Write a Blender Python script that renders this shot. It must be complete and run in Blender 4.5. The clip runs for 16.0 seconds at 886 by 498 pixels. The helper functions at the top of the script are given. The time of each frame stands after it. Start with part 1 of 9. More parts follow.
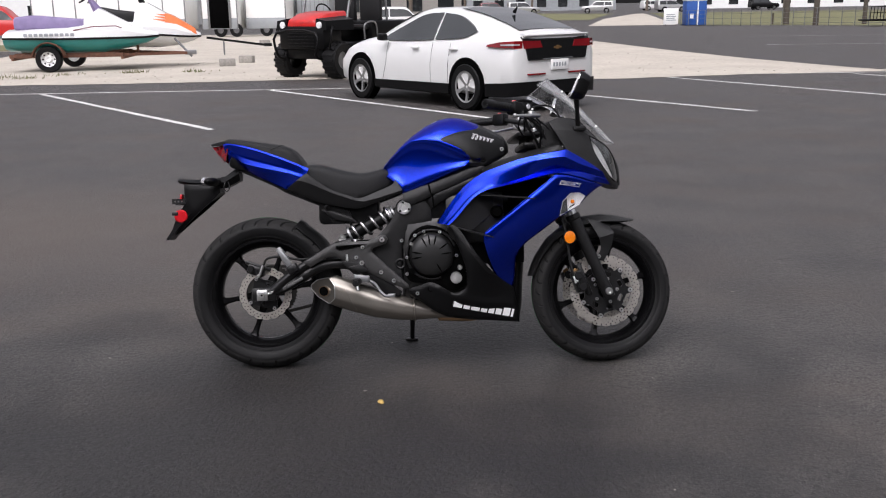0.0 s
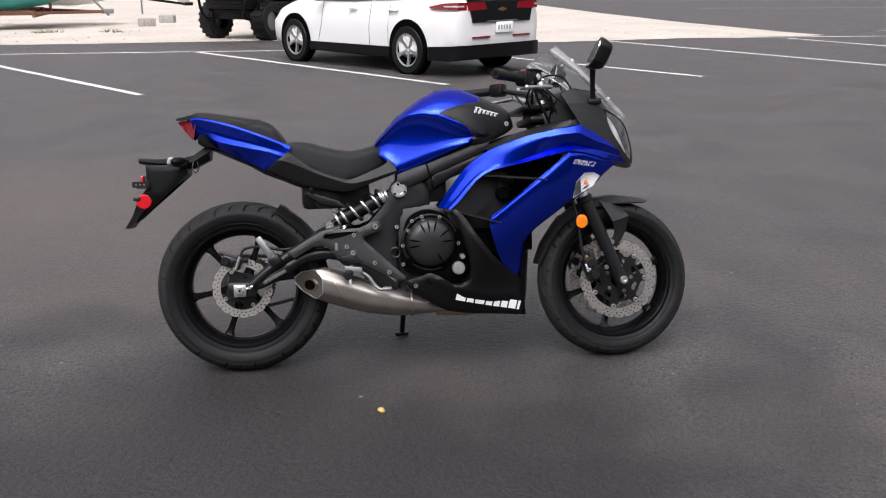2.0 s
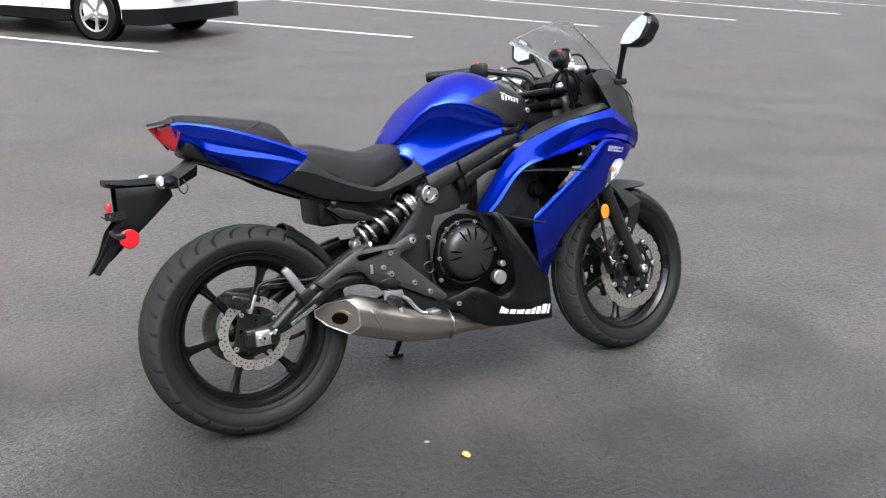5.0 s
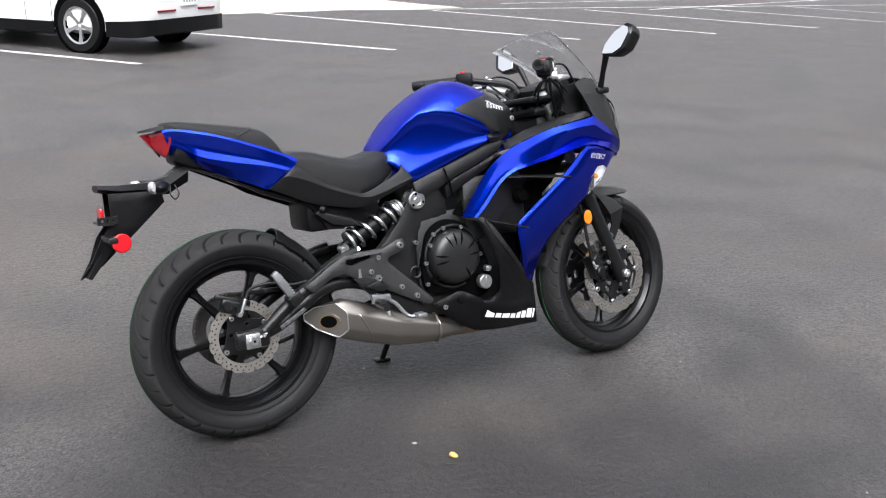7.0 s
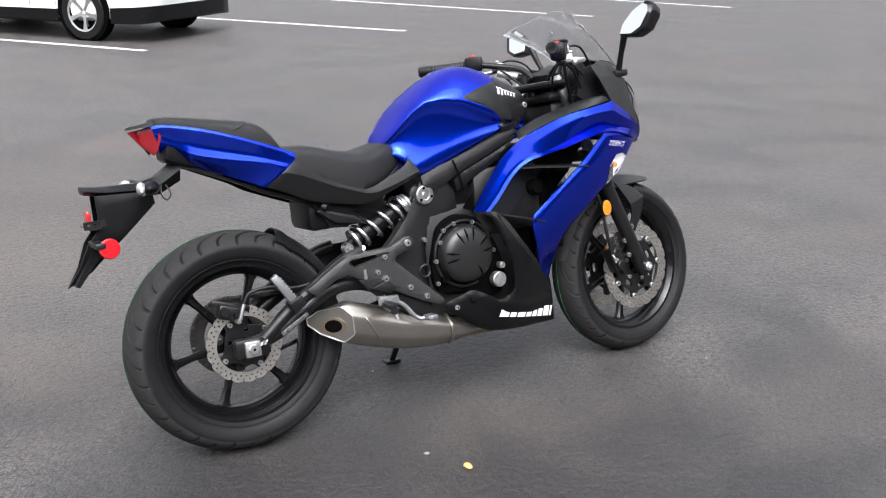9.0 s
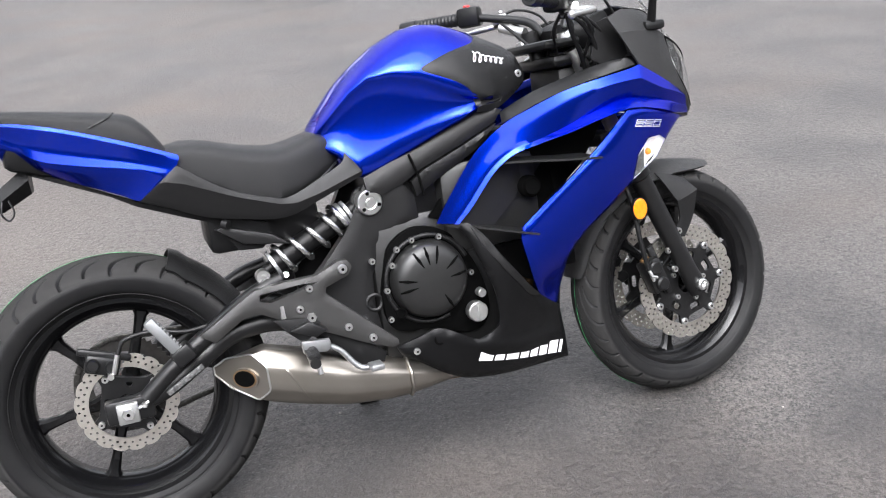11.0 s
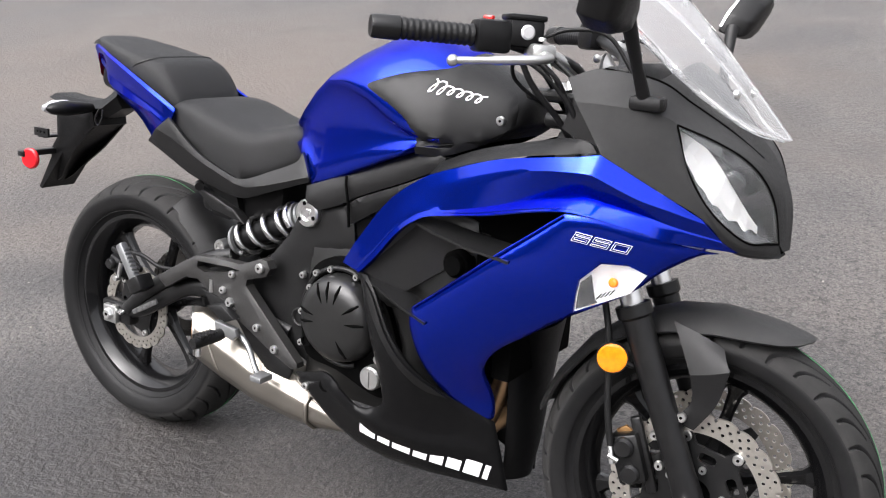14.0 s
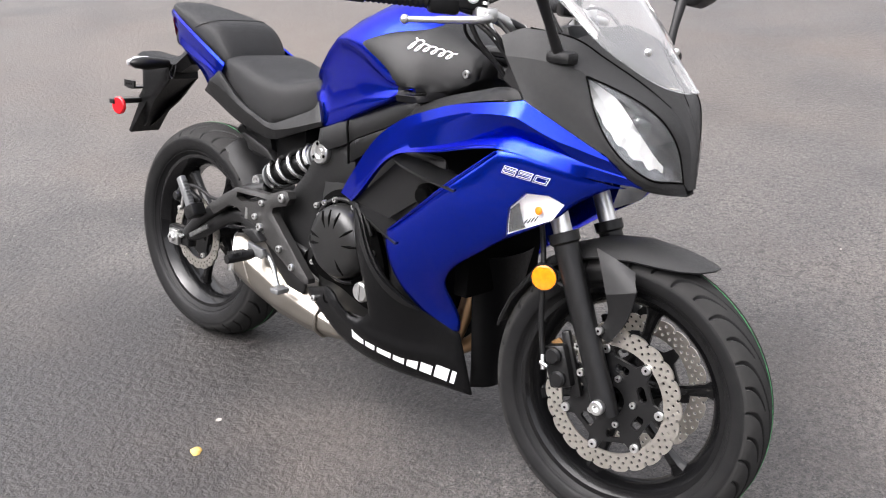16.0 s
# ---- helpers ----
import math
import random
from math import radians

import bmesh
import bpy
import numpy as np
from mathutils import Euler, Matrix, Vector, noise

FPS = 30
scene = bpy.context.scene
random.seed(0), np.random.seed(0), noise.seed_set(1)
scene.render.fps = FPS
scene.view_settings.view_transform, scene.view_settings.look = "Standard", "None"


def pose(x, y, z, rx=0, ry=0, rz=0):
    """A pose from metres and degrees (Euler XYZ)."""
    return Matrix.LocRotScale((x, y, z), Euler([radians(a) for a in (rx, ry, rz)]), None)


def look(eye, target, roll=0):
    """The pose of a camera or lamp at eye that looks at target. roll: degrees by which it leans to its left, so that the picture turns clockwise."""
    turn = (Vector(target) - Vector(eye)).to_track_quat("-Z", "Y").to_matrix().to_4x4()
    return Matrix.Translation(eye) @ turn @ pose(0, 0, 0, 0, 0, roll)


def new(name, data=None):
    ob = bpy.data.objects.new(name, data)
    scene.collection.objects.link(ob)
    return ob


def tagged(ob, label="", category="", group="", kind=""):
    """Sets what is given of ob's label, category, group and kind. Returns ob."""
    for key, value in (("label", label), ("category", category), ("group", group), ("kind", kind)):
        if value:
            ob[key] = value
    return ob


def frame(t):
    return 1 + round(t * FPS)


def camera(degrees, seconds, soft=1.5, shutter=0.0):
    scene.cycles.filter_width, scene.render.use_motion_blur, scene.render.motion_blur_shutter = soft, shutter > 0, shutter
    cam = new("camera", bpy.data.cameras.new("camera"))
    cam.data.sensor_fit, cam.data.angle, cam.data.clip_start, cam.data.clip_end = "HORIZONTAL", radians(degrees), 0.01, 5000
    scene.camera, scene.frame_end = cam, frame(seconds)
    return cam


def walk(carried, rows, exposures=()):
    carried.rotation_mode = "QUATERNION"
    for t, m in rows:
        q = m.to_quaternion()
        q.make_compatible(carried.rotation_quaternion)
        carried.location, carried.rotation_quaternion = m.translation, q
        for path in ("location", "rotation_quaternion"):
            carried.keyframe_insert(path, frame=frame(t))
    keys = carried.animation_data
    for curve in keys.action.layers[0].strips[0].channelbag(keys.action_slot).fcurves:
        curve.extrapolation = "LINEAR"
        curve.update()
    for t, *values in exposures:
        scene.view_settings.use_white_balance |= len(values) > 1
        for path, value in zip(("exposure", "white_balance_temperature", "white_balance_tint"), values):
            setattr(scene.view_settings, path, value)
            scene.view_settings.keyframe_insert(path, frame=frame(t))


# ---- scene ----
cam = camera(50.5, 16.0, 1.1)
PATH = [
    (0, (0.001, -3.765, 1.471), (0.019, -1.829, 0.969), -0.9),
    (0.5, (0.0, -3.749, 1.47), (0.016, -1.813, 0.967), -1.0),
    (1, (0.005, -3.7, 1.46), (0.059, -1.765, 0.96), -0.7),
    (1.5, (-0.088, -3.572, 1.452), (-0.026, -1.663, 0.858), 0.1),
    (2, (-0.279, -3.345, 1.459), (-0.098, -1.439, 0.88), -0.2),
    (2.5, (-0.464, -3.095, 1.438), (-0.12, -1.206, 0.879), 0.3),
    (3, (-0.725, -2.873, 1.449), (-0.254, -1.015, 0.878), 1.4),
    (3.5, (-1.018, -2.68, 1.446), (-0.401, -0.89, 0.801), 0.8),
    (4, (-1.21, -2.51, 1.432), (-0.46, -0.765, 0.805), 0.1),
    (4.2, (-1.288, -2.48, 1.462), (-0.473, -0.77, 0.82), 0.9),
    (6.3, (-1.513, -2.513, 1.473), (-0.554, -0.881, 0.828), 1.6),
    (6.5, (-1.504, -2.526, 1.465), (-0.552, -0.883, 0.839), 1.6),
    (7, (-1.499, -2.53, 1.463), (-0.542, -0.889, 0.836), 1.7),
    (7.5, (-1.491, -2.533, 1.465), (-0.536, -0.893, 0.834), 1.4),
    (8, (-1.479, -2.522, 1.463), (-0.529, -0.88, 0.83), 1.2),
    (8.2, (-1.476, -2.518, 1.468), (-0.524, -0.877, 0.835), 1.3),
    (10.3, (-0.993, -2.02, 1.404), (-0.152, -0.362, 0.669), -2.2),
    (10.5, (-0.895, -1.989, 1.397), (-0.099, -0.299, 0.683), -1.8),
    (11, (-0.608, -1.908, 1.397), (-0.015, -0.169, 0.605), -3.4),
    (11.5, (-0.352, -1.789, 1.409), (0.167, -0.046, 0.577), -1.7),
    (12, (0.071, -1.807, 1.426), (0.236, 0.006, 0.598), -3.3),
    (12.5, (0.399, -1.655, 1.388), (0.199, 0.145, 0.539), -5.1),
    (13, (0.606, -1.432, 1.403), (0.137, 0.324, 0.568), -4.8),
    (13.5, (0.872, -1.32, 1.371), (0.019, 0.302, 0.571), -1.1),
    (14, (1.095, -1.306, 1.397), (0.079, 0.197, 0.554), -3.0),
    (14.5, (1.343, -1.347, 1.397), (0.196, 0.047, 0.536), -4.5),
    (15, (1.51, -1.299, 1.404), (0.303, 0.024, 0.515), -4.8),
    (15.5, (1.564, -1.334, 1.408), (0.336, -0.023, 0.528), -4.7),
    (16, (1.568, -1.36, 1.411), (0.321, -0.052, 0.554), -4.3),
]
EXPO = [(0, 0.2, 6250, 14), (1.0, 0.24, 6250, 14), (1.5, 0.5, 6250, 14), (2.5, 0.62, 6250, 14), (3, 0.78, 6220, 13), (3.5, 1.1, 6180, 12), (4, 1.45, 6150, 9), (6.5, 1.38, 6130, 8), (7.0, 1.25, 6130, 9), (8.0, 1.25, 6130, 9), (10.5, 1.87, 6180, 9), (12.5, 1.78, 6330, 9), (14, 1.65, 6400, 10), (16, 1.8, 6430, 11)]
walk(cam, [(t, look(eye, target, roll)) for t, eye, target, roll in PATH], EXPO)

# ---- light: an overcast sky, brightest high up ----
world = bpy.data.worlds.new("world")
scene.world = world
world.use_nodes = True
wt = world.node_tree
sky = wt.nodes.new("ShaderNodeTexSky")
sky.sky_type = 'NISHITA'
sky.sun_disc = False
sky.sun_elevation = radians(52)
sky.sun_rotation = radians(200)
sky.air_density, sky.dust_density, sky.ozone_density = 1.0, 4.0, 1.0
grey = wt.nodes.new("ShaderNodeHueSaturation")
grey.inputs["Saturation"].default_value = 0.12
wt.links.new(sky.outputs[0], grey.inputs["Color"])
cloud = wt.nodes.new("ShaderNodeTexNoise")
cloud.inputs["Scale"].default_value = 2.6
cloud.inputs["Detail"].default_value = 5
ramp = wt.nodes.new("ShaderNodeMapRange")
ramp.inputs["From Min"].default_value, ramp.inputs["From Max"].default_value = 0.3, 0.7
ramp.inputs["To Min"].default_value, ramp.inputs["To Max"].default_value = 0.75, 1.25
wt.links.new(cloud.outputs["Fac"], ramp.inputs["Value"])
mul = wt.nodes.new("ShaderNodeMix")
mul.data_type, mul.blend_type = 'RGBA', 'MULTIPLY'
mul.inputs["Factor"].default_value = 1.0
wt.links.new(grey.outputs[0], mul.inputs["A"])
wt.links.new(ramp.outputs[0], mul.inputs["B"])
geo = wt.nodes.new("ShaderNodeTexCoord")
sep = wt.nodes.new("ShaderNodeSeparateXYZ")
wt.links.new(geo.outputs["Generated"], sep.inputs[0])
rise = wt.nodes.new("ShaderNodeMapRange")
rise.inputs["From Min"].default_value, rise.inputs["From Max"].default_value = 0.0, 1.0
rise.inputs["To Min"].default_value, rise.inputs["To Max"].default_value = 0.34, 2.3
wt.links.new(sep.outputs["Z"], rise.inputs["Value"])
mul2 = wt.nodes.new("ShaderNodeMix")
mul2.data_type, mul2.blend_type = 'RGBA', 'MULTIPLY'
mul2.inputs["Factor"].default_value = 1.0
wt.links.new(mul.outputs["Result"], mul2.inputs["A"])
wt.links.new(rise.outputs[0], mul2.inputs["B"])
warm = wt.nodes.new("ShaderNodeMix")
warm.data_type, warm.blend_type = 'RGBA', 'MULTIPLY'
warm.inputs["Factor"].default_value = 1.0
warm.inputs["B"].default_value = (1.02, 0.992, 1.0, 1)
wt.links.new(mul2.outputs["Result"], warm.inputs["A"])
wt.links.new(warm.outputs["Result"], wt.nodes["Background"].inputs["Color"])
wt.nodes["Background"].inputs["Strength"].default_value = 0.122
sun = new("sun", bpy.data.lights.new("sun", 'SUN'))
sun.data.energy, sun.data.angle, sun.data.color = 0.8, radians(60), (1.0, 0.97, 0.93)
sun.matrix_world = look((-1.2, -2.8, 6), (0, 0, 0))


# ---- materials ----
def mat(name, base, rough=0.5, metal=0.0, var=0.0, scale=20.0, bump=0.0, bscale=200.0, coat=0.0, spec=0.5, tint=None, big=0.0, bigscale=1.0, rvar=0.0):
    """A principled material: var mixes base towards tint by noise, big by a coarser noise; bump is fine relief."""
    m = bpy.data.materials.new(name)
    m.use_nodes = True
    nt = m.node_tree
    p = nt.nodes["Principled BSDF"]
    p.inputs["Base Color"].default_value = (*base, 1)
    p.inputs["Roughness"].default_value = rough
    p.inputs["Metallic"].default_value = metal
    p.inputs["Coat Weight"].default_value = coat
    p.inputs["Coat Roughness"].default_value = 0.04
    p.inputs["Specular IOR Level"].default_value = spec
    co = nt.nodes.new("ShaderNodeTexCoord")

    def noise_node(s, detail=6.0):
        n = nt.nodes.new("ShaderNodeTexNoise")
        n.inputs["Scale"].default_value = s
        n.inputs["Detail"].default_value = detail
        nt.links.new(co.outputs["Object"], n.inputs["Vector"])
        return n
    colour = None
    tint = tint or tuple(c * 0.5 for c in base)
    for amount, s in ((var, scale), (big, bigscale)):
        if amount:
            n = noise_node(s)
            r = nt.nodes.new("ShaderNodeMapRange")
            r.inputs["From Min"].default_value, r.inputs["From Max"].default_value = 0.35, 0.68
            r.inputs["To Max"].default_value = amount
            nt.links.new(n.outputs["Fac"], r.inputs["Value"])
            mx = nt.nodes.new("ShaderNodeMix")
            mx.data_type = 'RGBA'
            mx.inputs["A"].default_value = (*base, 1)
            mx.inputs["B"].default_value = (*tint, 1)
            if colour:
                nt.links.new(colour, mx.inputs["A"])
            nt.links.new(r.outputs[0], mx.inputs["Factor"])
            colour = mx.outputs["Result"]
    if colour:
        nt.links.new(colour, p.inputs["Base Color"])
    if rvar:
        n = noise_node(scale * 0.7)
        r = nt.nodes.new("ShaderNodeMapRange")
        r.inputs["To Min"].default_value, r.inputs["To Max"].default_value = rough - rvar, rough + rvar
        nt.links.new(n.outputs["Fac"], r.inputs["Value"])
        nt.links.new(r.outputs[0], p.inputs["Roughness"])
    if bump:
        n = noise_node(bscale, 3.0)
        b = nt.nodes.new("ShaderNodeBump")
        b.inputs["Strength"].default_value = bump
        b.inputs["Distance"].default_value = 0.002
        nt.links.new(n.outputs["Fac"], b.inputs["Height"])
        nt.links.new(b.outputs[0], p.inputs["Normal"])
    return m


def glass(name, colour, rough=0.0, alpha_like=1.45):
    m = mat(name, colour, rough)
    p = m.node_tree.nodes["Principled BSDF"]
    p.inputs["Transmission Weight"].default_value = 1.0
    p.inputs["IOR"].default_value = alpha_like
    return m


def asphalt_material():
    m = bpy.data.materials.new("asphalt")
    m.use_nodes = True
    nt = m.node_tree
    p = nt.nodes["Principled BSDF"]
    co = nt.nodes.new("ShaderNodeTexCoord")

    def tex(kind, s, detail=5.0, stretch=None):
        n = nt.nodes.new(kind)
        n.inputs["Scale"].default_value = s
        if "Detail" in n.inputs:
            n.inputs["Detail"].default_value = detail
        src = co.outputs["Object"]
        if stretch:
            mp = nt.nodes.new("ShaderNodeMapping")
            mp.inputs["Scale"].default_value = stretch
            mp.inputs["Rotation"].default_value = (0, 0, radians(20))
            nt.links.new(src, mp.inputs["Vector"])
            src = mp.outputs[0]
        nt.links.new(src, n.inputs["Vector"])
        return n

    def rng(src, a, b, lo, hi):
        r = nt.nodes.new("ShaderNodeMapRange")
        for key, v in (("From Min", a), ("From Max", b), ("To Min", lo), ("To Max", hi)):
            r.inputs[key].default_value = v
        nt.links.new(src, r.inputs["Value"])
        return r.outputs[0]

    def mixc(fac, a, b, blend='MIX'):
        x = nt.nodes.new("ShaderNodeMix")
        x.data_type, x.blend_type = 'RGBA', blend
        nt.links.new(fac, x.inputs["Factor"])
        for key, v in (("A", a), ("B", b)):
            if isinstance(v, tuple):
                x.inputs[key].default_value = (*v, 1)
            else:
                nt.links.new(v, x.inputs[key])
        return x.outputs["Result"]
    fine = tex("ShaderNodeTexVoronoi", 210)
    coarse = tex("ShaderNodeTexVoronoi", 115)
    grain = tex("ShaderNodeTexNoise", 60, 5)
    pits = tex("ShaderNodeTexNoise", 42, 3)
    stain = tex("ShaderNodeTexNoise", 0.45, 6, (1, 2.2, 1))
    patch = tex("ShaderNodeTexNoise", 1.7, 7)

    def shade(vor):
        sp = nt.nodes.new("ShaderNodeSeparateColor")
        nt.links.new(vor.outputs["Color"], sp.inputs[0])
        return sp
    s1, s2 = shade(fine), shade(coarse)
    c = mixc(rng(s1.outputs[0], 0.1, 1.0, 0, 1), (0.003, 0.0028, 0.0031), (0.025, 0.0228, 0.0236))
    c = mixc(rng(s2.outputs[0], 0.55, 0.6, 0.0, 0.6), c, (0.010, 0.0095, 0.010))
    c = mixc(rng(s2.outputs[1], 0.90, 0.92, 0.0, 0.7), c, (0.075, 0.068, 0.063))
    c = mixc(rng(s1.outputs[1], 0.955, 0.965, 0.0, 0.8), c, (0.13, 0.12, 0.11))
    c = mixc(rng(grain.outputs["Fac"], 0.35, 0.65, 0.35, 0.0), c, (0.008, 0.0075, 0.008))
    c = mixc(rng(pits.outputs["Fac"], 0.30, 0.44, 0.75, 0.0), c, (0.004, 0.0037, 0.004))
    c = mixc(rng(stain.outputs["Fac"], 0.47, 0.66, 0, 0.65), c, (0.068, 0.055, 0.046))
    c = mixc(rng(patch.outputs["Fac"], 0.35, 0.6, 0.4, 0.0), c, (0.016, 0.0155, 0.017))

    def spot(cx, cy, rx, ry, wob, a, b):
        """A broken-edged patch of the ground: 1 inside, 0 outside."""
        mp = nt.nodes.new("ShaderNodeMapping")
        mp.vector_type = 'POINT'
        mp.inputs["Location"].default_value = (-cx / rx, -cy / ry, 0)
        mp.inputs["Scale"].default_value = (1 / rx, 1 / ry, 0)
        nt.links.new(co.outputs["Object"], mp.inputs["Vector"])
        ln = nt.nodes.new("ShaderNodeVectorMath")
        ln.operation = 'LENGTH'
        nt.links.new(mp.outputs[0], ln.inputs[0])
        ad = nt.nodes.new("ShaderNodeMath")
        ad.operation = 'MULTIPLY_ADD'
        nt.links.new(wob.outputs["Fac"], ad.inputs[0])
        ad.inputs[1].default_value = 1.6
        nt.links.new(ln.outputs["Value"], ad.inputs[2])
        return rng(ad.outputs[0], a, b, 1, 0)
    worn = spot(-3.2, 2.6, 3.0, 1.9, stain, 1.0, 1.9)
    c2 = nt.nodes.new("ShaderNodeMath")
    c2.operation = 'MULTIPLY'
    nt.links.new(worn, c2.inputs[0])
    c2.inputs[1].default_value = 0.7
    c = mixc(c2.outputs[0], c, (0.086, 0.070, 0.058))
    # broad soft shade round the bike, painted into the asphalt colour
    bike_shade = nt.nodes.new("ShaderNodeMath")
    bike_shade.operation = 'MULTIPLY'
    nt.links.new(spot(-0.55, -0.85, 2.5, 1.6, patch, 1.1, 1.9), bike_shade.inputs[0])
    bike_shade.inputs[1].default_value = 0.74
    c = mixc(bike_shade.outputs[0], c, (0.008, 0.0076, 0.008))
    nt.links.new(c, p.inputs["Base Color"])
    ro = nt.nodes.new("ShaderNodeMath")
    ro.operation = 'ADD'
    nt.links.new(rng(patch.outputs["Fac"], 0.3, 0.7, -0.06, 0.08), ro.inputs[0])
    nt.links.new(rng(s1.outputs[2], 0.0, 1.0, 0.26, 0.62), ro.inputs[1])
    nt.links.new(ro.outputs[0], p.inputs["Roughness"])
    p.inputs["Specular IOR Level"].default_value = 0.48
    b1 = nt.nodes.new("ShaderNodeBump")
    b1.inputs["Strength"].default_value, b1.inputs["Distance"].default_value = 0.5, 0.003
    nt.links.new(coarse.outputs["Distance"], b1.inputs["Height"])
    b2 = nt.nodes.new("ShaderNodeBump")
    b2.inputs["Strength"].default_value, b2.inputs["Distance"].default_value = 0.45, 0.002
    nt.links.new(fine.outputs["Distance"], b2.inputs["Height"])
    nt.links.new(b1.outputs[0], b2.inputs["Normal"])
    b3 = nt.nodes.new("ShaderNodeBump")
    b3.inputs["Strength"].default_value, b3.inputs["Distance"].default_value = 0.5, 0.006
    nt.links.new(rng(pits.outputs["Fac"], 0.28, 0.60, 0, 1), b3.inputs["Height"])
    nt.links.new(b2.outputs[0], b3.inputs["Normal"])
    nt.links.new(b3.outputs[0], p.inputs["Normal"])
    return m


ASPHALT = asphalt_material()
GRAVEL = mat("pale_gravel", (0.52, 0.475, 0.405), 0.9, 0, 0.6, 9, 0.8, 60, tint=(0.34, 0.305, 0.255), big=0.5, bigscale=0.7)
GRASS = mat("dry_grass", (0.10, 0.115, 0.045), 0.9, 0, 0.8, 6, 0.6, 30, tint=(0.17, 0.15, 0.075), big=0.5, bigscale=0.25)
LANE = mat("line_paint", (0.80, 0.79, 0.76), 0.65, 0, 0.55, 24, 0.4, 120, tint=(0.25, 0.25, 0.24), big=0.4, bigscale=3)
BLUE = mat("metallic_blue_paint", (0.0005, 0.018, 0.375), 0.22, 0.92, 0.3, 1100, coat=0.44, tint=(0.0010, 0.031, 0.57))
BLUE.node_tree.nodes["Principled BSDF"].inputs["Specular Tint"].default_value = (0.09, 0.14, 0.85, 1)
BLACKP = mat("black_satin_plastic", (0.003, 0.003, 0.0033), 0.36, 0, 0.4, 60, 0.25, 700, tint=(0.007, 0.007, 0.007), rvar=0.06, spec=0.16)
BLACKM = mat("matt_black_plastic", (0.0045, 0.0045, 0.0048), 0.43, 0, 0.4, 90, 0.25, 1400, tint=(0.009, 0.0088, 0.0086), rvar=0.05, spec=0.29)
MATTB = mat("textured_black_plastic", (0.0165, 0.0165, 0.0168), 0.55, 0, 0.4, 90, 0.4, 1300, tint=(0.024, 0.0238, 0.0236), rvar=0.05, spec=0.34)
CASTB = mat("satin_black_casting", (0.014, 0.0135, 0.013), 0.46, 0.1, 0.5, 60, 0.35, 900, tint=(0.023, 0.0222, 0.0215), rvar=0.06, spec=0.55)
GLOSSB = mat("gloss_black_paint", (0.003, 0.003, 0.0033), 0.24, 0, coat=0.25, var=0.3, scale=30, spec=0.22)
FRAMEB = mat("black_painted_metal", (0.004, 0.004, 0.0043), 0.34, 0.05, 0.4, 50, 0.2, 600, tint=(0.011, 0.0108, 0.0106), spec=0.36)
ENGINEB = mat("black_engine_coating", (0.008, 0.008, 0.008), 0.36, 0.15, 0.5, 40, 0.10, 1500, tint=(0.014, 0.0138, 0.0135), spec=0.5)
# near-black that also paints shade into gaps, holes and recesses
DARK = mat("black_recess_shade", (0.0015, 0.0015, 0.0015), 0.8, 0, 0.4, 60, spec=0.03)
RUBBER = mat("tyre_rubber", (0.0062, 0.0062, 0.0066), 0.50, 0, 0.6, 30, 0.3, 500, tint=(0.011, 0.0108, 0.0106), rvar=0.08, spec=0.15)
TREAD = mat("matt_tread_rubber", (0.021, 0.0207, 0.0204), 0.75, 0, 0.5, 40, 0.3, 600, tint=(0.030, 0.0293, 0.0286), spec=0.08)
VINYL = mat("black_seat_vinyl", (0.0085, 0.0085, 0.009), 0.48, 0, 0.3, 30, 0.7, 900, tint=(0.0145, 0.0145, 0.015), spec=0.28)
PIPING = mat("seat_seam", (0.006, 0.006, 0.006), 0.6, 0, 0.3, 30)
STEEL = mat("brushed_stainless_steel", (0.30, 0.277, 0.245), 0.38, 1.0, 0.35, 14, 0.04, 700, tint=(0.235, 0.212, 0.185), rvar=0.04)
BRONZE = mat("heat_tinted_steel", (0.45, 0.30, 0.17), 0.35, 1.0, 0.6, 15, tint=(0.3, 0.18, 0.1))
DISC = mat("disc_steel", (0.60, 0.57, 0.52), 0.36, 1.0, 0.4, 120, 0.2, 600, tint=(0.44, 0.41, 0.37))
CHROME = mat("bright_plated_metal", (0.74, 0.74, 0.73), 0.30, 1.0, 0.2, 60, tint=(0.55, 0.55, 0.54))
BOLT = [CHROME, DARK]
ALU = mat("cast_aluminium", (0.52, 0.52, 0.51), 0.36, 0.95, 0.3, 60, 0.2, 600, tint=(0.38, 0.38, 0.37))
GOLD = mat("gold_caliper_part", (0.30, 0.17, 0.07), 0.45, 0.8, 0.4, 40)
SPRING = mat("silver_spring_paint", (0.56, 0.56, 0.555), 0.27, 1.0, 0.2, 40)
AMBER = mat("amber_reflector", (0.82, 0.225, 0.004), 0.18, 0, 0.5, 120, coat=0.6, tint=(0.66, 0.13, 0.002))
REDL = mat("red_lens", (0.20, 0.002, 0.006), 0.15, 0, 0.5, 120, coat=0.5, tint=(0.09, 0.001, 0.003))
REDR = mat("red_reflector", (0.52, 0.010, 0.016), 0.2, 0, 0.4, 160, coat=0.5, tint=(0.40, 0.004, 0.008))
CHAINM = mat("dark_chain_steel", (0.07, 0.067, 0.063), 0.4, 0.8, 0.5, 60, tint=(0.03, 0.028, 0.026))
REDP = mat("red_paint", (0.55, 0.015, 0.012), 0.35, 0, 0.3, 10, coat=0.4)
WHITEP = mat("white_paint", (0.70, 0.70, 0.685), 0.3, 0, 0.15, 3, coat=0.7, tint=(0.63, 0.63, 0.615))
WHITEM = mat("white_panel", (0.88, 0.88, 0.86), 0.5, 0, 0.3, 2.5, tint=(0.76, 0.75, 0.72))
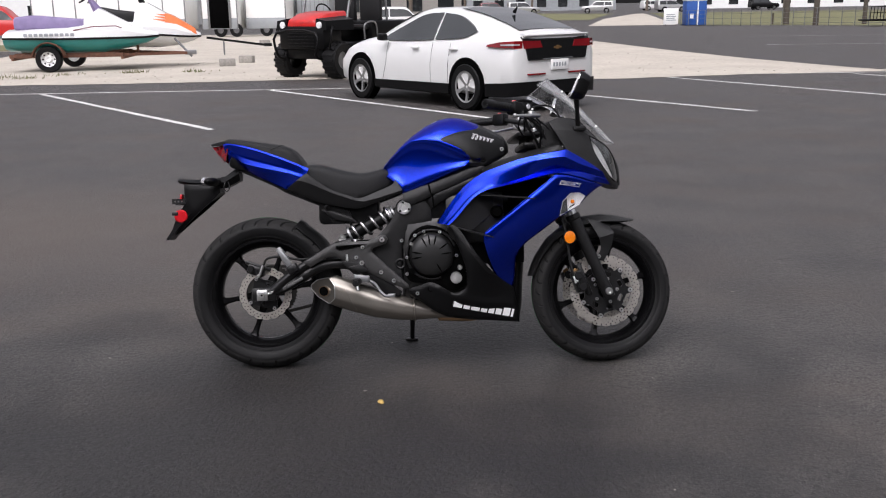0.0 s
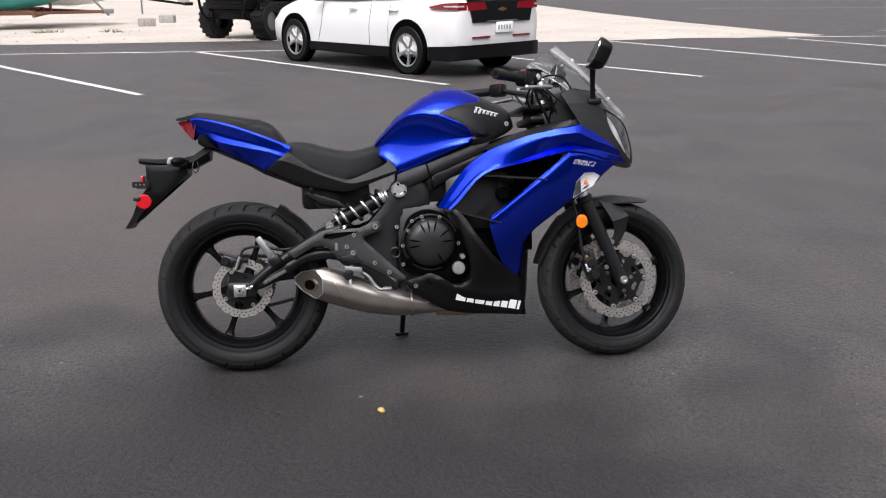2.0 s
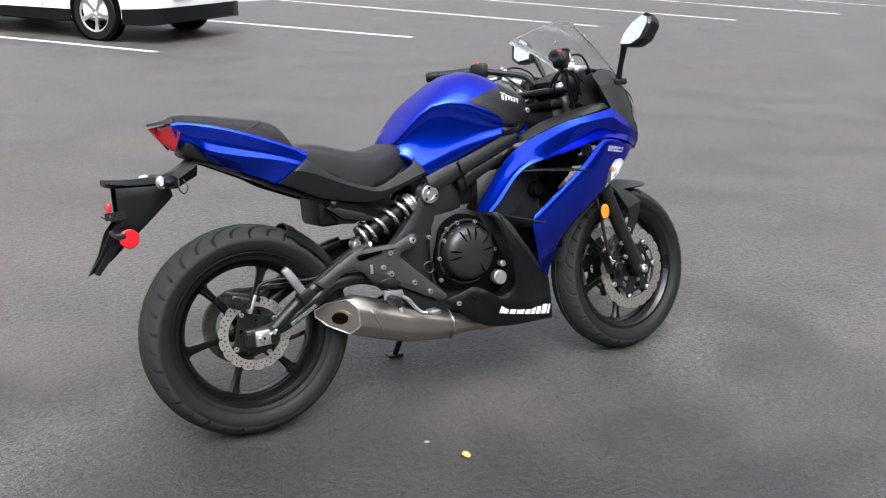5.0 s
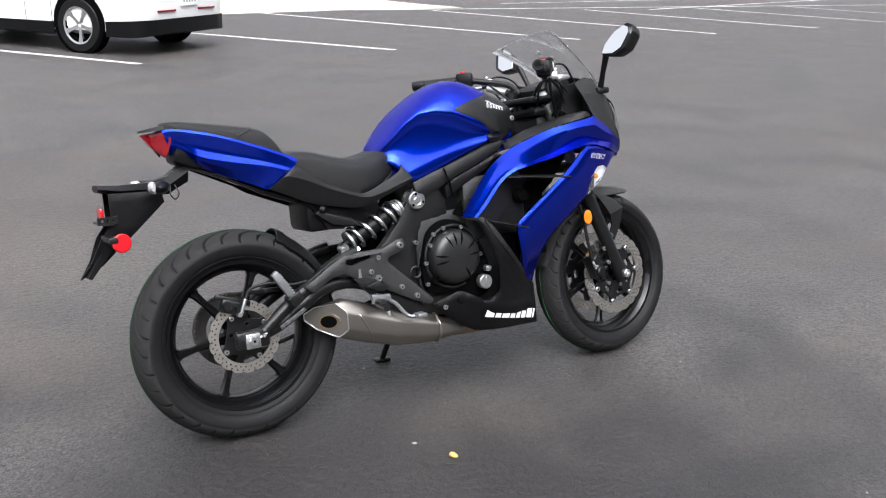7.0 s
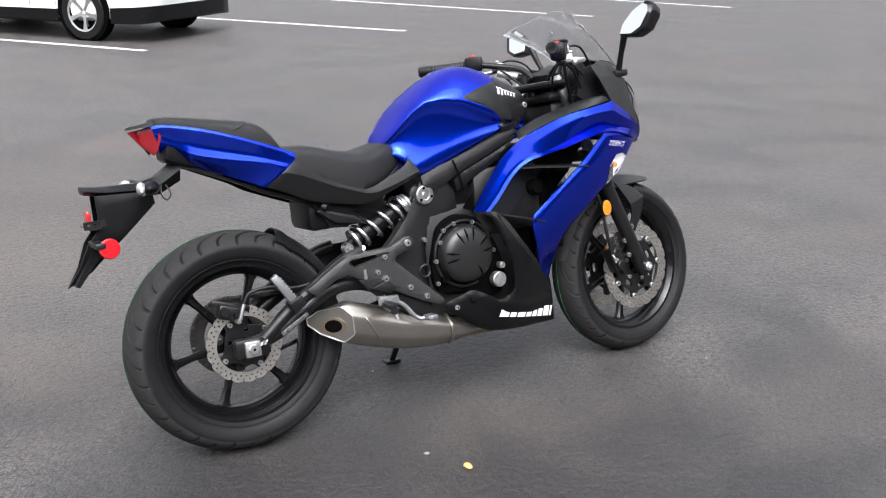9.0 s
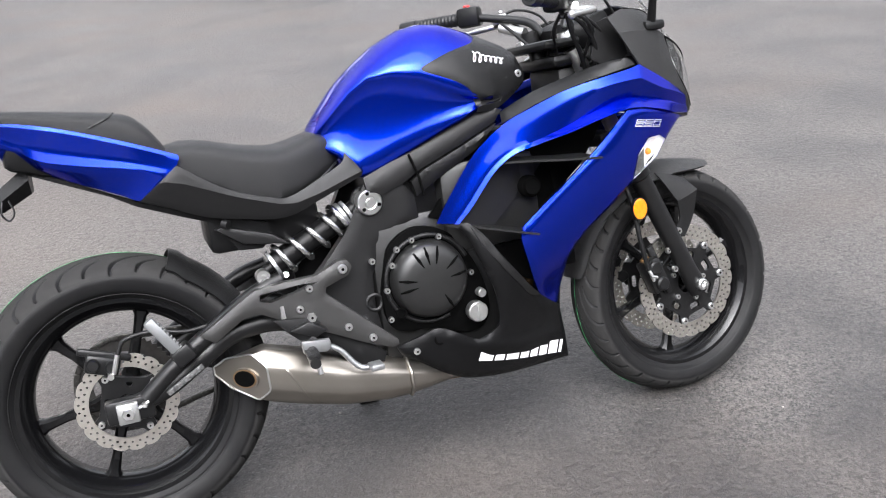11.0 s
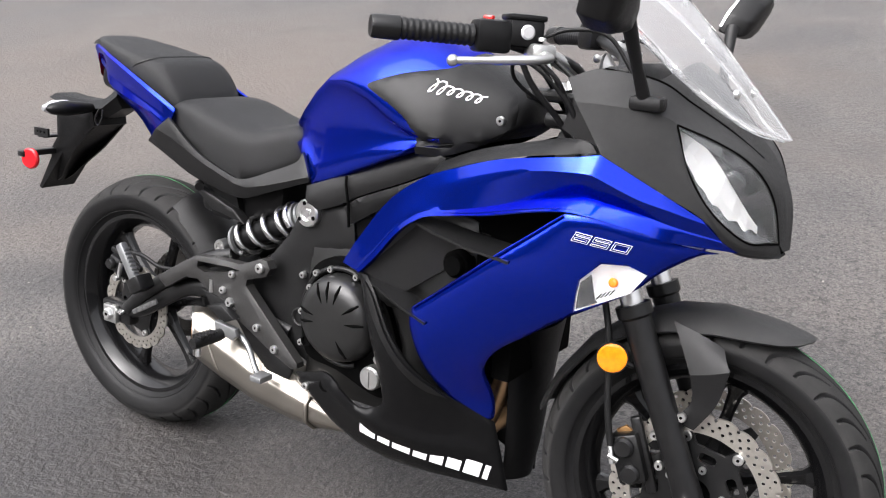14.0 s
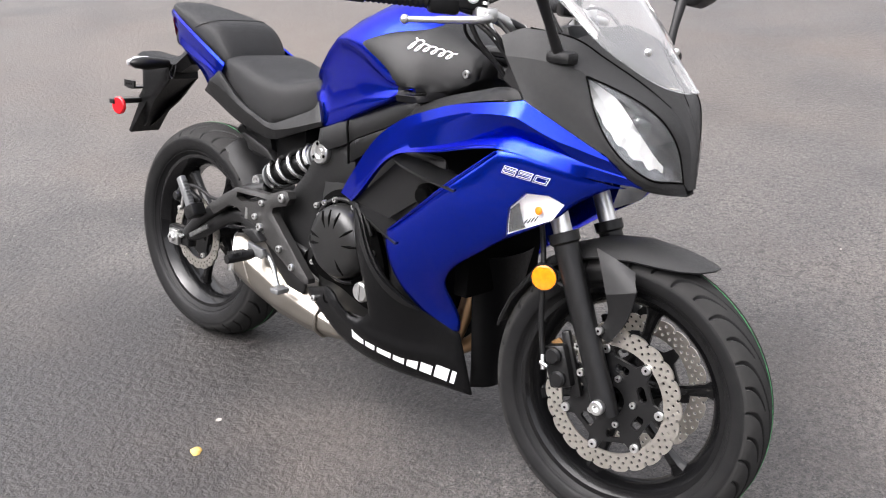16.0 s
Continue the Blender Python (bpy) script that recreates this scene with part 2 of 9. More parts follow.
DECAL = mat("white_decal", (0.85, 0.85, 0.84), 0.4, 0, 0.1, 60)
CLEAR = glass("clear_plastic", (0.97, 0.98, 0.98), 0.02, 1.25)
SCREEN = glass("sky_whitened_screen", (0.93, 0.935, 0.94), 0.03, 1.5)
# the small diffuse share paints a whitish sky reflection into the sheet
SCREEN.node_tree.nodes["Principled BSDF"].inputs["Transmission Weight"].default_value = 0.955
LENS = glass("clear_lens", (0.98, 0.985, 0.99), 0.0, 1.38)
SILVERB = mat("bright_reflector", (0.93, 0.93, 0.92), 0.30, 0.35, 0.5, 40, tint=(0.72, 0.72, 0.72))
CLEARW = mat("clear_lens_on_silver", (0.55, 0.55, 0.56), 0.15, 0.4, 0.4, 90, coat=0.9, tint=(0.5, 0.5, 0.5))
DKSILVER = mat("grey_lamp_bowl", (0.16, 0.165, 0.17), 0.25, 0.9, 0.6, 18, tint=(0.45, 0.46, 0.47))
MIRROR = mat("mirror_glass", (0.9, 0.91, 0.92), 0.02, 1.0)
CARGLASS = mat("tinted_car_glass", (0.02, 0.023, 0.024), 0.05, 0, 0.3, 2, coat=1.0, spec=0.5)
TEAL = mat("teal_hull", (0.015, 0.24, 0.22), 0.35, 0, 0.3, 3, coat=0.4)
PURPLE = mat("purple_seat", (0.23, 0.18, 0.34), 0.6, 0, 0.4, 6)
ORANGE = mat("orange_gelcoat", (0.75, 0.18, 0.04), 0.35, 0, 0.3, 8, coat=0.4)
RUST = mat("rusty_steel", (0.20, 0.09, 0.055), 0.75, 0.2, 0.7, 12, 0.4, 60, tint=(0.10, 0.05, 0.035))
GALV = mat("galvanised_metal", (0.27, 0.275, 0.28), 0.42, 0.8, 0.4, 20)
LABELM = mat("worn_label", (0.20, 0.20, 0.20), 0.4, 0.6, 0.9, 160, tint=(0.03, 0.03, 0.03))
GREYP = mat("grey_panel", (0.33, 0.35, 0.36), 0.5, 0, 0.3, 2)
PORTA = mat("blue_plastic_cabin", (0.02, 0.09, 0.36), 0.5, 0, 0.3, 5)
WOOD = mat("weathered_post", (0.09, 0.075, 0.06), 0.85, 0, 0.5, 10)
CONCRETE = mat("grey_block", (0.34, 0.32, 0.29), 0.9, 0, 0.5, 18, 0.5, 60)
LEAF = mat("far_foliage", (0.075, 0.085, 0.045), 0.9, 0, 0.8, 0.6, tint=(0.12, 0.10, 0.07))
BARK = mat("bare_branches", (0.16, 0.13, 0.10), 0.9, 0, 0.5, 3)
SILVER = mat("silver_car_paint", (0.45, 0.45, 0.44), 0.3, 0.5, 0.2, 4, coat=0.6)
MAROON = mat("maroon_car_paint", (0.12, 0.015, 0.02), 0.3, 0.2, 0.2, 4, coat=0.6)
GREEN = mat("green_tread_stripe", (0.05, 0.36, 0.12), 0.6, 0, 0.9, 25, tint=(0.02, 0.05, 0.025))
CRUMB = mat("yellow_crumb", (0.62, 0.42, 0.12), 0.7, 0, 0.4, 200)


# ---- mesh helpers ----
def part(name, bm, material, parent=None, label="", smooth=35.0):
    """Links a bmesh as one mesh object, under parent if given."""
    bmesh.ops.recalc_face_normals(bm, faces=bm.faces)
    me = bpy.data.meshes.new(name)
    bm.to_mesh(me)
    bm.free()
    if smooth:
        me.shade_smooth()
        me.set_sharp_from_angle(angle=radians(smooth))
    for m in (material if isinstance(material, (list, tuple)) else [material]):
        me.materials.append(m)
    ob = new(name, me)
    ob.parent = parent
    if label:
        ob["label"] = label
    return ob


def again(ob, m, parent=None):
    """A second object on the same mesh at the pose m."""
    o = new(ob.name.split(".")[0], ob.data)
    o.parent = parent or ob.parent
    o.matrix_basis = m
    return o


def thing(name, label, category, m=None, group="", kind=""):
    e = new(name)
    e.empty_display_size = 0.1
    e.matrix_basis = m or Matrix()
    return tagged(e, label, category, group, kind)


def box(x0, x1, y0, y1, z0, z1, bev=0.0, bm=None, seg=2):
    own = bmesh.new()
    bmesh.ops.create_cube(own, size=1, matrix=Matrix.Translation(((x0 + x1) / 2, (y0 + y1) / 2, (z0 + z1) / 2)) @ Matrix.Diagonal((abs(x1 - x0), abs(y1 - y0), abs(z1 - z0), 1)))
    if bev:
        bmesh.ops.bevel(own, geom=own.edges[:], offset=bev, segments=seg, affect='EDGES', profile=0.5)
    return merge(bm, own)


def merge(bm, own):
    if bm is None:
        return own
    me = bpy.data.meshes.new("tmp")
    own.to_mesh(me)
    own.free()
    bm.from_mesh(me)
    bpy.data.meshes.remove(me)
    return bm


def tube(path, r, n=10, bm=None, cap=True, closed=False):
    """A round tube along points; r is one radius or one for each point."""
    own = bmesh.new()
    P = [Vector(p) for p in path]
    rs = r if isinstance(r, (list, tuple)) else [r] * len(P)
    rings = []
    up = None
    for i, p in enumerate(P):
        if closed:
            d = P[(i + 1) % len(P)] - P[i - 1]
        else:
            d = P[min(i + 1, len(P) - 1)] - P[max(i - 1, 0)]
        d.normalize()
        if up is None:
            up = d.orthogonal().normalized()
        up = (up - d * up.dot(d)).normalized()
        side = d.cross(up)
        rings.append([own.verts.new(p + (up * math.cos(a) + side * math.sin(a)) * rs[i]) for a in [2 * math.pi * k / n for k in range(n)]])
    for i in range(len(rings) - (0 if closed else 1)):
        a, b = rings[i], rings[(i + 1) % len(rings)]
        for k in range(n):
            own.faces.new((a[k], a[(k + 1) % n], b[(k + 1) % n], b[k]))
    if cap and not closed:
        own.faces.new(rings[0][::-1])
        own.faces.new(rings[-1])
    return merge(bm, own)


def lathe(profile, n=48, axis='Y', bm=None, closed=True):
    """Turns a (radius, along) profile round the axis."""
    own = bmesh.new()
    rings = []
    for k in range(n):
        a = 2 * math.pi * k / n
        ring = []
        for r, t in profile:
            u, v = r * math.cos(a), r * math.sin(a)
            ring.append(own.verts.new({'Y': (u, t, v), 'X': (t, u, v), 'Z': (u, v, t)}[axis]))
        rings.append(ring)
    m = len(profile)
    for k in range(n):
        a, b = rings[k], rings[(k + 1) % n]
        for i in range(m if closed else m - 1):
            j = (i + 1) % m
            own.faces.new((a[i], a[j], b[j], b[i]))
    bmesh.ops.remove_doubles(own, verts=own.verts, dist=1e-6)
    return merge(bm, own)


def disc_bolt(r, h, n=12, bm=None, m=None):
    """A bolt head with a domed rim and a socket, its axis along -y."""
    own = lathe([(0.0, 0), (r, 0), (r, -h * 0.7), (r * 0.85, -h), (r * 0.30, -h), (r * 0.27, -h * 0.6), (0.0, -h * 0.6)], n, 'Y', None, False)
    # socket faces take the second, dark material, which paints in their shade
    for f in own.faces:
        if all(math.hypot(v.co.x, v.co.z) < r * 0.31 for v in f.verts) and f.calc_center_median().y < -h * 0.2:
            f.material_index = 1
    if m:
        own.transform(m)
    return merge(bm, own)


def catmull(pts, n=6, closed=False):
    """A smooth line through points; a point given twice stays a corner."""
    P = [Vector(p) for p in pts]
    out = []
    N = len(P)
    for i in range(N if closed else N - 1):
        g = (lambda k: P[k % N]) if closed else (lambda k: P[min(max(k, 0), N - 1)])
        p0, p1, p2, p3 = g(i - 1), g(i), g(i + 1), g(i + 2)
        if (p1 - p2).length < 1e-7:
            continue
        if (p0 - p1).length < 1e-7:
            p0 = p1 * 2 - p2
        if (p3 - p2).length < 1e-7:
            p3 = p2 * 2 - p1
        for k in range(n):
            t = k / n
            out.append(0.5 * (2 * p1 + (p2 - p0) * t + (2 * p0 - 5 * p1 + 4 * p2 - p3) * t * t + (3 * p1 - p0 - 3 * p2 + p3) * t ** 3))
    if not closed:
        out.append(P[-1])
    return out


def inside(x, y, poly):
    c = False
    j = len(poly) - 1
    for i in range(len(poly)):
        if (poly[i][1] > y) != (poly[j][1] > y) and x < (poly[j][0] - poly[i][0]) * (y - poly[i][1]) / (poly[j][1] - poly[i][1]) + poly[i][0]:
            c = not c
        j = i
    return c


def edge_dist(x, y, poly):
    best = 9.0
    for i in range(len(poly)):
        ax, ay = poly[i - 1][0], poly[i - 1][1]
        bx, by = poly[i][0] - ax, poly[i][1] - ay
        t = max(0.0, min(1.0, ((x - ax) * bx + (y - ay) * by) / (bx * bx + by * by + 1e-12)))
        best = min(best, math.hypot(x - ax - t * bx, y - ay - t * by))
    return best


def fill(outer, holes=(), step=0.02, lines=()):
    """Triangles that fill a flat outline with holes, with a grid of points inside."""
    from mathutils.geometry import delaunay_2d_cdt
    dense = []
    for i in range(len(outer)):
        a, b = Vector(outer[i - 1][:2]), Vector(outer[i][:2])
        k = max(1, int((b - a).length / step))
        dense += [a + (b - a) * j / k for j in range(k)]
    pts = [Vector(p[:2]) for p in dense]
    edges = [(i, (i + 1) % len(pts)) for i in range(len(pts))]
    for h in holes:
        s = len(pts)
        pts += [Vector(p[:2]) for p in h]
        edges += [(s + i, s + (i + 1) % len(h)) for i in range(len(h))]
    near = []
    for ln in lines:
        s = len(pts)
        ln = [p for p in ln if inside(p[0], p[1], dense) and edge_dist(p[0], p[1], dense) > 0.002]
        pts += [Vector(p[:2]) for p in ln]
        near += ln
        edges += [(s + i, s + i + 1) for i in range(len(ln) - 1)]
    xs, ys = [p.x for p in dense], [p.y for p in dense]
    row = 0
    y = min(ys) + step / 2
    while y < max(ys):
        x = min(xs) + step * (0.5 if row % 2 else 0.25)
        while x < max(xs):
            if inside(x, y, dense) and edge_dist(x, y, dense) > step * 0.45 and not any(inside(x, y, h) for h in holes) and not any(math.hypot(x - q[0], y - q[1]) < step * 0.4 for q in near):
                pts.append(Vector((x, y)))
            x += step
        y += step * 0.87
        row += 1
    v, _, f, *_ = delaunay_2d_cdt(pts, edges, [], 1, 1e-6)
    good = []
    for t in f:
        cx, cy = sum(v[i].x for i in t) / len(t), sum(v[i].y for i in t) / len(t)
        if inside(cx, cy, dense) and not any(inside(cx, cy, h) for h in holes):
            good.append(t)
    return v, good, dense


def shell(outline, depth, thick=0.004, step=0.02, side=-1, holes=(), roll=0.0, reach=0.012, bm=None, lines=()):
    """A panel over an (x, z) outline, at the half width depth(x, z) on one side, with thickness; roll turns its edges inwards."""
    v, faces, dense = fill(outline, holes, step, lines)
    own = bmesh.new()
    outer, inner = [], []
    for p in v:
        w = depth(p.x, p.y)
        if roll:
            w -= roll * math.exp(-(edge_dist(p.x, p.y, dense) / reach) ** 2 * 2.5)
        outer.append(own.verts.new((p.x, side * w, p.y)))
        inner.append(own.verts.new((p.x, side * (w - thick), p.y)))
    count = {}
    for t in faces:
        own.faces.new([outer[i] for i in t])
        own.faces.new([inner[i] for i in reversed(t)])
        for a, b in zip(t, (*t[1:], t[0])):
            key = (min(a, b), max(a, b))
            count[key] = count.get(key, 0) + 1
    for (a, b), c in count.items():
        if c == 1:
            own.faces.new((outer[a], outer[b], inner[b], inner[a]))
    loose = [q for q in own.verts if not q.link_faces]
    bmesh.ops.delete(own, geom=loose, context='VERTS')
    return merge(bm, own)


def plate(outline, y0, y1, bm=None, bev=0.0, holes=(), step=0.5):
    """A flat plate over an (x, z) outline between two y."""
    own = bmesh.new()
    if holes:
        v, faces, _ = fill(outline, holes, step)
        a = [own.verts.new((p.x, y0, p.y)) for p in v]
        b = [own.verts.new((p.x, y1, p.y)) for p in v]
        count = {}
        for t in faces:
            own.faces.new([a[i] for i in t])
            own.faces.new([b[i] for i in reversed(t)])
            for i, j in zip(t, (*t[1:], t[0])):
                count[(min(i, j), max(i, j))] = count.get((min(i, j), max(i, j)), 0) + 1
        for (i, j), c in count.items():
            if c == 1:
                own.faces.new((a[i], a[j], b[j], b[i]))
    else:
        a = [own.verts.new((p[0], y0, p[1])) for p in outline]
        b = [own.verts.new((p[0], y1, p[1])) for p in outline]
        own.faces.new(a)
        own.faces.new(b[::-1])
        for i in range(len(a)):
            own.faces.new((a[i - 1], a[i], b[i], b[i - 1]))
        if bev:
            bmesh.ops.recalc_face_normals(own, faces=own.faces)
            big = [e for e in own.edges if len(e.link_faces) == 2 and any(len(f.verts) > 4 for f in e.link_faces)]
            bmesh.ops.bevel(own, geom=big or own.edges[:], offset=bev, segments=2, affect='EDGES', profile=0.5)
    return merge(bm, own)


def loft(sections, bm=None, cap=True):
    """Joins closed rings of points, all of one length."""
    own = bmesh.new()
    rings = [[own.verts.new(p) for p in s] for s in sections]
    n = len(rings[0])
    for a, b in zip(rings, rings[1:]):
        for k in range(n):
            own.faces.new((a[k], a[(k + 1) % n], b[(k + 1) % n], b[k]))
    if cap:
        own.faces.new(rings[0][::-1])
        own.faces.new(rings[-1])
    return merge(bm, own)


def patch(curves, side=-1, thick=0.005, n=5, m=6, bm=None):
    """A panel with thickness through neighbouring lines of (x, half width, z), on one side."""
    cols = [catmull(c, n) for c in curves]
    g = np.array([[tuple(p) for p in catmull([c[i] for c in cols], m)] for i in range(len(cols[0]))])
    nrm = np.cross(np.gradient(g, axis=0), np.gradient(g, axis=1))
    nrm /= np.linalg.norm(nrm, axis=2)[..., None] + 1e-9
    if (nrm.sum(axis=(0, 1)) * (0.6, 1.0, 0.2)).sum() < 0:
        nrm = -nrm
    own = bmesh.new()
    a = [[own.verts.new((p[0], side * p[1], p[2])) for p in row] for row in g]
    b = [[own.verts.new((p[0], side * p[1], p[2])) for p in row] for row in g - nrm * thick]
    nu, nv = len(a) - 1, len(a[0]) - 1
    for i in range(nu):
        for j in range(nv):
            own.faces.new((a[i][j], a[i][j + 1], a[i + 1][j + 1], a[i + 1][j]))
            own.faces.new((b[i][j + 1], b[i][j], b[i + 1][j], b[i + 1][j + 1]))
    rim = [(i, 0) for i in range(nu)] + [(nu, j) for j in range(nv)] + [(nu - i, nv) for i in range(nu)] + [(0, nv - j) for j in range(nv)]
    for (i, j), (k, l) in zip(rim, rim[1:] + rim[:1]):
        own.faces.new((a[i][j], a[k][l], b[k][l], b[i][j]))
    return merge(bm, own)


def interp(x, table, k):
    """Column k of a table of rows that begin with x."""
    if x <= table[0][0]:
        return table[0][k]
    for a, b in zip(table, table[1:]):
        if x <= b[0]:
            return a[k] + (b[k] - a[k]) * (x - a[0]) / (b[0] - a[0])
    return table[-1][k]


def spline_field(ctrl, squared=False):
    """A smooth half width over (x, z) through control points of (x, z, half width)."""
    c = np.array(ctrl, float)
    pts = c[:, :2]
    val = c[:, 2] ** 2 if squared else c[:, 2]

    def phi(r):
        return np.where(r > 1e-9, r * r * np.log(np.maximum(r, 1e-9)), 0)
    n = len(pts)
    k = phi(np.linalg.norm(pts[:, None] - pts[None], axis=2)) + np.eye(n) * 1e-4
    a = np.zeros((n + 3, n + 3))
    a[:n, :n], a[:n, n], a[:n, n + 1:], a[n, :n], a[n + 1:, :n] = k, 1, pts, 1, pts.T
    s = np.linalg.solve(a, np.append(val, [0, 0, 0]))

    def f(x, z):
        q = float(phi(np.hypot(pts[:, 0] - x, pts[:, 1] - z)) @ s[:n] + s[n] + s[n + 1] * x + s[n + 2] * z)
        return math.sqrt(max(q, 1e-6)) if squared else q
    return f


def lay_on(bm, origin, u, v, depth, side=-1, proud=0.002):
    """Lays flat letters in x and y over a side surface: along u and v from an (x, z) origin."""
    for q in bm.verts:
        x = origin[0] + u[0] * q.co.x + v[0] * q.co.y
        z = origin[1] + u[1] * q.co.x + v[1] * q.co.y
        q.co = Vector((x, side * (depth(x, z) + proud + q.co.z), z))
    return bm


# ---- the lot: one sheet of ground with a shallow dip beyond the yard ----
def ground_z(y):
    if y < 45:
        return 0.0
    return -0.0155 * (y - 45) if y < 80 else min(0.0, -0.5425 + 0.0136 * (y - 80))


def sheet(outline, lift, step, name, material, label, category, kind="structure"):
    """A flat-lying sheet over an (x, y) outline that follows the ground."""
    v, faces, _ = fill(outline, (), step)
    bm = bmesh.new()
    vs = [bm.verts.new((p.x, p.y, ground_z(p.y) + lift)) for p in v]
    for t in faces:
        bm.faces.new([vs[i] for i in t])
    for f in bm.faces:
        if f.normal.z < 0:
            f.normal_flip()
    ob = part(name, bm, material, None, "", 0)
    return tagged(ob, label, category, "", kind)


bm = bmesh.new()
ys = [-2500, -60, -12, -4, 0, 4, 10, 14, 30, 45, 80, 119.9, 300, 2500]
xs = [-2500, -200, -60, -20, -8, -3, 0, 3, 8, 20, 60, 200, 2500]
grid = [[bm.verts.new((x, y, ground_z(y))) for x in xs] for y in ys]
for a, b in zip(grid, grid[1:]):
    for k in range(len(xs) - 1):
        bm.faces.new((a[k], a[k + 1], b[k + 1], b[k]))
tagged(part("ground", bm, ASPHALT, None, "", 0), "dark sealed asphalt parking lot with faint brown stains and shade painted round the bike", "ground", "", "structure")
edge = [(-60, 16.0), (-30, 15.9), (-8.9, 15.9), (-5.4, 15.94), (-2.0, 16.3), (0.6, 15.6), (3.5, 15.1), (4.7, 15.35), (6.75, 15.8), (8.2, 15.9), (9.7, 16.05)]
rough = []
for (x0, y0), (x1, y1) in zip(edge, edge[1:]):
    n = max(1, int(abs(x1 - x0) / 0.35)) if x0 > -12 else 4
    for k in range(n):
        t = k / n
        rough.append((x0 + (x1 - x0) * t, y0 + (y1 - y0) * t + 0.05 * noise.noise((x0 + t * 3, 7, 1)) + 0.035 * random.uniform(-1, 1)))
far_edge = [(9.75, 16.2), (9.3, 17.3), (8.3, 21.2), (7.5, 26), (6.6, 33.5), (5.4, 48), (4, 62), (-60, 62)]
sheet(rough + far_edge, 0.008, 2.5, "gravel_yard", GRAVEL, "pale tan gravel yard beside the asphalt", "gravel")
sheet([(22.2, 81), (27.3, 66), (28.5, 54), (60, 48), (160, 60), (160, 128), (30, 128)], 0.02, 8, "grass_strip", GRASS, "dry green grass strip behind a wire fence", "grass")
sheet([(7, 100), (17, 99), (25, 128), (16, 150), (2, 140)], 0.02, 8, "grass_verge", GRASS, "patch of grass beside the drive", "grass")
sheet([(14, 82), (21.8, 81.5), (29, 128), (19, 102)], 0.014, 8, "gravel_drive", GRAVEL, "pale gravel drive", "gravel")
sheet([(-40, 29), (-14.0, 27.0), (-15.2, 33), (-40, 36)], 0.014, 4, "side_road", ASPHALT, "strip of grey asphalt at the yard's edge", "road")
sheet([(-40, 36.2), (-14.6, 33.2), (-17, 40), (-40, 44)], 0.014, 4, "grass_bank", GRASS, "rough grass beside the yard", "grass")


def stripe(a, b, w=0.10):
    """A painted bay line from a to b, with slightly uneven edges."""
    a, b = Vector(a), Vector(b)
    n = max(2, int((b - a).length / 0.25))
    d = (b - a).normalized()
    s = Vector((-d.y, d.x)) * w / 2
    bm = bmesh.new()
    rows = []
    for k in range(n + 1):
        p = a + (b - a) * k / n + s * 0.35 * noise.noise((a.x + k * 0.21, a.y, 3))
        e = 1 + random.uniform(-0.09, 0.09)
        rows.append([bm.verts.new((*(p + s * e), 0.0045)), bm.verts.new((*(p - s * e), 0.0045))])
    for r, q in zip(rows, rows[1:]):
        bm.faces.new((r[0], r[1], q[1], q[0]))
    for f in bm.faces:
        if f.normal.z < 0:
            f.normal_flip()
    ob = part("bay_line", bm, LANE, None, "", 0)
    return tagged(ob, "worn white painted parking bay line", "line", "parking lines", "structure")


for a, b in (((-7.15, 13.72), (-2.77, 8.08)), ((-3.1, 14.0), (0.92, 8.63)), ((0.9, 14.1), (4.44, 9.10)), ((4.76, 15.36), (7.98, 9.6)), ((8.6, 15.5), (11.16, 9.8)), ((12.4, 15.2), (14.31, 10.2)), ((15.9, 15.3), (17.6, 10.6)), ((19.3, 15.6), (20.8, 11.0))):
    stripe(a, b)
stripe((-16, 13.68), (-1.3, 13.95))
stripe((6.9, 15.86), (30, 15.4))
stripe((14.2, 15.0), (30, 19.5), 0.09)
stripe((11.5, 17.3), (28, 19.6), 0.08)
stripe((11.5, 29), (23, 27.8), 0.09)
stripe((13.5, 37), (24, 35.8), 0.09)

# crumb and small litter on the asphalt
bm = bmesh.new()
bmesh.ops.create_icosphere(bm, subdivisions=2, radius=0.013)
for v in bm.verts:
    v.co += v.co.normalized() * 0.006 * noise.noise(v.co * 90)
    v.co.z *= 0.6
ob = part("crumb", bm, CRUMB, None, "", 50)
ob.location = (-0.215, -0.427, 0.006)
tagged(ob, "small yellow crumb on the asphalt", "litter")
bm = bmesh.new()
for k in range(26):
    x, y = random.uniform(-2.2, 2.4), random.uniform(-2.0, 3.0)
    r = random.uniform(0.002, 0.0045)
    bmesh.ops.create_icosphere(bm, subdivisions=1, radius=r, matrix=Matrix.Translation((x, y, r * 0.4)))
tagged(part("grit", bm, CONCRETE, None, "", 0), "pale grit specks scattered on the asphalt", "grit", "", "stuff")
for x, y, r in ((-0.285, -0.31, 0.008), (1.55, 0.9, 0.009)):
    bm = bmesh.new()
    bmesh.ops.create_circle(bm, cap_ends=True, segments=12, radius=r)
    for v in bm.verts:
        v.co *= 1 + 0.4 * noise.noise(v.co * 60)
    ob = part("paint_fleck", bm, CONCRETE, None, "", 0)
    ob.location = (x, y, 0.003)
    tagged(ob, "pale fleck on the asphalt", "fleck")


# plain unseen wall added behind the camera to darken reflections in the bike's side
bm = box(-45, 45, -15.0, -14.6, 0, 7.0)
tagged(part("reflection_wall", bm, mat("unseen_wall_grey", (0.17, 0.16, 0.152), 0.8, 0, 0.4, 2, 0.3, 40), None, "", 0), "unseen plain grey wall that closes the lot and darkens reflections", "wall", "", "structure")


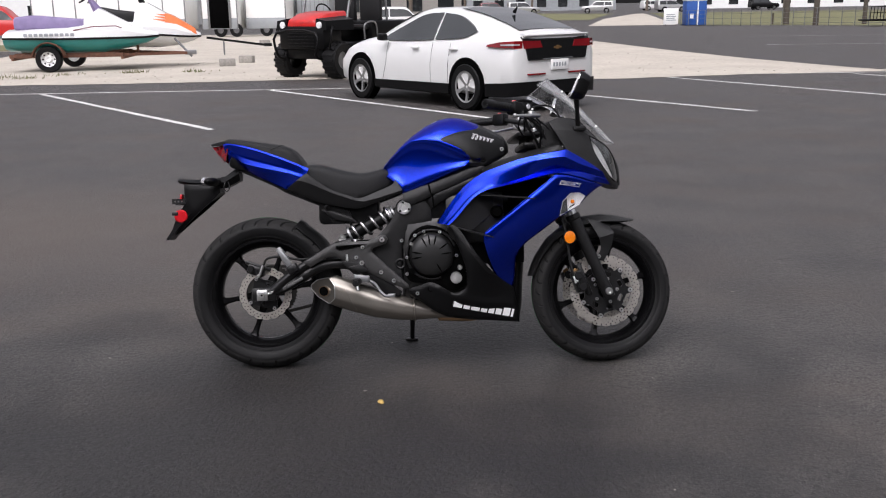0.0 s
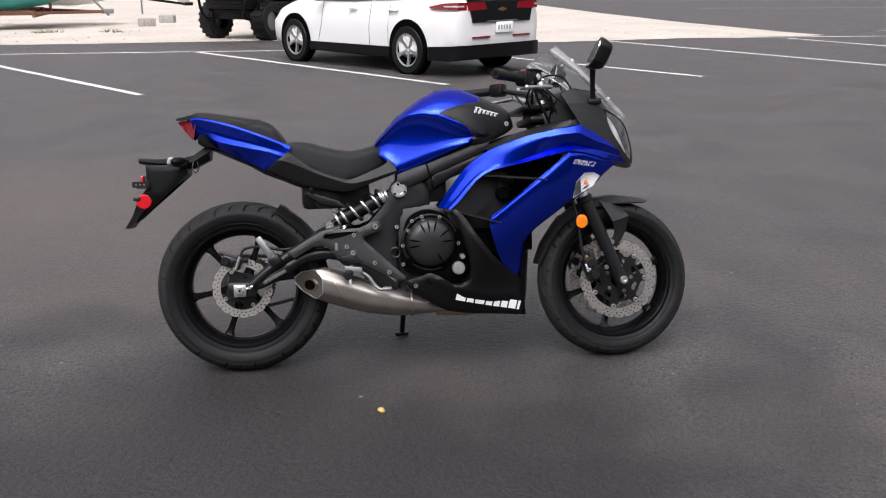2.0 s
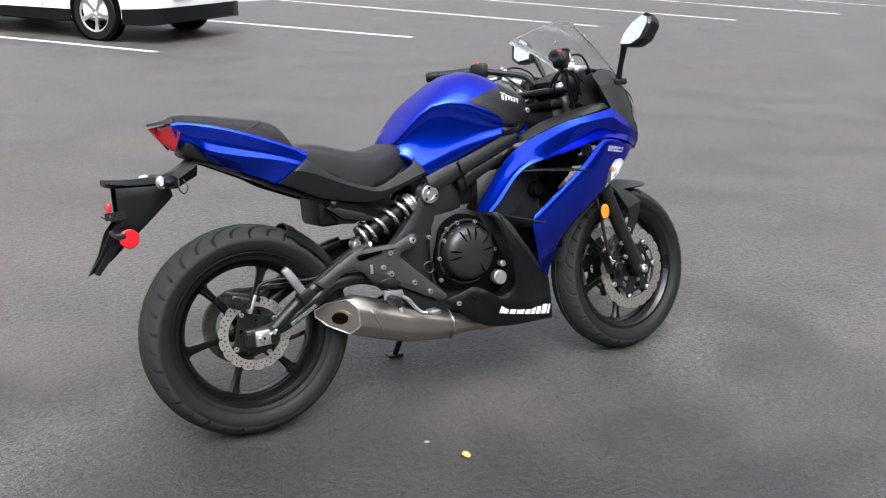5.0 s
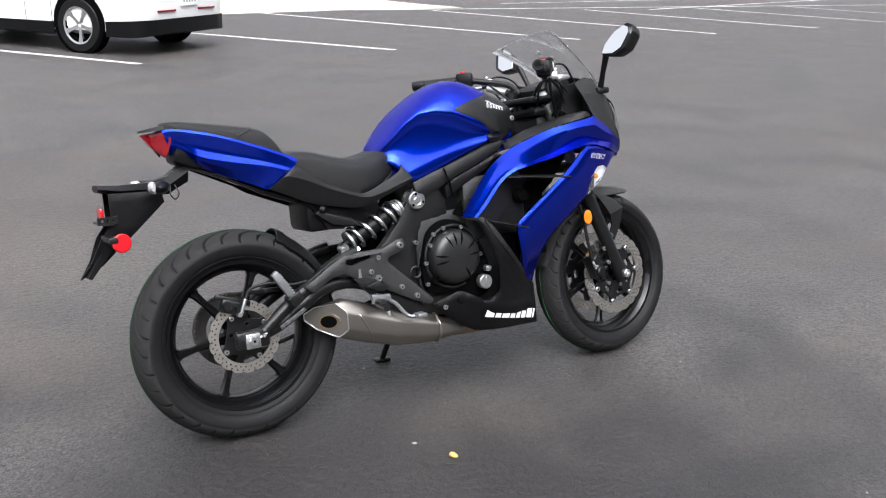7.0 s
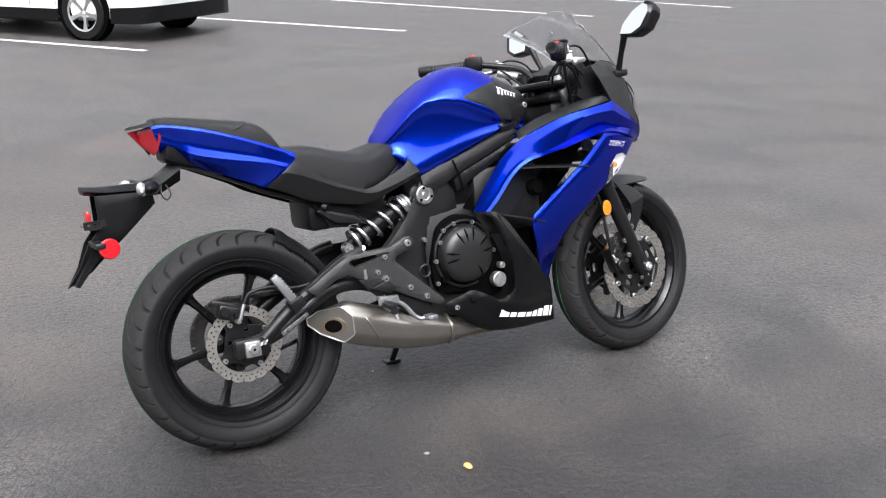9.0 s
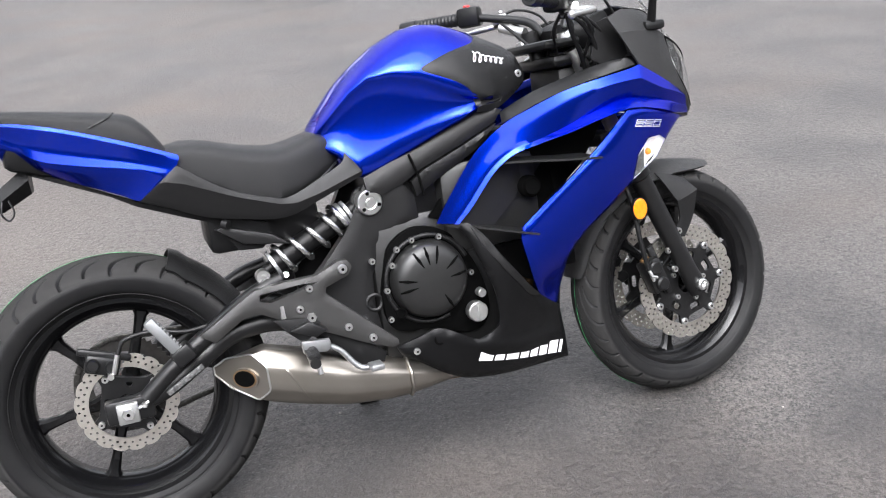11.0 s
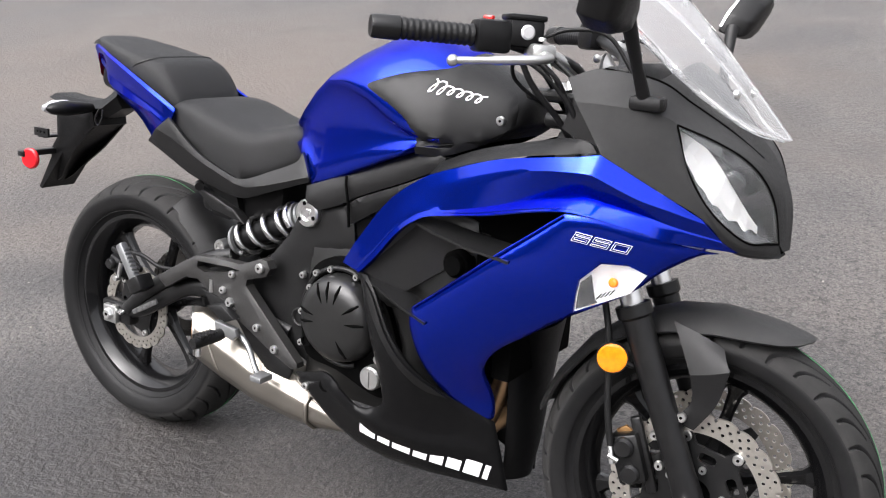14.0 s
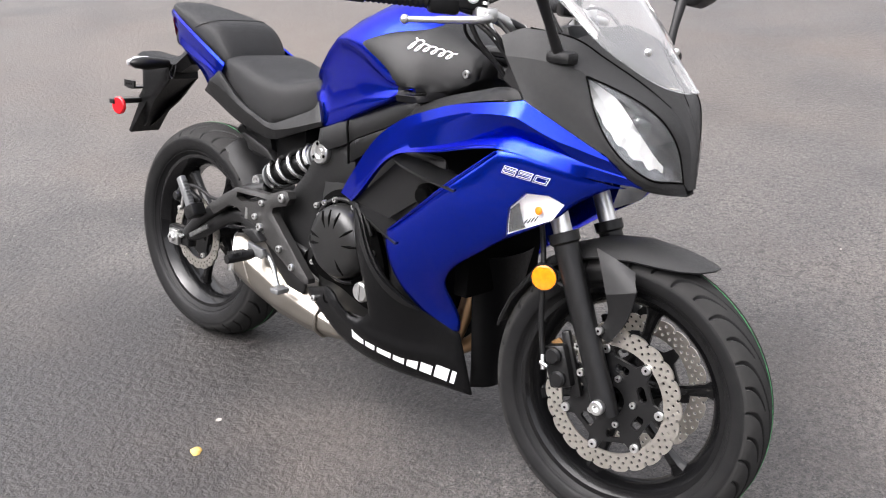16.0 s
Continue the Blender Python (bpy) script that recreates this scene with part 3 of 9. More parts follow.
# ---- vehicles ----
def car_wheel(parent, x, y, z, r, w, side, rim_mat=ALU, spokes=5, name="wheel"):
    """A road wheel with tyre, rim and spokes; side -1 or 1 is the outer face."""
    rr = r * 0.68
    bm = lathe([(rr, -w / 2), (r * 0.93, -w / 2), (r, -w * 0.36), (r, w * 0.36), (r * 0.93, w / 2), (rr, w / 2)], 40)
    bm.transform(Matrix.Translation((x, y, z)))
    tyre = part(name, bm, RUBBER, parent, "", 40)
    bm = lathe([(rr + 0.004, side * w * 0.49), (rr - 0.02, side * w * 0.45), (rr - 0.03, side * w * 0.1), (rr - 0.01, -side * w * 0.2), (rr + 0.004, -side * w * 0.2)], 40)
    bm.transform(Matrix.Translation((x, y, z)))
    part("rim", bm, rim_mat, tyre, "bright alloy rim", 40)
    bm = lathe([(0, -side * w * 0.10), (rr, -side * w * 0.10), (rr, -side * w * 0.16), (0, -side * w * 0.16)], 24, 'Y', None, False)
    bm.transform(Matrix.Translation((x, y, z)))
    part("brake_shadow", bm, DARK, tyre, "", 0)
    for k in range(spokes):
        a = 2 * math.pi * k / spokes + 0.4
        sp = loft([[(0.02, -0.022 * u, side * w * (0.34 + dv)) for u, dv in ((-1, 0), (1, 0), (1, -0.14), (-1, -0.14))], [(rr * 0.55, -0.019 * u, side * w * (0.40 + dv)) for u, dv in ((-1, 0), (1, 0), (1, -0.14), (-1, -0.14))], [(rr - 0.01, -0.036 * u, side * w * (0.46 + dv)) for u, dv in ((-1, 0), (1, 0), (1, -0.2), (-1, -0.2))]])
        sp.transform(Matrix.Translation((x, y, z)) @ Matrix.Rotation(a, 4, 'Y') @ Matrix(((1, 0, 0, 0), (0, 0, 1, 0), (0, 1, 0, 0), (0, 0, 0, 1))))
        part("spoke", sp, rim_mat, tyre, "", 30)
    return tyre


def car_sections(table, n=4):
    """Rings of a car body from rows of x, bottom, belt, half width low, half width belt, top, half width top."""
    secs = []
    rows = [np.array(r, float) for r in table]
    for i in range(len(rows) - 1):
        p0, p1, p2, p3 = [rows[min(max(k, 0), len(rows) - 1)] for k in (i - 1, i, i + 1, i + 2)]
        for k in range(n if i < len(rows) - 2 else n + 1):
            t = k / n
            r = 0.5 * (2 * p1 + (p2 - p0) * t + (2 * p0 - 5 * p1 + 4 * p2 - p3) * t * t + (3 * p1 - p0 - 3 * p2 + p3) * t ** 3)
            x, zb, zm, wl, wb, zt, wt = r
            h = [(wl * 0.92, zb), (wl * 0.985, zb + 0.05), (wl, zb + (zm - zb) * 0.45), (wl * 0.995, zb + (zm - zb) * 0.72), (wb * 1.02, zm - 0.03), (wb, zm)]
            h += [(wb + (wt - wb) * 0.5 - 0.0, zm + (zt - zm) * 0.52), (wt * 1.02, zm + (zt - zm) * 0.9), (wt * 0.88, zt - 0.006), (wt * 0.5, zt + 0.012), (0, zt + 0.018)]
            secs.append([(x, -y, z) for y, z in h] + [(x, y, z) for y, z in reversed(h[:-1])])
    return secs


def car(name, label, m, table, paint, wheels, r, w, hw, detail=None, windows=(), group=""):
    """A car: body shell, windows laid on it, wheels with arches."""
    c = thing(name, label, "car", m, group)
    part("body", loft(car_sections(table)), paint, c, "", 45)

    def side_w(x, z):
        zm, wb, zt, wt = [interp(x, table, k) for k in (2, 4, 5, 6)]
        t = (z - zm) / max(0.01, zt - zm)
        return wb + (wt - wb) * (t if t < 0.9 else 0.9) + 0.004
    for wn in windows:
        for s in (-1, 1):
            bm = shell([tuple(p) for p in catmull(wn, 4, True)], lambda x, z: side_w(x, z) + 0.022, 0.03, 0.08, s)
            part("side_window", bm, CARGLASS, c, "dark tinted side window", 50)
    for x in wheels:
        for s in (-1, 1):
            bm = lathe([(r * 1.16, s * (hw - 0.12)), (r * 1.16, s * (hw + 0.014)), (r * 0.6, s * (hw + 0.014)), (r * 0.6, s * (hw - 0.12))], 36)
            bm.transform(Matrix.Translation((x, 0, r + 0.03)))
            # near-black ring proud of the uncut body paints the shade of the arch
            part("wheel_arch", bm, DARK, c, "", 30)
            car_wheel(c, x, s * (hw - w * 0.36), r, r, w, s)
    return c


HATCH = [(-0.93, 0.46, 0.86, 0.66, 0.66, 0.93, 0.60), (-0.90, 0.36, 0.95, 0.76, 0.70, 1.03, 0.62), (-0.82, 0.27, 1.0, 0.83, 0.74, 1.075, 0.60), (-0.55, 0.24, 1.0, 0.875, 0.79, 1.17, 0.56), (0.0, 0.23, 0.98, 0.89, 0.80, 1.32, 0.53), (0.5, 0.21, 0.955, 0.89, 0.81, 1.41, 0.53), (1.0, 0.2, 0.94, 0.89, 0.81, 1.435, 0.54), (1.45, 0.2, 0.93, 0.89, 0.81, 1.40, 0.55), (1.95, 0.2, 0.92, 0.89, 0.80, 1.23, 0.58), (2.4, 0.22, 0.91, 0.888, 0.80, 1.035, 0.62), (2.8, 0.24, 0.88, 0.88, 0.79, 0.965, 0.62), (3.15, 0.26, 0.82, 0.86, 0.76, 0.90, 0.58), (3.42, 0.29, 0.72, 0.78, 0.68, 0.79, 0.52), (3.55, 0.36, 0.60, 0.62, 0.54, 0.65, 0.42)]
ang = math.atan2(2.12, -1.65)
CARM = Matrix.Translation((1.20, 10.44, 0)) @ Matrix.Rotation(ang, 4, 'Z')
hatch = car("parked_hatchback", "white hatchback car parked in a bay, seen from behind", CARM, HATCH, WHITEP, (0.0, 2.685), 0.333, 0.215, 0.885, None,
            [[(-0.06, 1.10), (-0.06, 1.10), (0.12, 1.20), (0.45, 1.325), (0.80, 1.365), (0.80, 1.365), (0.80, 0.985), (0.80, 0.985), (0.2, 1.01)], [(0.86, 1.37), (0.86, 1.37), (1.25, 1.345), (1.6, 1.23), (2.06, 1.05), (2.20, 0.955), (2.20, 0.955), (1.5, 0.955), (0.86, 0.98), (0.86, 0.98)]])


def over_top(x0, x1, wf, lift, name, material, label, parent, table=HATCH, n=10, thick=0.006):
    """A panel over the roof line between two x, wf of the top half width."""
    secs = []
    for k in range(n + 1):
        x = x0 + (x1 - x0) * k / n
        zt, wt = interp(x, table, 5), interp(x, table, 6)
        ring = [(x, wt * wf * v, zt + 0.018 - 0.012 * v * v + lift) for v in (-1, -0.5, 0, 0.5, 1)]
        secs.append(ring + [(p[0], p[1], p[2] - thick) for p in reversed(ring)])
    return part(name, loft(secs), material, parent, label, 50)


over_top(-0.72, 0.55, 0.90, 0.012, "rear_glass", CARGLASS, "dark sloping rear glass", hatch)
over_top(1.56, 2.34, 0.92, 0.012, "windscreen", CARGLASS, "dark windscreen", hatch)
bm = box(-0.945, -0.80, -0.62, 0.62, 1.045, 1.07, 0.01)
part("spoiler", bm, WHITEP, hatch, "", 40)
bm = loft([[(-0.935, -0.64, 0.99), (-0.935, 0.64, 0.99), (-0.88, 0.66, 1.04), (-0.88, -0.66, 1.04)], [(-0.955, -0.56, 0.72), (-0.955, 0.56, 0.72), (-0.90, 0.56, 0.72), (-0.90, -0.56, 0.72)]])
part("tailgate_panel", bm, GLOSSB, hatch, "gloss black tailgate panel", 40)
for s in (-1, 1):
    bm = loft([[(-0.952, s * 0.30, 0.89), (-0.947, s * 0.34, 0.98), (-0.91, s * 0.34, 0.98), (-0.91, s * 0.30, 0.89)], [(-0.946, s * 0.64, 0.88), (-0.94, s * 0.65, 0.985), (-0.89, s * 0.65, 0.985), (-0.89, s * 0.64, 0.88)]])
    part("tail_lamp", bm, REDL, hatch, "red tail lamp", 40)
    bm = loft([[(-0.93, s * 0.66, 0.885), (-0.92, s * 0.66, 0.985), (-0.86, s * 0.56, 0.985), (-0.86, s * 0.56, 0.885)], [(-0.885, s * 0.785, 0.885), (-0.88, s * 0.775, 0.985), (-0.80, s * 0.66, 0.985), (-0.80, s * 0.66, 0.885)], [(-0.70, s * 0.862, 0.895), (-0.70, s * 0.845, 0.975), (-0.66, s * 0.75, 0.975), (-0.66, s * 0.75, 0.895)], [(-0.42, s * 0.872, 0.905), (-0.42, s * 0.862, 0.93), (-0.42, s * 0.79, 0.93), (-0.42, s * 0.79, 0.905)]])
    tl = part("tail_lamp", bm, REDL, hatch, "red wraparound tail lamp", 40)
    bm = loft([[(-0.936, s * 0.60, 0.925), (-0.934, s * 0.60, 0.945), (-0.90, s * 0.6, 0.945), (-0.90, s * 0.6, 0.925)], [(-0.892, s * 0.79, 0.925), (-0.89, s * 0.79, 0.945), (-0.86, s * 0.72, 0.945), (-0.86, s * 0.72, 0.925)], [(-0.70, s * 0.866, 0.925), (-0.70, s * 0.862, 0.94), (-0.68, s * 0.8, 0.94), (-0.68, s * 0.8, 0.925)]])
    part("lamp_band", bm, CLEARW, tl, "pale band across the lamp", 40)
    bm = box(-0.955, -0.93, s * 0.40 - 0.17, s * 0.40 + 0.17, 0.515, 0.54, 0.006)
    part("bumper_reflector", bm, REDL, hatch, "thin red bumper reflector", 40)
    bm = box(-0.07, 0.09, -0.07, 0.05, -0.05, 0.06, 0.03)
    bm.transform(Matrix.Translation((1.98, s * 0.95, 1.0)))
    part("door_mirror", bm, BLACKP, hatch, "black door mirror", 50)
    for x in (0.30, 1.22):
        bm = box(x - 0.09, x + 0.09, s * 0.885 - 0.025, s * 0.885 + 0.02, 0.845, 0.87, 0.008)
        part("door_handle", bm, WHITEP, hatch, "", 40)
    for x in (0.42, 0.84, 1.98):
        bm = tube([(x + (0.1 if x > 1.5 else 0), s * 0.888, 0.36), (x, s * 0.893, 0.62), (x - 0.02, s * 0.878, 0.80), (x - (0 if x > 0.5 else 0.0), s * 0.825, 0.93)], 0.0026, 6)
        part("door_gap", bm, DARK, hatch, "", 60)
    bm = loft([[(0.40, s * 0.86, 0.20), (0.40, s * 0.90, 0.22), (0.40, s * 0.902, 0.36), (0.40, s * 0.86, 0.36)], [(2.30, s * 0.86, 0.20), (2.30, s * 0.90, 0.22), (2.30, s * 0.902, 0.34), (2.30, s * 0.86, 0.34)]])
    part("sill", bm, BLACKP, hatch, "black plastic sill", 40)
bm = loft([[(-0.962, -0.58, 0.26), (-0.962, 0.58, 0.26), (-0.958, 0.60, 0.43), (-0.958, -0.60, 0.43)], [(-0.90, -0.80, 0.235), (-0.90, 0.80, 0.235), (-0.895, 0.81, 0.43), (-0.895, -0.81, 0.43)], [(-0.78, -0.885, 0.225), (-0.78, 0.885, 0.225), (-0.78, 0.885, 0.42), (-0.78, -0.885, 0.42)], [(-0.42, -0.905, 0.22), (-0.42, 0.905, 0.22), (-0.42, 0.905, 0.40), (-0.42, -0.905, 0.40)]])
part("lower_bumper", bm, BLACKP, hatch, "black lower rear bumper", 40)
bm = box(-0.962, -0.935, -0.19, 0.15, 0.575, 0.72, 0.006)
bm.transform(Matrix.Translation((0, -0.02, 0)))
np_ = part("number_plate", bm, WHITEM, hatch, "pale number plate with plain bars", 30)
for k in range(5):
    part("plate_bar", box(-0.966, -0.961, -0.155 + k * 0.055, -0.125 + k * 0.055, 0.62, 0.675), GREYP, np_, "", 0)
bm = box(-0.958, -0.945, -0.30, 0.30, 0.725, 0.74, 0.004)
part("plate_trim", bm, GALV, hatch, "", 30)
bm = plate([(-0.08, -0.012), (-0.03, -0.012), (-0.025, -0.025), (0.03, -0.025), (0.035, -0.012), (0.08, -0.012), (0.07, 0.012), (0.03, 0.012), (0.025, 0.025), (-0.03, 0.025), (-0.035, 0.012), (-0.07, 0.012)], -0.006, 0.006)
bm.transform(Matrix.Translation((-0.945, 0, 0.885)) @ Matrix.Rotation(radians(90), 4, 'Z'))
part("badge", bm, GOLD, hatch, "plain gold badge shape", 30)
bm = tube([(-0.05, 0, 1.36), (-0.12, 0, 1.44)], [0.03, 0.006], 8)
part("roof_aerial", bm, BLACKP, hatch, "black roof aerial", 40)

# utility vehicle with a red bonnet
UTVM = Matrix.Translation((-2.02, 17.56, 0.008)) @ Matrix.Rotation(math.atan2(-0.835, -0.55), 4, 'Z') @ Matrix.Scale(1.19, 4)
utv = thing("utility_vehicle", "black off-road utility vehicle with a red bonnet and roll cage", "utility vehicle", UTVM)
for x in (0.75, -1.05):
    for s in (-1, 1):
        bm = lathe([(0.16, -0.13), (0.28, -0.14), (0.315, -0.10), (0.32, 0.0), (0.315, 0.10), (0.28, 0.14), (0.16, 0.13)], 28)
        bm.transform(Matrix.Translation((x, s * 0.56, 0.32)))
        tw_ = part("wheel", bm, RUBBER, utv, "knobbly black tyre", 35)
        if x > 0 and s < 0:
            lug = part("tread_lug", box(0.30, 0.328, -0.12, 0.12, -0.025, 0.025, 0.004), RUBBER, tw_, "", 35)
            lug.matrix_basis = Matrix.Translation((x, s * 0.56, 0.32))
        for k in range(18):
            if k or x < 0 or s > 0:
                again(lug, Matrix.Translation((x, s * 0.56, 0.32)) @ Matrix.Rotation(2 * math.pi * k / 18, 4, 'Y'), tw_)
        bm = lathe([(0, s * 0.05), (0.165, s * 0.07), (0.165, s * 0.02), (0, 0.0)], 20, 'Y', None, False)
        bm.transform(Matrix.Translation((x, s * 0.56, 0.32)))
        part("rim", bm, GALV, tw_, "", 35)
bm = box(-1.45, 1.0, -0.42, 0.42, 0.34, 0.62, 0.04)
box(-1.5, -0.2, -0.62, 0.62, 0.62, 0.98, 0.05, bm)
box(-0.2, 0.55, -0.60, 0.60, 0.45, 0.62, 0.05, bm)
box(0.55, 1.08, -0.52, 0.52, 0.50, 0.92, 0.06, bm)
part("body", bm, BLACKP, utv, "black body and cargo bed", 40)
bm = loft([[(1.06, -0.34, 0.90), (1.06, 0.34, 0.90), (1.05, 0.30, 1.02), (1.05, -0.30, 1.02)], [(0.75, -0.44, 0.90), (0.75, 0.44, 0.90), (0.72, 0.36, 1.13), (0.72, -0.36, 1.13)], [(0.30, -0.48, 0.92), (0.30, 0.48, 0.92), (0.28, 0.40, 1.17), (0.28, -0.40, 1.17)]])
bmesh.ops.bevel(bm, geom=bm.edges[:], offset=0.03, segments=2, affect='EDGES', profile=0.5)
part("bonnet", bm, REDP, utv, "red plastic bonnet", 40)
for s in (-1, 1):
    bm = loft([[(1.07, s * 0.34, 0.86), (1.07, s * 0.58, 0.84), (1.05, s * 0.56, 1.0), (1.05, s * 0.34, 1.04)], [(0.40, s * 0.44, 0.86), (0.40, s * 0.66, 0.84), (0.38, s * 0.64, 1.02), (0.38, s * 0.44, 1.08)]])
    part("front_wing", bm, BLACKP, utv, "black front wing", 40)
    bm = lathe([(0, 0.02), (0.055, 0.02), (0.06, 0), (0, -0.01)], 20, 'X', None, False)
    bm.transform(Matrix.Translation((1.065, s * 0.42, 0.93)))
    part("headlight", bm, DECAL, utv, "round white headlight", 40)
    part("roll_cage", tube([(0.42, s * 0.52, 1.0), (0.15, s * 0.52, 1.9), (-0.75, s * 0.52, 1.92), (-0.80, s * 0.52, 0.95)], 0.025, 8), GALV, utv, "grey roll cage tube", 50)
    part("grab_rail", tube(catmull([(0.05, s * 0.63, 0.66), (0.06, s * 0.65, 0.92), (-0.25, s * 0.65, 0.95), (-0.35, s * 0.63, 0.68)], 5), 0.016, 8), GALV, utv, "", 50)
    bm = box(-0.55, -0.05, s * 0.30 - 0.24, s * 0.30 + 0.24, 0.82, 0.92, 0.04)
    box(-0.66, -0.55, s * 0.30 - 0.24, s * 0.30 + 0.24, 0.85, 1.40, 0.04, bm)
    part("seat", bm, VINYL, utv, "black bench seat", 40)
part("cage_bar", tube([(0.15, -0.52, 1.9), (0.15, 0.52, 1.9)], 0.025, 8), GALV, utv, "", 50)
part("front_guard", tube(catmull([(1.02, -0.44, 0.34), (1.22, -0.44, 0.42), (1.22, -0.44, 0.80), (1.20, 0.44, 0.80), (1.22, 0.44, 0.42), (1.02, 0.44, 0.34)], 3), 0.024, 8), BLACKP, utv, "black tube bull bar", 50)
part("side_loop", tube(catmull([(0.95, 0.52, 0.50), (1.12, 0.70, 0.62), (1.10, 0.72, 0.84), (0.92, 0.60, 0.90)], 5), 0.02, 8), BLACKP, utv, "", 50)
part("steering_wheel", tube([(0.05 + 0.07 * math.cos(2 * math.pi * k / 24), -0.3 + 0.17 * math.sin(2 * math.pi * k / 24), 1.14 + 0.15 * math.cos(2 * math.pi * k / 24)) for k in range(24)], 0.014, 6, None, False, True), BLACKP, utv, "black steering wheel", 50)
for k in range(5):
    part("grille_bar", box(1.075, 1.09, -0.30, 0.30, 0.56 + k * 0.055, 0.575 + k * 0.055, 0.003), BLACKM, utv, "", 30)


# ---- personal watercraft on a rusty trailer ----
def jet_hull(parent, low_mat, top_mat, low_label, top_label):
    """A hull with a bond rail, from stern x=0 to bow x=2.9."""
    secs_l, secs_t = [], []
    for x, w, keel, rail, deck in ((0.0, 0.46, 0.16, 0.44, 0.56), (0.5, 0.52, 0.12, 0.43, 0.60), (1.2, 0.54, 0.10, 0.42, 0.62), (1.8, 0.50, 0.12, 0.42, 0.70), (2.3, 0.38, 0.20, 0.42, 0.66), (2.65, 0.22, 0.30, 0.42, 0.54), (2.9, 0.04, 0.41, 0.44, 0.46)):
        secs_l.append([(x, -w, rail), (x, -w * 0.95, rail - (rail - keel) * 0.35), (x, -w * 0.7, keel + (rail - keel) * 0.25), (x, 0, keel), (x, w * 0.7, keel + (rail - keel) * 0.25), (x, w * 0.95, rail - (rail - keel) * 0.35), (x, w, rail)])
        secs_t.append([(x, -w, rail), (x, -w * 0.92, rail + (deck - rail) * 0.6), (x, -w * 0.6, deck), (x, 0, deck + 0.05), (x, w * 0.6, deck), (x, w * 0.92, rail + (deck - rail) * 0.6), (x, w, rail)])
    part("hull", loft(secs_l), low_mat, parent, low_label, 35)
    part("deck", loft(secs_t), top_mat, parent, top_label, 35)
    rail = [(s[0][0], s[0][1] - 0.012, s[0][2]) for s in secs_l] + [(s[-1][0], s[-1][1] + 0.012, s[-1][2]) for s in reversed(secs_l)]
    part("bond_rail", tube(rail, 0.022, 8), BLACKP, parent, "dark bond rail", 50)


TRM = Matrix.Translation((-10.48, 21.16, 0.008)) @ Matrix.Rotation(radians(6), 4, 'Z') @ Matrix.Scale(1.2, 4)
trailer = thing("boat_trailer", "rusty steel double trailer for two watercraft", "trailer", TRM)
for s in (-1, 1):
    part("side_rail", box(-0.1, 2.2, s * 0.75 - 0.03, s * 0.75 + 0.03, 0.28, 0.36, 0.006), RUST, trailer, "", 30)
    part("tongue_arm", tube([(2.2, s * 0.75, 0.32), (3.4, s * 0.05, 0.30)], 0.04, 4), RUST, trailer, "rusty tongue arm", 0)
    bm = lathe([(0.15, -0.08), (0.25, -0.085), (0.265, -0.05), (0.265, 0.05), (0.25, 0.085), (0.15, 0.08)], 32)
    bm.transform(Matrix.Translation((0.75, s * 0.98, 0.265)))
    tw_ = part("wheel", bm, RUBBER, trailer, "trailer tyre", 35)
    bm = lathe([(0, s * 0.035), (0.05, s * 0.06), (0.08, s * 0.02), (0.14, s * 0.035), (0.155, s * 0.085), (0.16, 0.0), (0, 0.0)], 28, 'Y', None, False)
    bm.transform(Matrix.Translation((0.75, s * 0.98, 0.265)))
    part("rim", bm, DECAL, tw_, "white steel trailer rim", 35)
    # near-black discs on the closed rim paint the shade of its holes
    for k in range(8):
        a = 2 * math.pi * k / 8
        b = disc_bolt(0.018, 0.004, 8, None, Matrix.Translation((0.75 + 0.115 * math.cos(a), s * 0.98 + s * 0.036 + (0 if s < 0 else 0.004), 0.265 + 0.115 * math.sin(a))))
        part("rim_hole_shade", b, DARK, tw_, "", 0)
    bm = tube([(0.75 + 0.33 * math.cos(radians(a)), s * 0.98, 0.265 + 0.33 * math.sin(radians(a))) for a in range(10, 171, 16)], 0.02, 6)
    for q in bm.verts:
        q.co.y += (q.co.y - s * 0.98) * 4
    part("mudguard", bm, RUST, trailer, "rusty mudguard", 40)
for x in (0.0, 0.75, 2.2):
    part("cross_member", box(x - 0.03, x + 0.03, -0.9, 0.9, 0.24, 0.30, 0.005), RUST, trailer, "", 30)
part("jockey_stand", tube([(3.15, 0.0, 0.62), (3.5, 0.0, 0.22)], 0.025, 8), GALV, trailer, "grey jockey stand", 40)
part("coupling", box(3.35, 3.6, -0.05, 0.05, 0.26, 0.36, 0.015), GALV, trailer, "", 40)
part("bow_post", tube([(2.45, -0.48, 0.30), (2.45, -0.48, 0.62)], 0.03, 6), RUST, trailer, "", 40)
for y in (-0.72, -0.22, 0.22, 0.72):
    part("bunk", box(0.0, 2.1, y - 0.04, y + 0.04, 0.30, 0.38, 0.008), RUST, trailer, "", 30)

j1 = thing("teal_watercraft", "white and teal personal watercraft with a purple seat on the trailer", "watercraft", TRM @ Matrix.Translation((-0.14, -0.48, 0.25)) @ Matrix.Diagonal((1.05, 1, 1, 1)))
jet_hull(j1, TEAL, WHITEP, "teal hull", "white deck")
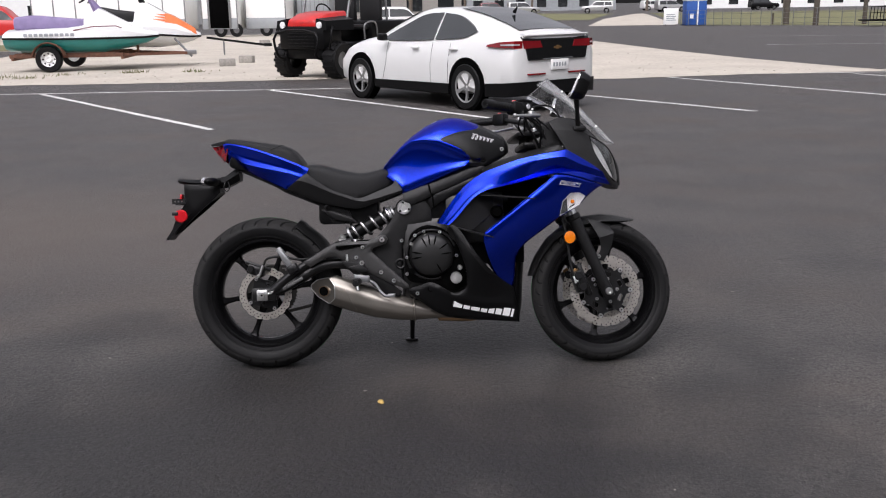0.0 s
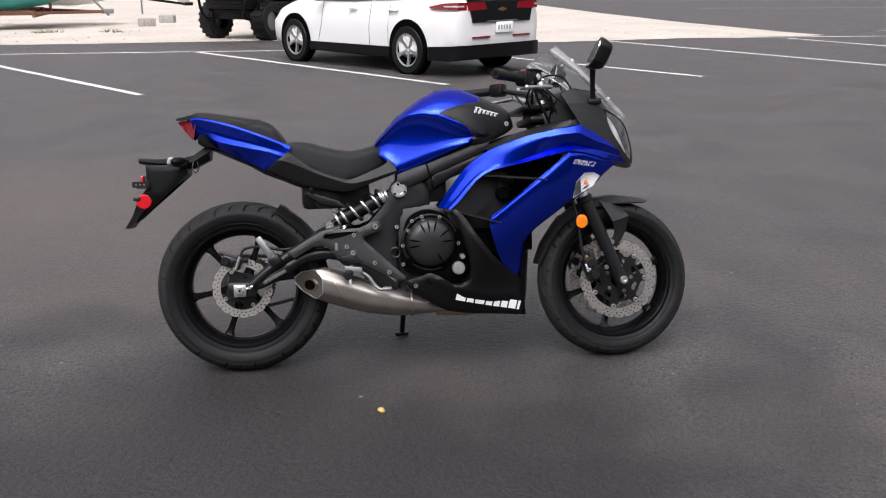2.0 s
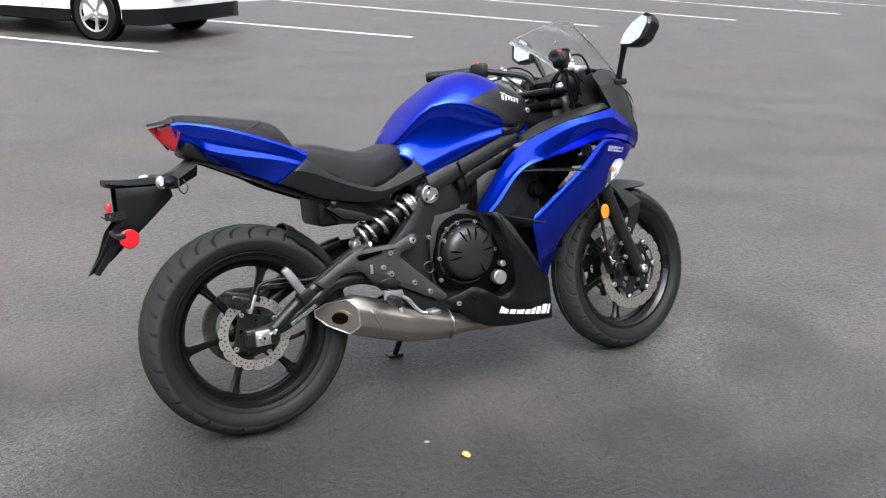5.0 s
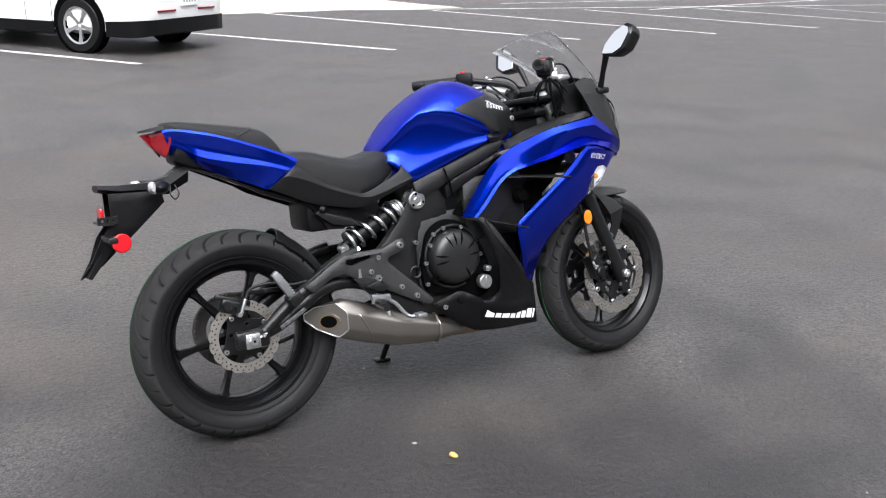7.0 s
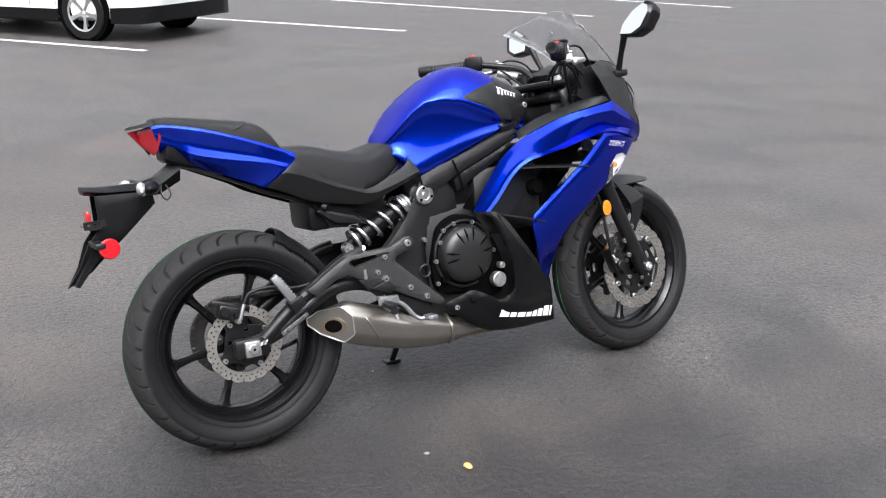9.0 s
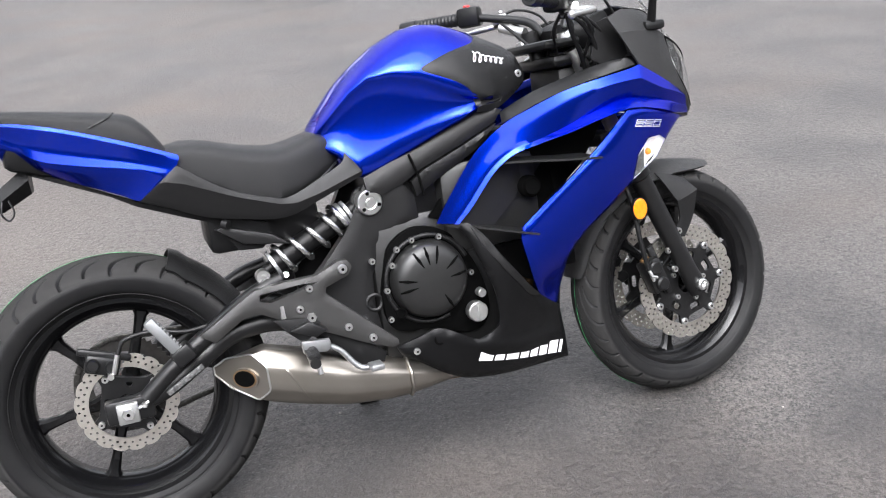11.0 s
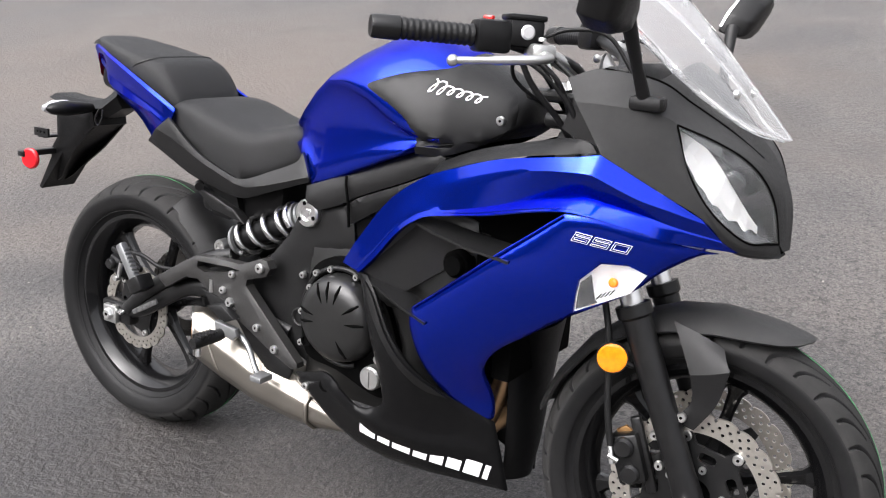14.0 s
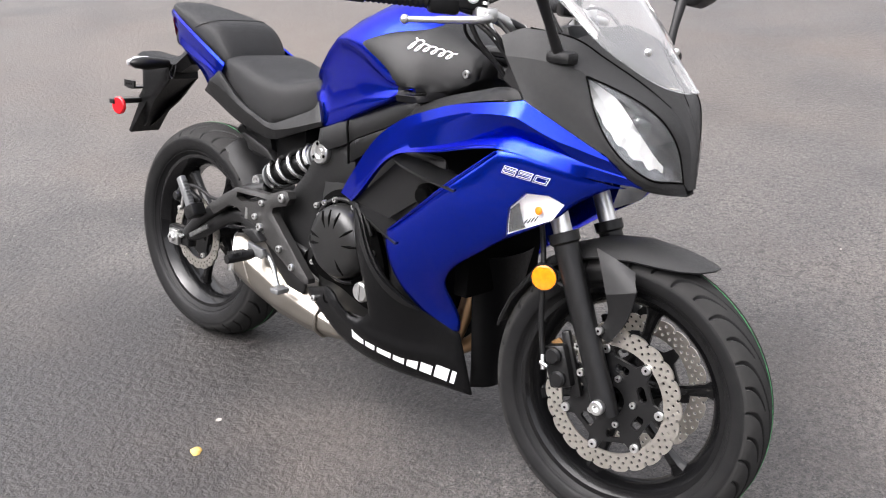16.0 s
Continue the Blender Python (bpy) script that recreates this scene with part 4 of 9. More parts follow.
bm = loft([[(0.15, -0.20, 0.60), (0.15, 0.20, 0.60), (0.15, 0.16, 0.86), (0.15, -0.16, 0.86)], [(0.5, -0.21, 0.60), (0.5, 0.21, 0.60), (0.5, 0.16, 0.90), (0.5, -0.16, 0.90)], [(1.3, -0.20, 0.60), (1.3, 0.20, 0.60), (1.3, 0.15, 0.82), (1.3, -0.15, 0.82)], [(1.7, -0.16, 0.60), (1.7, 0.16, 0.60), (1.7, 0.12, 0.80), (1.7, -0.12, 0.80)]])
bmesh.ops.bevel(bm, geom=bm.edges[:], offset=0.05, segments=3, affect='EDGES', profile=0.5)
part("seat", bm, PURPLE, j1, "faded purple seat", 50)
bm = loft([[(1.5, -0.24, 0.62), (1.5, 0.24, 0.62), (1.5, 0.16, 0.80), (1.5, -0.16, 0.80)], [(1.85, -0.24, 0.62), (1.85, 0.24, 0.62), (1.8, 0.14, 1.02), (1.8, -0.14, 1.02)], [(2.5, -0.12, 0.58), (2.5, 0.12, 0.58), (2.4, 0.06, 0.68), (2.4, -0.06, 0.68)]])
part("cowl", bm, WHITEP, j1, "white engine cowl", 40)
part("steering_column", tube([(1.75, 0, 0.98), (1.62, 0, 1.22)], [0.09, 0.05], 8), PURPLE, j1, "purple steering pad", 40)
part("handlebar", tube(catmull([(1.5, -0.36, 1.14), (1.6, -0.14, 1.22), (1.6, 0.14, 1.22), (1.5, 0.36, 1.14)], 5), 0.018, 8), BLACKP, j1, "black handlebar", 50)
for k in range(10):
    part("hull_mark", box(0.42 + k * 0.098, 0.49 + k * 0.098, -0.537, -0.525, 0.475, 0.535), GREYP, j1, "", 0)
part("deck_stripe", tube([(1.35, -0.45, 0.585), (1.75, -0.47, 0.66), (2.15, -0.36, 0.66), (2.25, -0.33, 0.62)], 0.012, 6), MAROON, j1, "pink deck stripe", 40)

j2 = thing("white_watercraft", "white personal watercraft with orange flames and a black seat", "watercraft", TRM @ Matrix.Translation((1.12, 0.55, 0.42)) @ Matrix.Rotation(radians(5), 4, 'Y') @ Matrix.Diagonal((0.86, 1, 1, 1)))
jet_hull(j2, WHITEM, WHITEP, "pale hull", "white deck with orange flames")
bm = loft([[(0.35, -0.18, 0.62), (0.35, 0.18, 0.62), (0.35, 0.15, 0.92), (0.35, -0.15, 0.92)], [(0.75, -0.19, 0.62), (0.75, 0.19, 0.62), (0.75, 0.15, 0.88), (0.75, -0.15, 0.88)], [(1.35, -0.17, 0.62), (1.35, 0.17, 0.62), (1.35, 0.12, 0.86), (1.35, -0.12, 0.86)]])
bmesh.ops.bevel(bm, geom=bm.edges[:], offset=0.05, segments=3, affect='EDGES', profile=0.5)
part("seat", bm, VINYL, j2, "black seat", 50)
bm = loft([[(1.25, -0.26, 0.60), (1.25, 0.26, 0.60), (1.3, 0.13, 1.05), (1.3, -0.13, 1.05)], [(1.6, -0.28, 0.60), (1.6, 0.28, 0.60), (1.55, 0.14, 1.08), (1.55, -0.14, 1.08)], [(2.2, -0.22, 0.58), (2.2, 0.22, 0.58), (2.15, 0.12, 0.84), (2.15, -0.12, 0.84)], [(2.72, -0.08, 0.52), (2.72, 0.08, 0.52), (2.66, 0.04, 0.60), (2.66, -0.04, 0.60)]])
part("cowl", bm, WHITEP, j2, "white cowl", 40)
bm = loft([[(2.05, -0.275, 0.60), (2.05, 0.275, 0.60), (2.02, 0.15, 0.885), (2.02, -0.15, 0.885)], [(2.25, -0.25, 0.57), (2.25, 0.25, 0.57), (2.2, 0.13, 0.845), (2.2, -0.13, 0.845)], [(2.82, -0.09, 0.48), (2.82, 0.09, 0.48), (2.76, 0.05, 0.605), (2.76, -0.05, 0.605)]])
part("flame_nose", bm, ORANGE, j2, "orange flame-painted nose", 40)
for k in range(6):
    z = 0.56 + k * 0.055
    bm = loft([[(2.08, -0.285 + k * 0.022, z - 0.025), (2.08, -0.27 + k * 0.022, z + 0.025), (2.08, -0.24 + k * 0.022, z)], [(1.62 + 0.08 * (k % 3), -0.292 + k * 0.022, z + 0.02), (1.62 + 0.08 * (k % 3), -0.291 + k * 0.022, z + 0.024), (1.62 + 0.08 * (k % 3), -0.286 + k * 0.022, z + 0.022)]])
    part("flame", bm, ORANGE, j2, "orange painted flame", 40)
part("steering_column", tube([(1.45, 0, 1.02), (1.28, 0, 1.32)], [0.08, 0.045], 8), BLACKP, j2, "", 40)
part("handlebar", tube(catmull([(1.2, -0.34, 1.28), (1.28, -0.14, 1.34), (1.28, 0.14, 1.34), (1.2, 0.34, 1.28)], 5), 0.02, 8), BLACKP, j2, "black handlebar", 50)

# second trailer tongue, blocks and weeds on the gravel
tg = thing("trailer_tongue", "dark steel trailer drawbar resting on the gravel", "drawbar", Matrix.Translation((-6.2, 27.6, 0.008)))
part("drawbar", tube([(-1.2, 0.6, 0.55), (0.9, -0.4, 0.32)], 0.05, 4), BLACKP, tg, "", 0)
part("leg", tube([(-0.6, 0.3, 0.5), (-0.6, 0.3, 0.0)], 0.03, 6), GALV, tg, "", 0)
part("coupling", box(0.85, 1.1, -0.48, -0.36, 0.28, 0.38, 0.02), BLACKP, tg, "", 30)
for x, y, rz in ((-5.37, 21.5, 20), (-5.14, 23.0, -12), (-2.95, 30.5, 10), (-6.85, 36.0, 30)):
    bm = box(-0.2, 0.2, -0.1, 0.1, 0, 0.19, 0.008)
    for dx in (-0.09, 0.09):
        box(dx - 0.055, dx + 0.055, -0.06, 0.06, 0.185, 0.192, 0.0, bm)
    ob = part("concrete_block", bm, CONCRETE, None, "", 30)
    ob.matrix_basis = Matrix.Translation((x, y, ground_z(y) + 0.008)) @ Matrix.Rotation(radians(rz), 4, 'Z')
    tagged(ob, "weathered grey concrete block on the gravel", "block", "blocks on the gravel")
bm = bmesh.new()
for k in range(260):
    cx0, cy0 = random.choice([(-8.6, 18.9), (-7.2, 19.4), (-5.7, 19.4), (-9.9, 18.4), (-9.2, 17.9)])
    x, y = cx0 + random.gauss(0, 0.22), cy0 + random.gauss(0, 0.14)
    h = random.uniform(0.03, 0.11)
    a = random.uniform(0, 6.28)
    z = ground_z(y) + 0.005
    v = [bm.verts.new((x + 0.012 * math.cos(a), y + 0.012 * math.sin(a), z)), bm.verts.new((x - 0.012 * math.cos(a), y - 0.012 * math.sin(a), z)), bm.verts.new((x + random.uniform(-0.06, 0.06), y + random.uniform(-0.06, 0.06), z + h))]
    bm.faces.new(v)
tagged(part("weeds", bm, GRASS, None, "", 0), "tufts of weeds on the gravel", "weeds", "", "stuff")
bm = bmesh.new()
for k in range(300):
    x, y = random.uniform(-12, 8.5), 16.6 + random.random() ** 1.6 * 9
    if x > 3 and y > 16.4 + (9.2 - x) * 2.5:
        continue
    r = random.uniform(0.010, 0.03)
    bmesh.ops.create_icosphere(bm, subdivisions=1, radius=r, matrix=Matrix.Translation((x, y, ground_z(y) + 0.01)) @ Matrix.Diagonal((1, 1, 0.6, 1)) @ Matrix.Rotation(random.random() * 3, 4, 'Z'))
tagged(part("loose_stones", bm, GRAVEL, None, "", 0), "loose stones on the gravel", "stones", "", "stuff")


# ---- far things ----
def enclosed_trailer(x0, x1, y0, y1, h, label, doors=()):
    z = ground_z(y0)
    t = thing("enclosed_trailer", label, "trailer", Matrix.Translation((0, 0, z)), "enclosed trailers")
    part("body", box(x0, x1, y0, y1, 0.45, h, 0.04), WHITEM, t, "white sheet metal body", 30)
    part("skirt", box(x0 + 0.02, x1 - 0.02, y0 - 0.02, y0 + 0.06, 0.45, 1.05, 0.01), GREYP, t, "grey lower panel", 30)
    n = int((x1 - x0) / 1.2)
    for k in range(n + 1):
        x = x0 + (x1 - x0) * k / max(1, n)
        part("trim_strip", box(x - 0.03, x + 0.03, y0 - 0.03, y0 + 0.02, 0.45, h, 0.005), GALV, t, "", 30)
    for k in range(2):
        bm = lathe([(0.18, -0.1), (0.36, -0.11), (0.38, 0), (0.36, 0.11), (0.18, 0.1)], 24)
        bm.transform(Matrix.Translation((x0 + (x1 - x0) * 0.5 + k * 0.9, y0 + 0.1, 0.38)))
        part("wheel", bm, RUBBER, t, "", 35)
    for dx0, dx1 in doors:
        # near-black slab on the closed wall paints the shade of an open doorway
        part("doorway_shade", box(dx0, dx1, y0 - 0.04, y0 + 0.02, 0.5, h - 0.2, 0.01), DARK, t, "near-black slab painted as the shade in an open doorway", 30)
        for x in (dx0, dx1):
            part("door_frame", box(x - 0.06, x + 0.06, y0 - 0.08, y0, 0.45, h - 0.1, 0.01), GALV, t, "", 30)
    return t


enclosed_trailer(-22.2, -13.7, 50.5, 53.5, 2.9, "long white enclosed trailer with a grey skirt")
enclosed_trailer(-13.0, -11.0, 51.5, 56, 2.8, "white enclosed trailer with its rear open", [(-12.6, -11.4)])
enclosed_trailer(-10.7, -8.4, 52.5, 57, 2.7, "white enclosed trailer with a grey skirt")
shed = thing("grey_shed", "grey metal shed behind the trailers", "shed", Matrix.Translation((0, 0, ground_z(60))))
part("wall", box(-8.2, -6.2, 56, 60, 0, 3.2, 0.02), GREYP, shed, "", 30)
for k in range(8):
    part("rib", box(-8.2 + k * 0.27, -8.16 + k * 0.27, 55.97, 56.02, 0, 3.2), GALV, shed, "", 0)

porta = thing("portable_toilet", "blue plastic portable toilet cabin with a white roof", "toilet cabin", Matrix.Translation((22.8, 79.6, ground_z(79.6))))
part("cabin", box(-0.85, 0.85, -0.7, 0.7, 0.05, 2.05, 0.03), PORTA, porta, "", 30)
part("roof", box(-0.9, 0.9, -0.75, 0.75, 2.05, 2.22, 0.08), WHITEM, porta, "white roof", 40)
for s in (-1, 0.15, 1):
    part("corner_strip", box(s * 0.8 - 0.05, s * 0.8 + 0.05, -0.74, -0.69, 0.05, 2.05, 0.01), WHITEM if s == 0.15 else PORTA, porta, "", 30)
part("door_sign", box(-0.55, -0.25, -0.73, -0.70, 0.6, 1.0), DECAL, porta, "", 0)
board = thing("white_board", "white board sign on two legs", "sign", Matrix.Translation((20.3, 77.6, ground_z(77.6))))
part("panel", box(-0.62, 0.62, -0.03, 0.03, 0.12, 1.45, 0.01), WHITEM, board, "", 30)
for s in (-1, 1):
    part("leg", box(s * 0.45 - 0.03, s * 0.45 + 0.03, -0.03, 0.03, 0, 0.14), WOOD, board, "", 30)
for k in range(4):
    part("text_bar", box(-0.4, 0.4 - 0.1 * (k % 2), -0.036, -0.03, 0.45 + k * 0.15, 0.52 + k * 0.15), GREYP, board, "", 0)
for x, y, r, h, lab in ((28.0, 72.0, 0.24, 8, "dark wooden utility pole by the fence"), (27.35, 64.5, 0.20, 8, "dark wooden utility pole by the grass"), (31.5, 66, 0.16, 7, "pale wooden pole on the grass"), (27.3, 73, 0.08, 0.9, "short wooden post by the fence")):
    bm = tube([(0, 0, 0), (0, 0, h * 0.5), (0.02, 0, h)], [r, r * 0.92, r * 0.85], 10)
    ob = part("utility_pole" if h > 1 else "post", bm, WOOD, None, "", 50)
    ob.location = (x, y, ground_z(y))
    tagged(ob, lab, "pole")
fence = thing("wire_fence", "low wire mesh fence on thin metal posts", "fence", Matrix.Translation((0, 0, 0)))
for k in range(22):
    x, y = 21.2 + k * 0.36, 80.5 - k * 1.2
    part("post", tube([(x, y, ground_z(y)), (x, y, ground_z(y) + 1.25)], 0.028, 6), GALV, fence, "", 50)
for h in (0.2, 0.55, 0.9, 1.22):
    part("wire", tube([(21.2, 80.5, ground_z(80.5) + h), (28.8, 55.3, ground_z(55.3) + h)], 0.014, 4), GALV, fence, "", 0)
ut = thing("flatbed_trailer", "small black flatbed trailer with an upright mesh ramp", "trailer", Matrix.Translation((26.3, 53.8, ground_z(53.8))))
part("bed", box(-0.3, 3.2, -0.7, 0.9, 0.32, 0.42, 0.01), BLACKP, ut, "", 30)
for k in range(8):
    part("ramp_bar", tube([(-0.3 + k * 0.2, -0.7, 0.4), (-0.3 + k * 0.2, -0.75, 1.15)], 0.022, 6), BLACKP, ut, "", 50)
for z in (0.42, 0.8, 1.15):
    part("ramp_rail", tube([(-0.32, -0.73, z), (1.15, -0.73, z)], 0.022, 6), BLACKP, ut, "", 50)
bm = lathe([(0.15, -0.1), (0.3, -0.1), (0.32, 0), (0.3, 0.1), (0.15, 0.1)], 20)
bm.transform(Matrix.Translation((1.6, -0.72, 0.32)))
part("wheel", bm, RUBBER, ut, "", 40)

SUV = [(-1.0, 0.5, 1.0, 0.80, 0.80, 1.05, 0.7), (-0.95, 0.4, 1.05, 0.88, 0.86, 1.66, 0.70), (-0.6, 0.35, 1.08, 0.92, 0.88, 1.78, 0.72), (1.0, 0.35, 1.05, 0.92, 0.88, 1.80, 0.72), (1.7, 0.35, 1.03, 0.92, 0.88, 1.72, 0.70), (2.4, 0.35, 1.02, 0.92, 0.86, 1.10, 0.72), (3.4, 0.4, 0.98, 0.9, 0.82, 1.03, 0.7), (3.7, 0.5, 0.8, 0.78, 0.7, 0.84, 0.6)]
SWIN = [[(-0.75, 1.12), (-0.75, 1.12), (-0.7, 1.6), (-0.7, 1.6), (0.3, 1.66), (0.3, 1.66), (0.3, 1.1), (0.3, 1.1)], [(0.38, 1.1), (0.38, 1.1), (0.38, 1.66), (0.38, 1.66), (1.6, 1.6), (2.2, 1.12), (2.2, 1.12)]]
for x, y, rz, paint, nm, lab in ((26.0, 139, 170, SILVER, "suv", "silver sport utility vehicle parked on the far drive"), (35.0, 142, 8, SILVER, "pickup_suv", "grey sport utility vehicle parked far off"), (53.5, 155, 6, GLOSSB, "suv", "black sport utility vehicle parked on the grass"), (40, 175, 12, WHITEP, "suv", "white van-like vehicle far off"), (12.5, 140, 4, SILVER, "suv", "silver vehicle far off"), (9.0, 152, 2, MAROON, "suv", "dark red vehicle far off"), (-23.5, 46, 10, REDP, "suv", "red vehicle behind the yard"), (-3.5, 70, 5, WHITEP, "suv", "white vehicle behind the fence"), (2.0, 78, 175, SILVER, "suv", "grey vehicle behind the fence")):
    car(nm, lab, Matrix.Translation((x, y, ground_z(y))) @ Matrix.Rotation(radians(rz), 4, 'Z'), SUV, paint, (0.0, 2.75), 0.36, 0.24, 0.915, None, SWIN, "far parked vehicles")


def far_building(x0, x1, y, h, wall, roof, label, bays):
    z = ground_z(y)
    b = thing("low_building", label, "building", Matrix.Translation((0, 0, z)), "far buildings")
    part("wall", box(x0, x1, y, y + 12, 0, h, 0), wall, b, "", 0)
    part("roof", box(x0 - 0.5, x1 + 0.5, y - 0.6, y + 12.6, h, h + 0.5, 0.05), roof, b, "", 0)
    for k in range(bays):
        x = x0 + (x1 - x0) * (k + 0.5) / bays
        w = part("window", box(x - 1.0, x + 1.0, y - 0.06, y + 0.05, 0.8, 2.4), CARGLASS, b, "dark window", 0)
        part("frame", box(x - 1.1, x + 1.1, y - 0.08, y + 0.02, 2.4, 2.55), WHITEM, w, "", 0)


far_building(8, 40, 205, 4.2, GREYP, WOOD, "low grey building far across the road", 7)
far_building(50, 100, 200, 4.6, WHITEM, GALV, "long white building far across the road", 9)
far_building(104, 150, 190, 4.2, GRAVEL, WOOD, "tan building far across the road", 7)
far_building(-70, -26, 95, 4.5, WHITEM, WOOD, "white building far behind the yard", 8)
far_building(-24, 4, 120, 4.0, CONCRETE, WOOD, "grey building far behind the yard", 7)


def bare_tree(x, y, h, seed):
    """A leafless tree: a tapered trunk, limbs and many thin twigs with sparse leaf clumps."""
    rnd = random.Random(seed)
    t = thing("tree", "bare late-winter tree with thin twigs", "tree", Matrix.Translation((x, y, ground_z(y))), "far trees")
    part("trunk", tube([(0, 0, 0), (0.1, 0, h * 0.3), (0.0, 0.1, h * 0.6)], [0.25, 0.18, 0.08], 8), BARK, t, "", 50)
    bm = bmesh.new()
    lf = bmesh.new()
    for k in range(16):
        a, z0 = rnd.uniform(0, 6.28), rnd.uniform(0.25, 0.6) * h
        ln = rnd.uniform(0.25, 0.45) * h
        p0 = Vector((0, 0, z0))
        p1 = p0 + Vector((math.cos(a) * ln * 0.6, math.sin(a) * ln * 0.6, ln * 0.8))
        tube([p0, (p0 + p1) / 2 + Vector((0, 0, 0.1)), p1], [0.07, 0.045, 0.015], 5, bm)
        for j in range(9):
            q = p0.lerp(p1, rnd.uniform(0.4, 1))
            e = q + Vector((rnd.uniform(-1, 1), rnd.uniform(-1, 1), rnd.uniform(0, 1))) * h * 0.12
            tube([q, e], [0.02, 0.006], 4, bm)
            for i in range(8):
                c = e + Vector((rnd.gauss(0, 0.25), rnd.gauss(0, 0.25), rnd.gauss(0, 0.2)))
                v = [lf.verts.new(c + Vector((rnd.uniform(-0.1, 0.1), rnd.uniform(-0.1, 0.1), rnd.uniform(-0.1, 0.1)))) for _ in range(3)]
                lf.faces.new(v)
    part("limbs", bm, BARK, t, "", 50)
    part("crown", lf, LEAF, t, "sparse small leaves", 0)


for k, (x, y, h) in enumerate(((-34, 70, 8), (-2, 92, 8), (6, 165, 10), (38, 166, 9), (60, 160, 10), (84, 140, 9), (18, 168, 9))):
    bare_tree(x, y, h, k)


# ---- the motorcycle, leaning on its side stand ----
BIKE = thing("motorcycle", "blue and black sport motorcycle leaning on its side stand", "motorcycle", pose(0, -0.008, 0, -12.5, 0, 0) @ pose(0, 0, 0, 0, -0.7, 0))
RR, FR = 0.3196, 0.2856        # axle heights
REAR_R, FRONT_R = 0.318, 0.2995  # tyre radii
RX, FX = -0.702, 0.7096        # axles
STEER = Matrix.Translation((0.42, 0, 0.85)) @ Matrix.Rotation(radians(6.0), 4, Vector((-0.397, 0, 0.918))) @ Matrix.Translation((-0.42, 0, -0.85))


def bike_part(name, bm, material, parent=None, label="", smooth=35.0, steer=False):
    if steer:
        bm.transform(STEER)
    return part(name, bm, material, parent or BIKE, label, smooth)


def arc(cx, cz, r, a0, a1, n):
    return [(cx + r * math.cos(radians(a0 + (a1 - a0) * k / n)), cz + r * math.sin(radians(a0 + (a1 - a0) * k / n))) for k in range(n + 1)]


def tyre_profile(r, half, rim):
    """Closed (radius, y) outline of a tyre, from bead to bead."""
    h = r - rim
    one = [(rim - 0.006, 0.60), (rim + 0.003, 0.70), (rim + 0.012, 0.80), (rim + 0.25 * h, 0.93), (rim + 0.45 * h, 1.0), (rim + 0.60 * h, 0.985), (rim + 0.74 * h, 0.865), (rim + 0.85 * h, 0.67), (rim + 0.93 * h, 0.45), (rim + 0.985 * h, 0.21), (r, 0.0)]
    pts = [(a, -b * half) for a, b in one] + [(a, b * half) for a, b in reversed(one[:-1])]
    return [(p[0], p[1]) for p in catmull([(a, b, 0) for a, b in pts], 8)]


def carved_tyre(r, half, rim, count, reach, n=1100):
    """A tyre with slanting grooves cut into its tread."""
    prof = tyre_profile(r, half, rim)
    ang = np.arange(n) * 2 * math.pi / n
    step = 2 * math.pi / count
    rad = np.zeros((len(prof), n))
    for i, (q, y) in enumerate(prof):
        rad[i] = q
        if rim + 0.62 * (r - rim) > q > rim + 0.50 * (r - rim):
            rad[i] -= 0.0012
        t = (abs(y) / half - 0.05) / 0.92
        if q < rim + 0.5 * (r - rim) or not 0 <= t <= 1:
            continue
        shift = 0.0 if y < 0 else 0.5
        for off, t0, t1, wd in ((0.0, 0.0, 1.0, 0.0040), (0.5, 0.40, 0.96, 0.0032)):
            if t0 <= t <= t1:
                u = (t - t0) / (t1 - t0)
                d = np.mod(ang - reach * (0.75 * t + 0.25 * math.sin(3.0 * t)) - (shift + off) * step + step / 2, step) - step / 2
                w = wd * (0.55 + 0.45 * math.sin(math.pi * min(1.0, 0.15 + 0.8 * u)))
                rad[i] -= 0.0065 * np.clip(1.5 - np.abs(d) * q / w, 0, 1)
    own = bmesh.new()
    ca, sa = np.cos(ang), np.sin(ang)
    rings = [[own.verts.new((rad[i, k] * ca[k], prof[i][1], rad[i, k] * sa[k])) for i in range(len(prof))] for k in range(n)]
    m = len(prof)
    for k in range(n):
        a, b = rings[k], rings[(k + 1) % n]
        for i in range(m):
            j = (i + 1) % m
            f = own.faces.new((a[i], a[j], b[j], b[i]))
            # groove floors keep the darker sidewall rubber, which paints in their shade
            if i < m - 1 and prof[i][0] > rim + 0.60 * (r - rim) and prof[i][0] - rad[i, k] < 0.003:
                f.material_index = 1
    return own


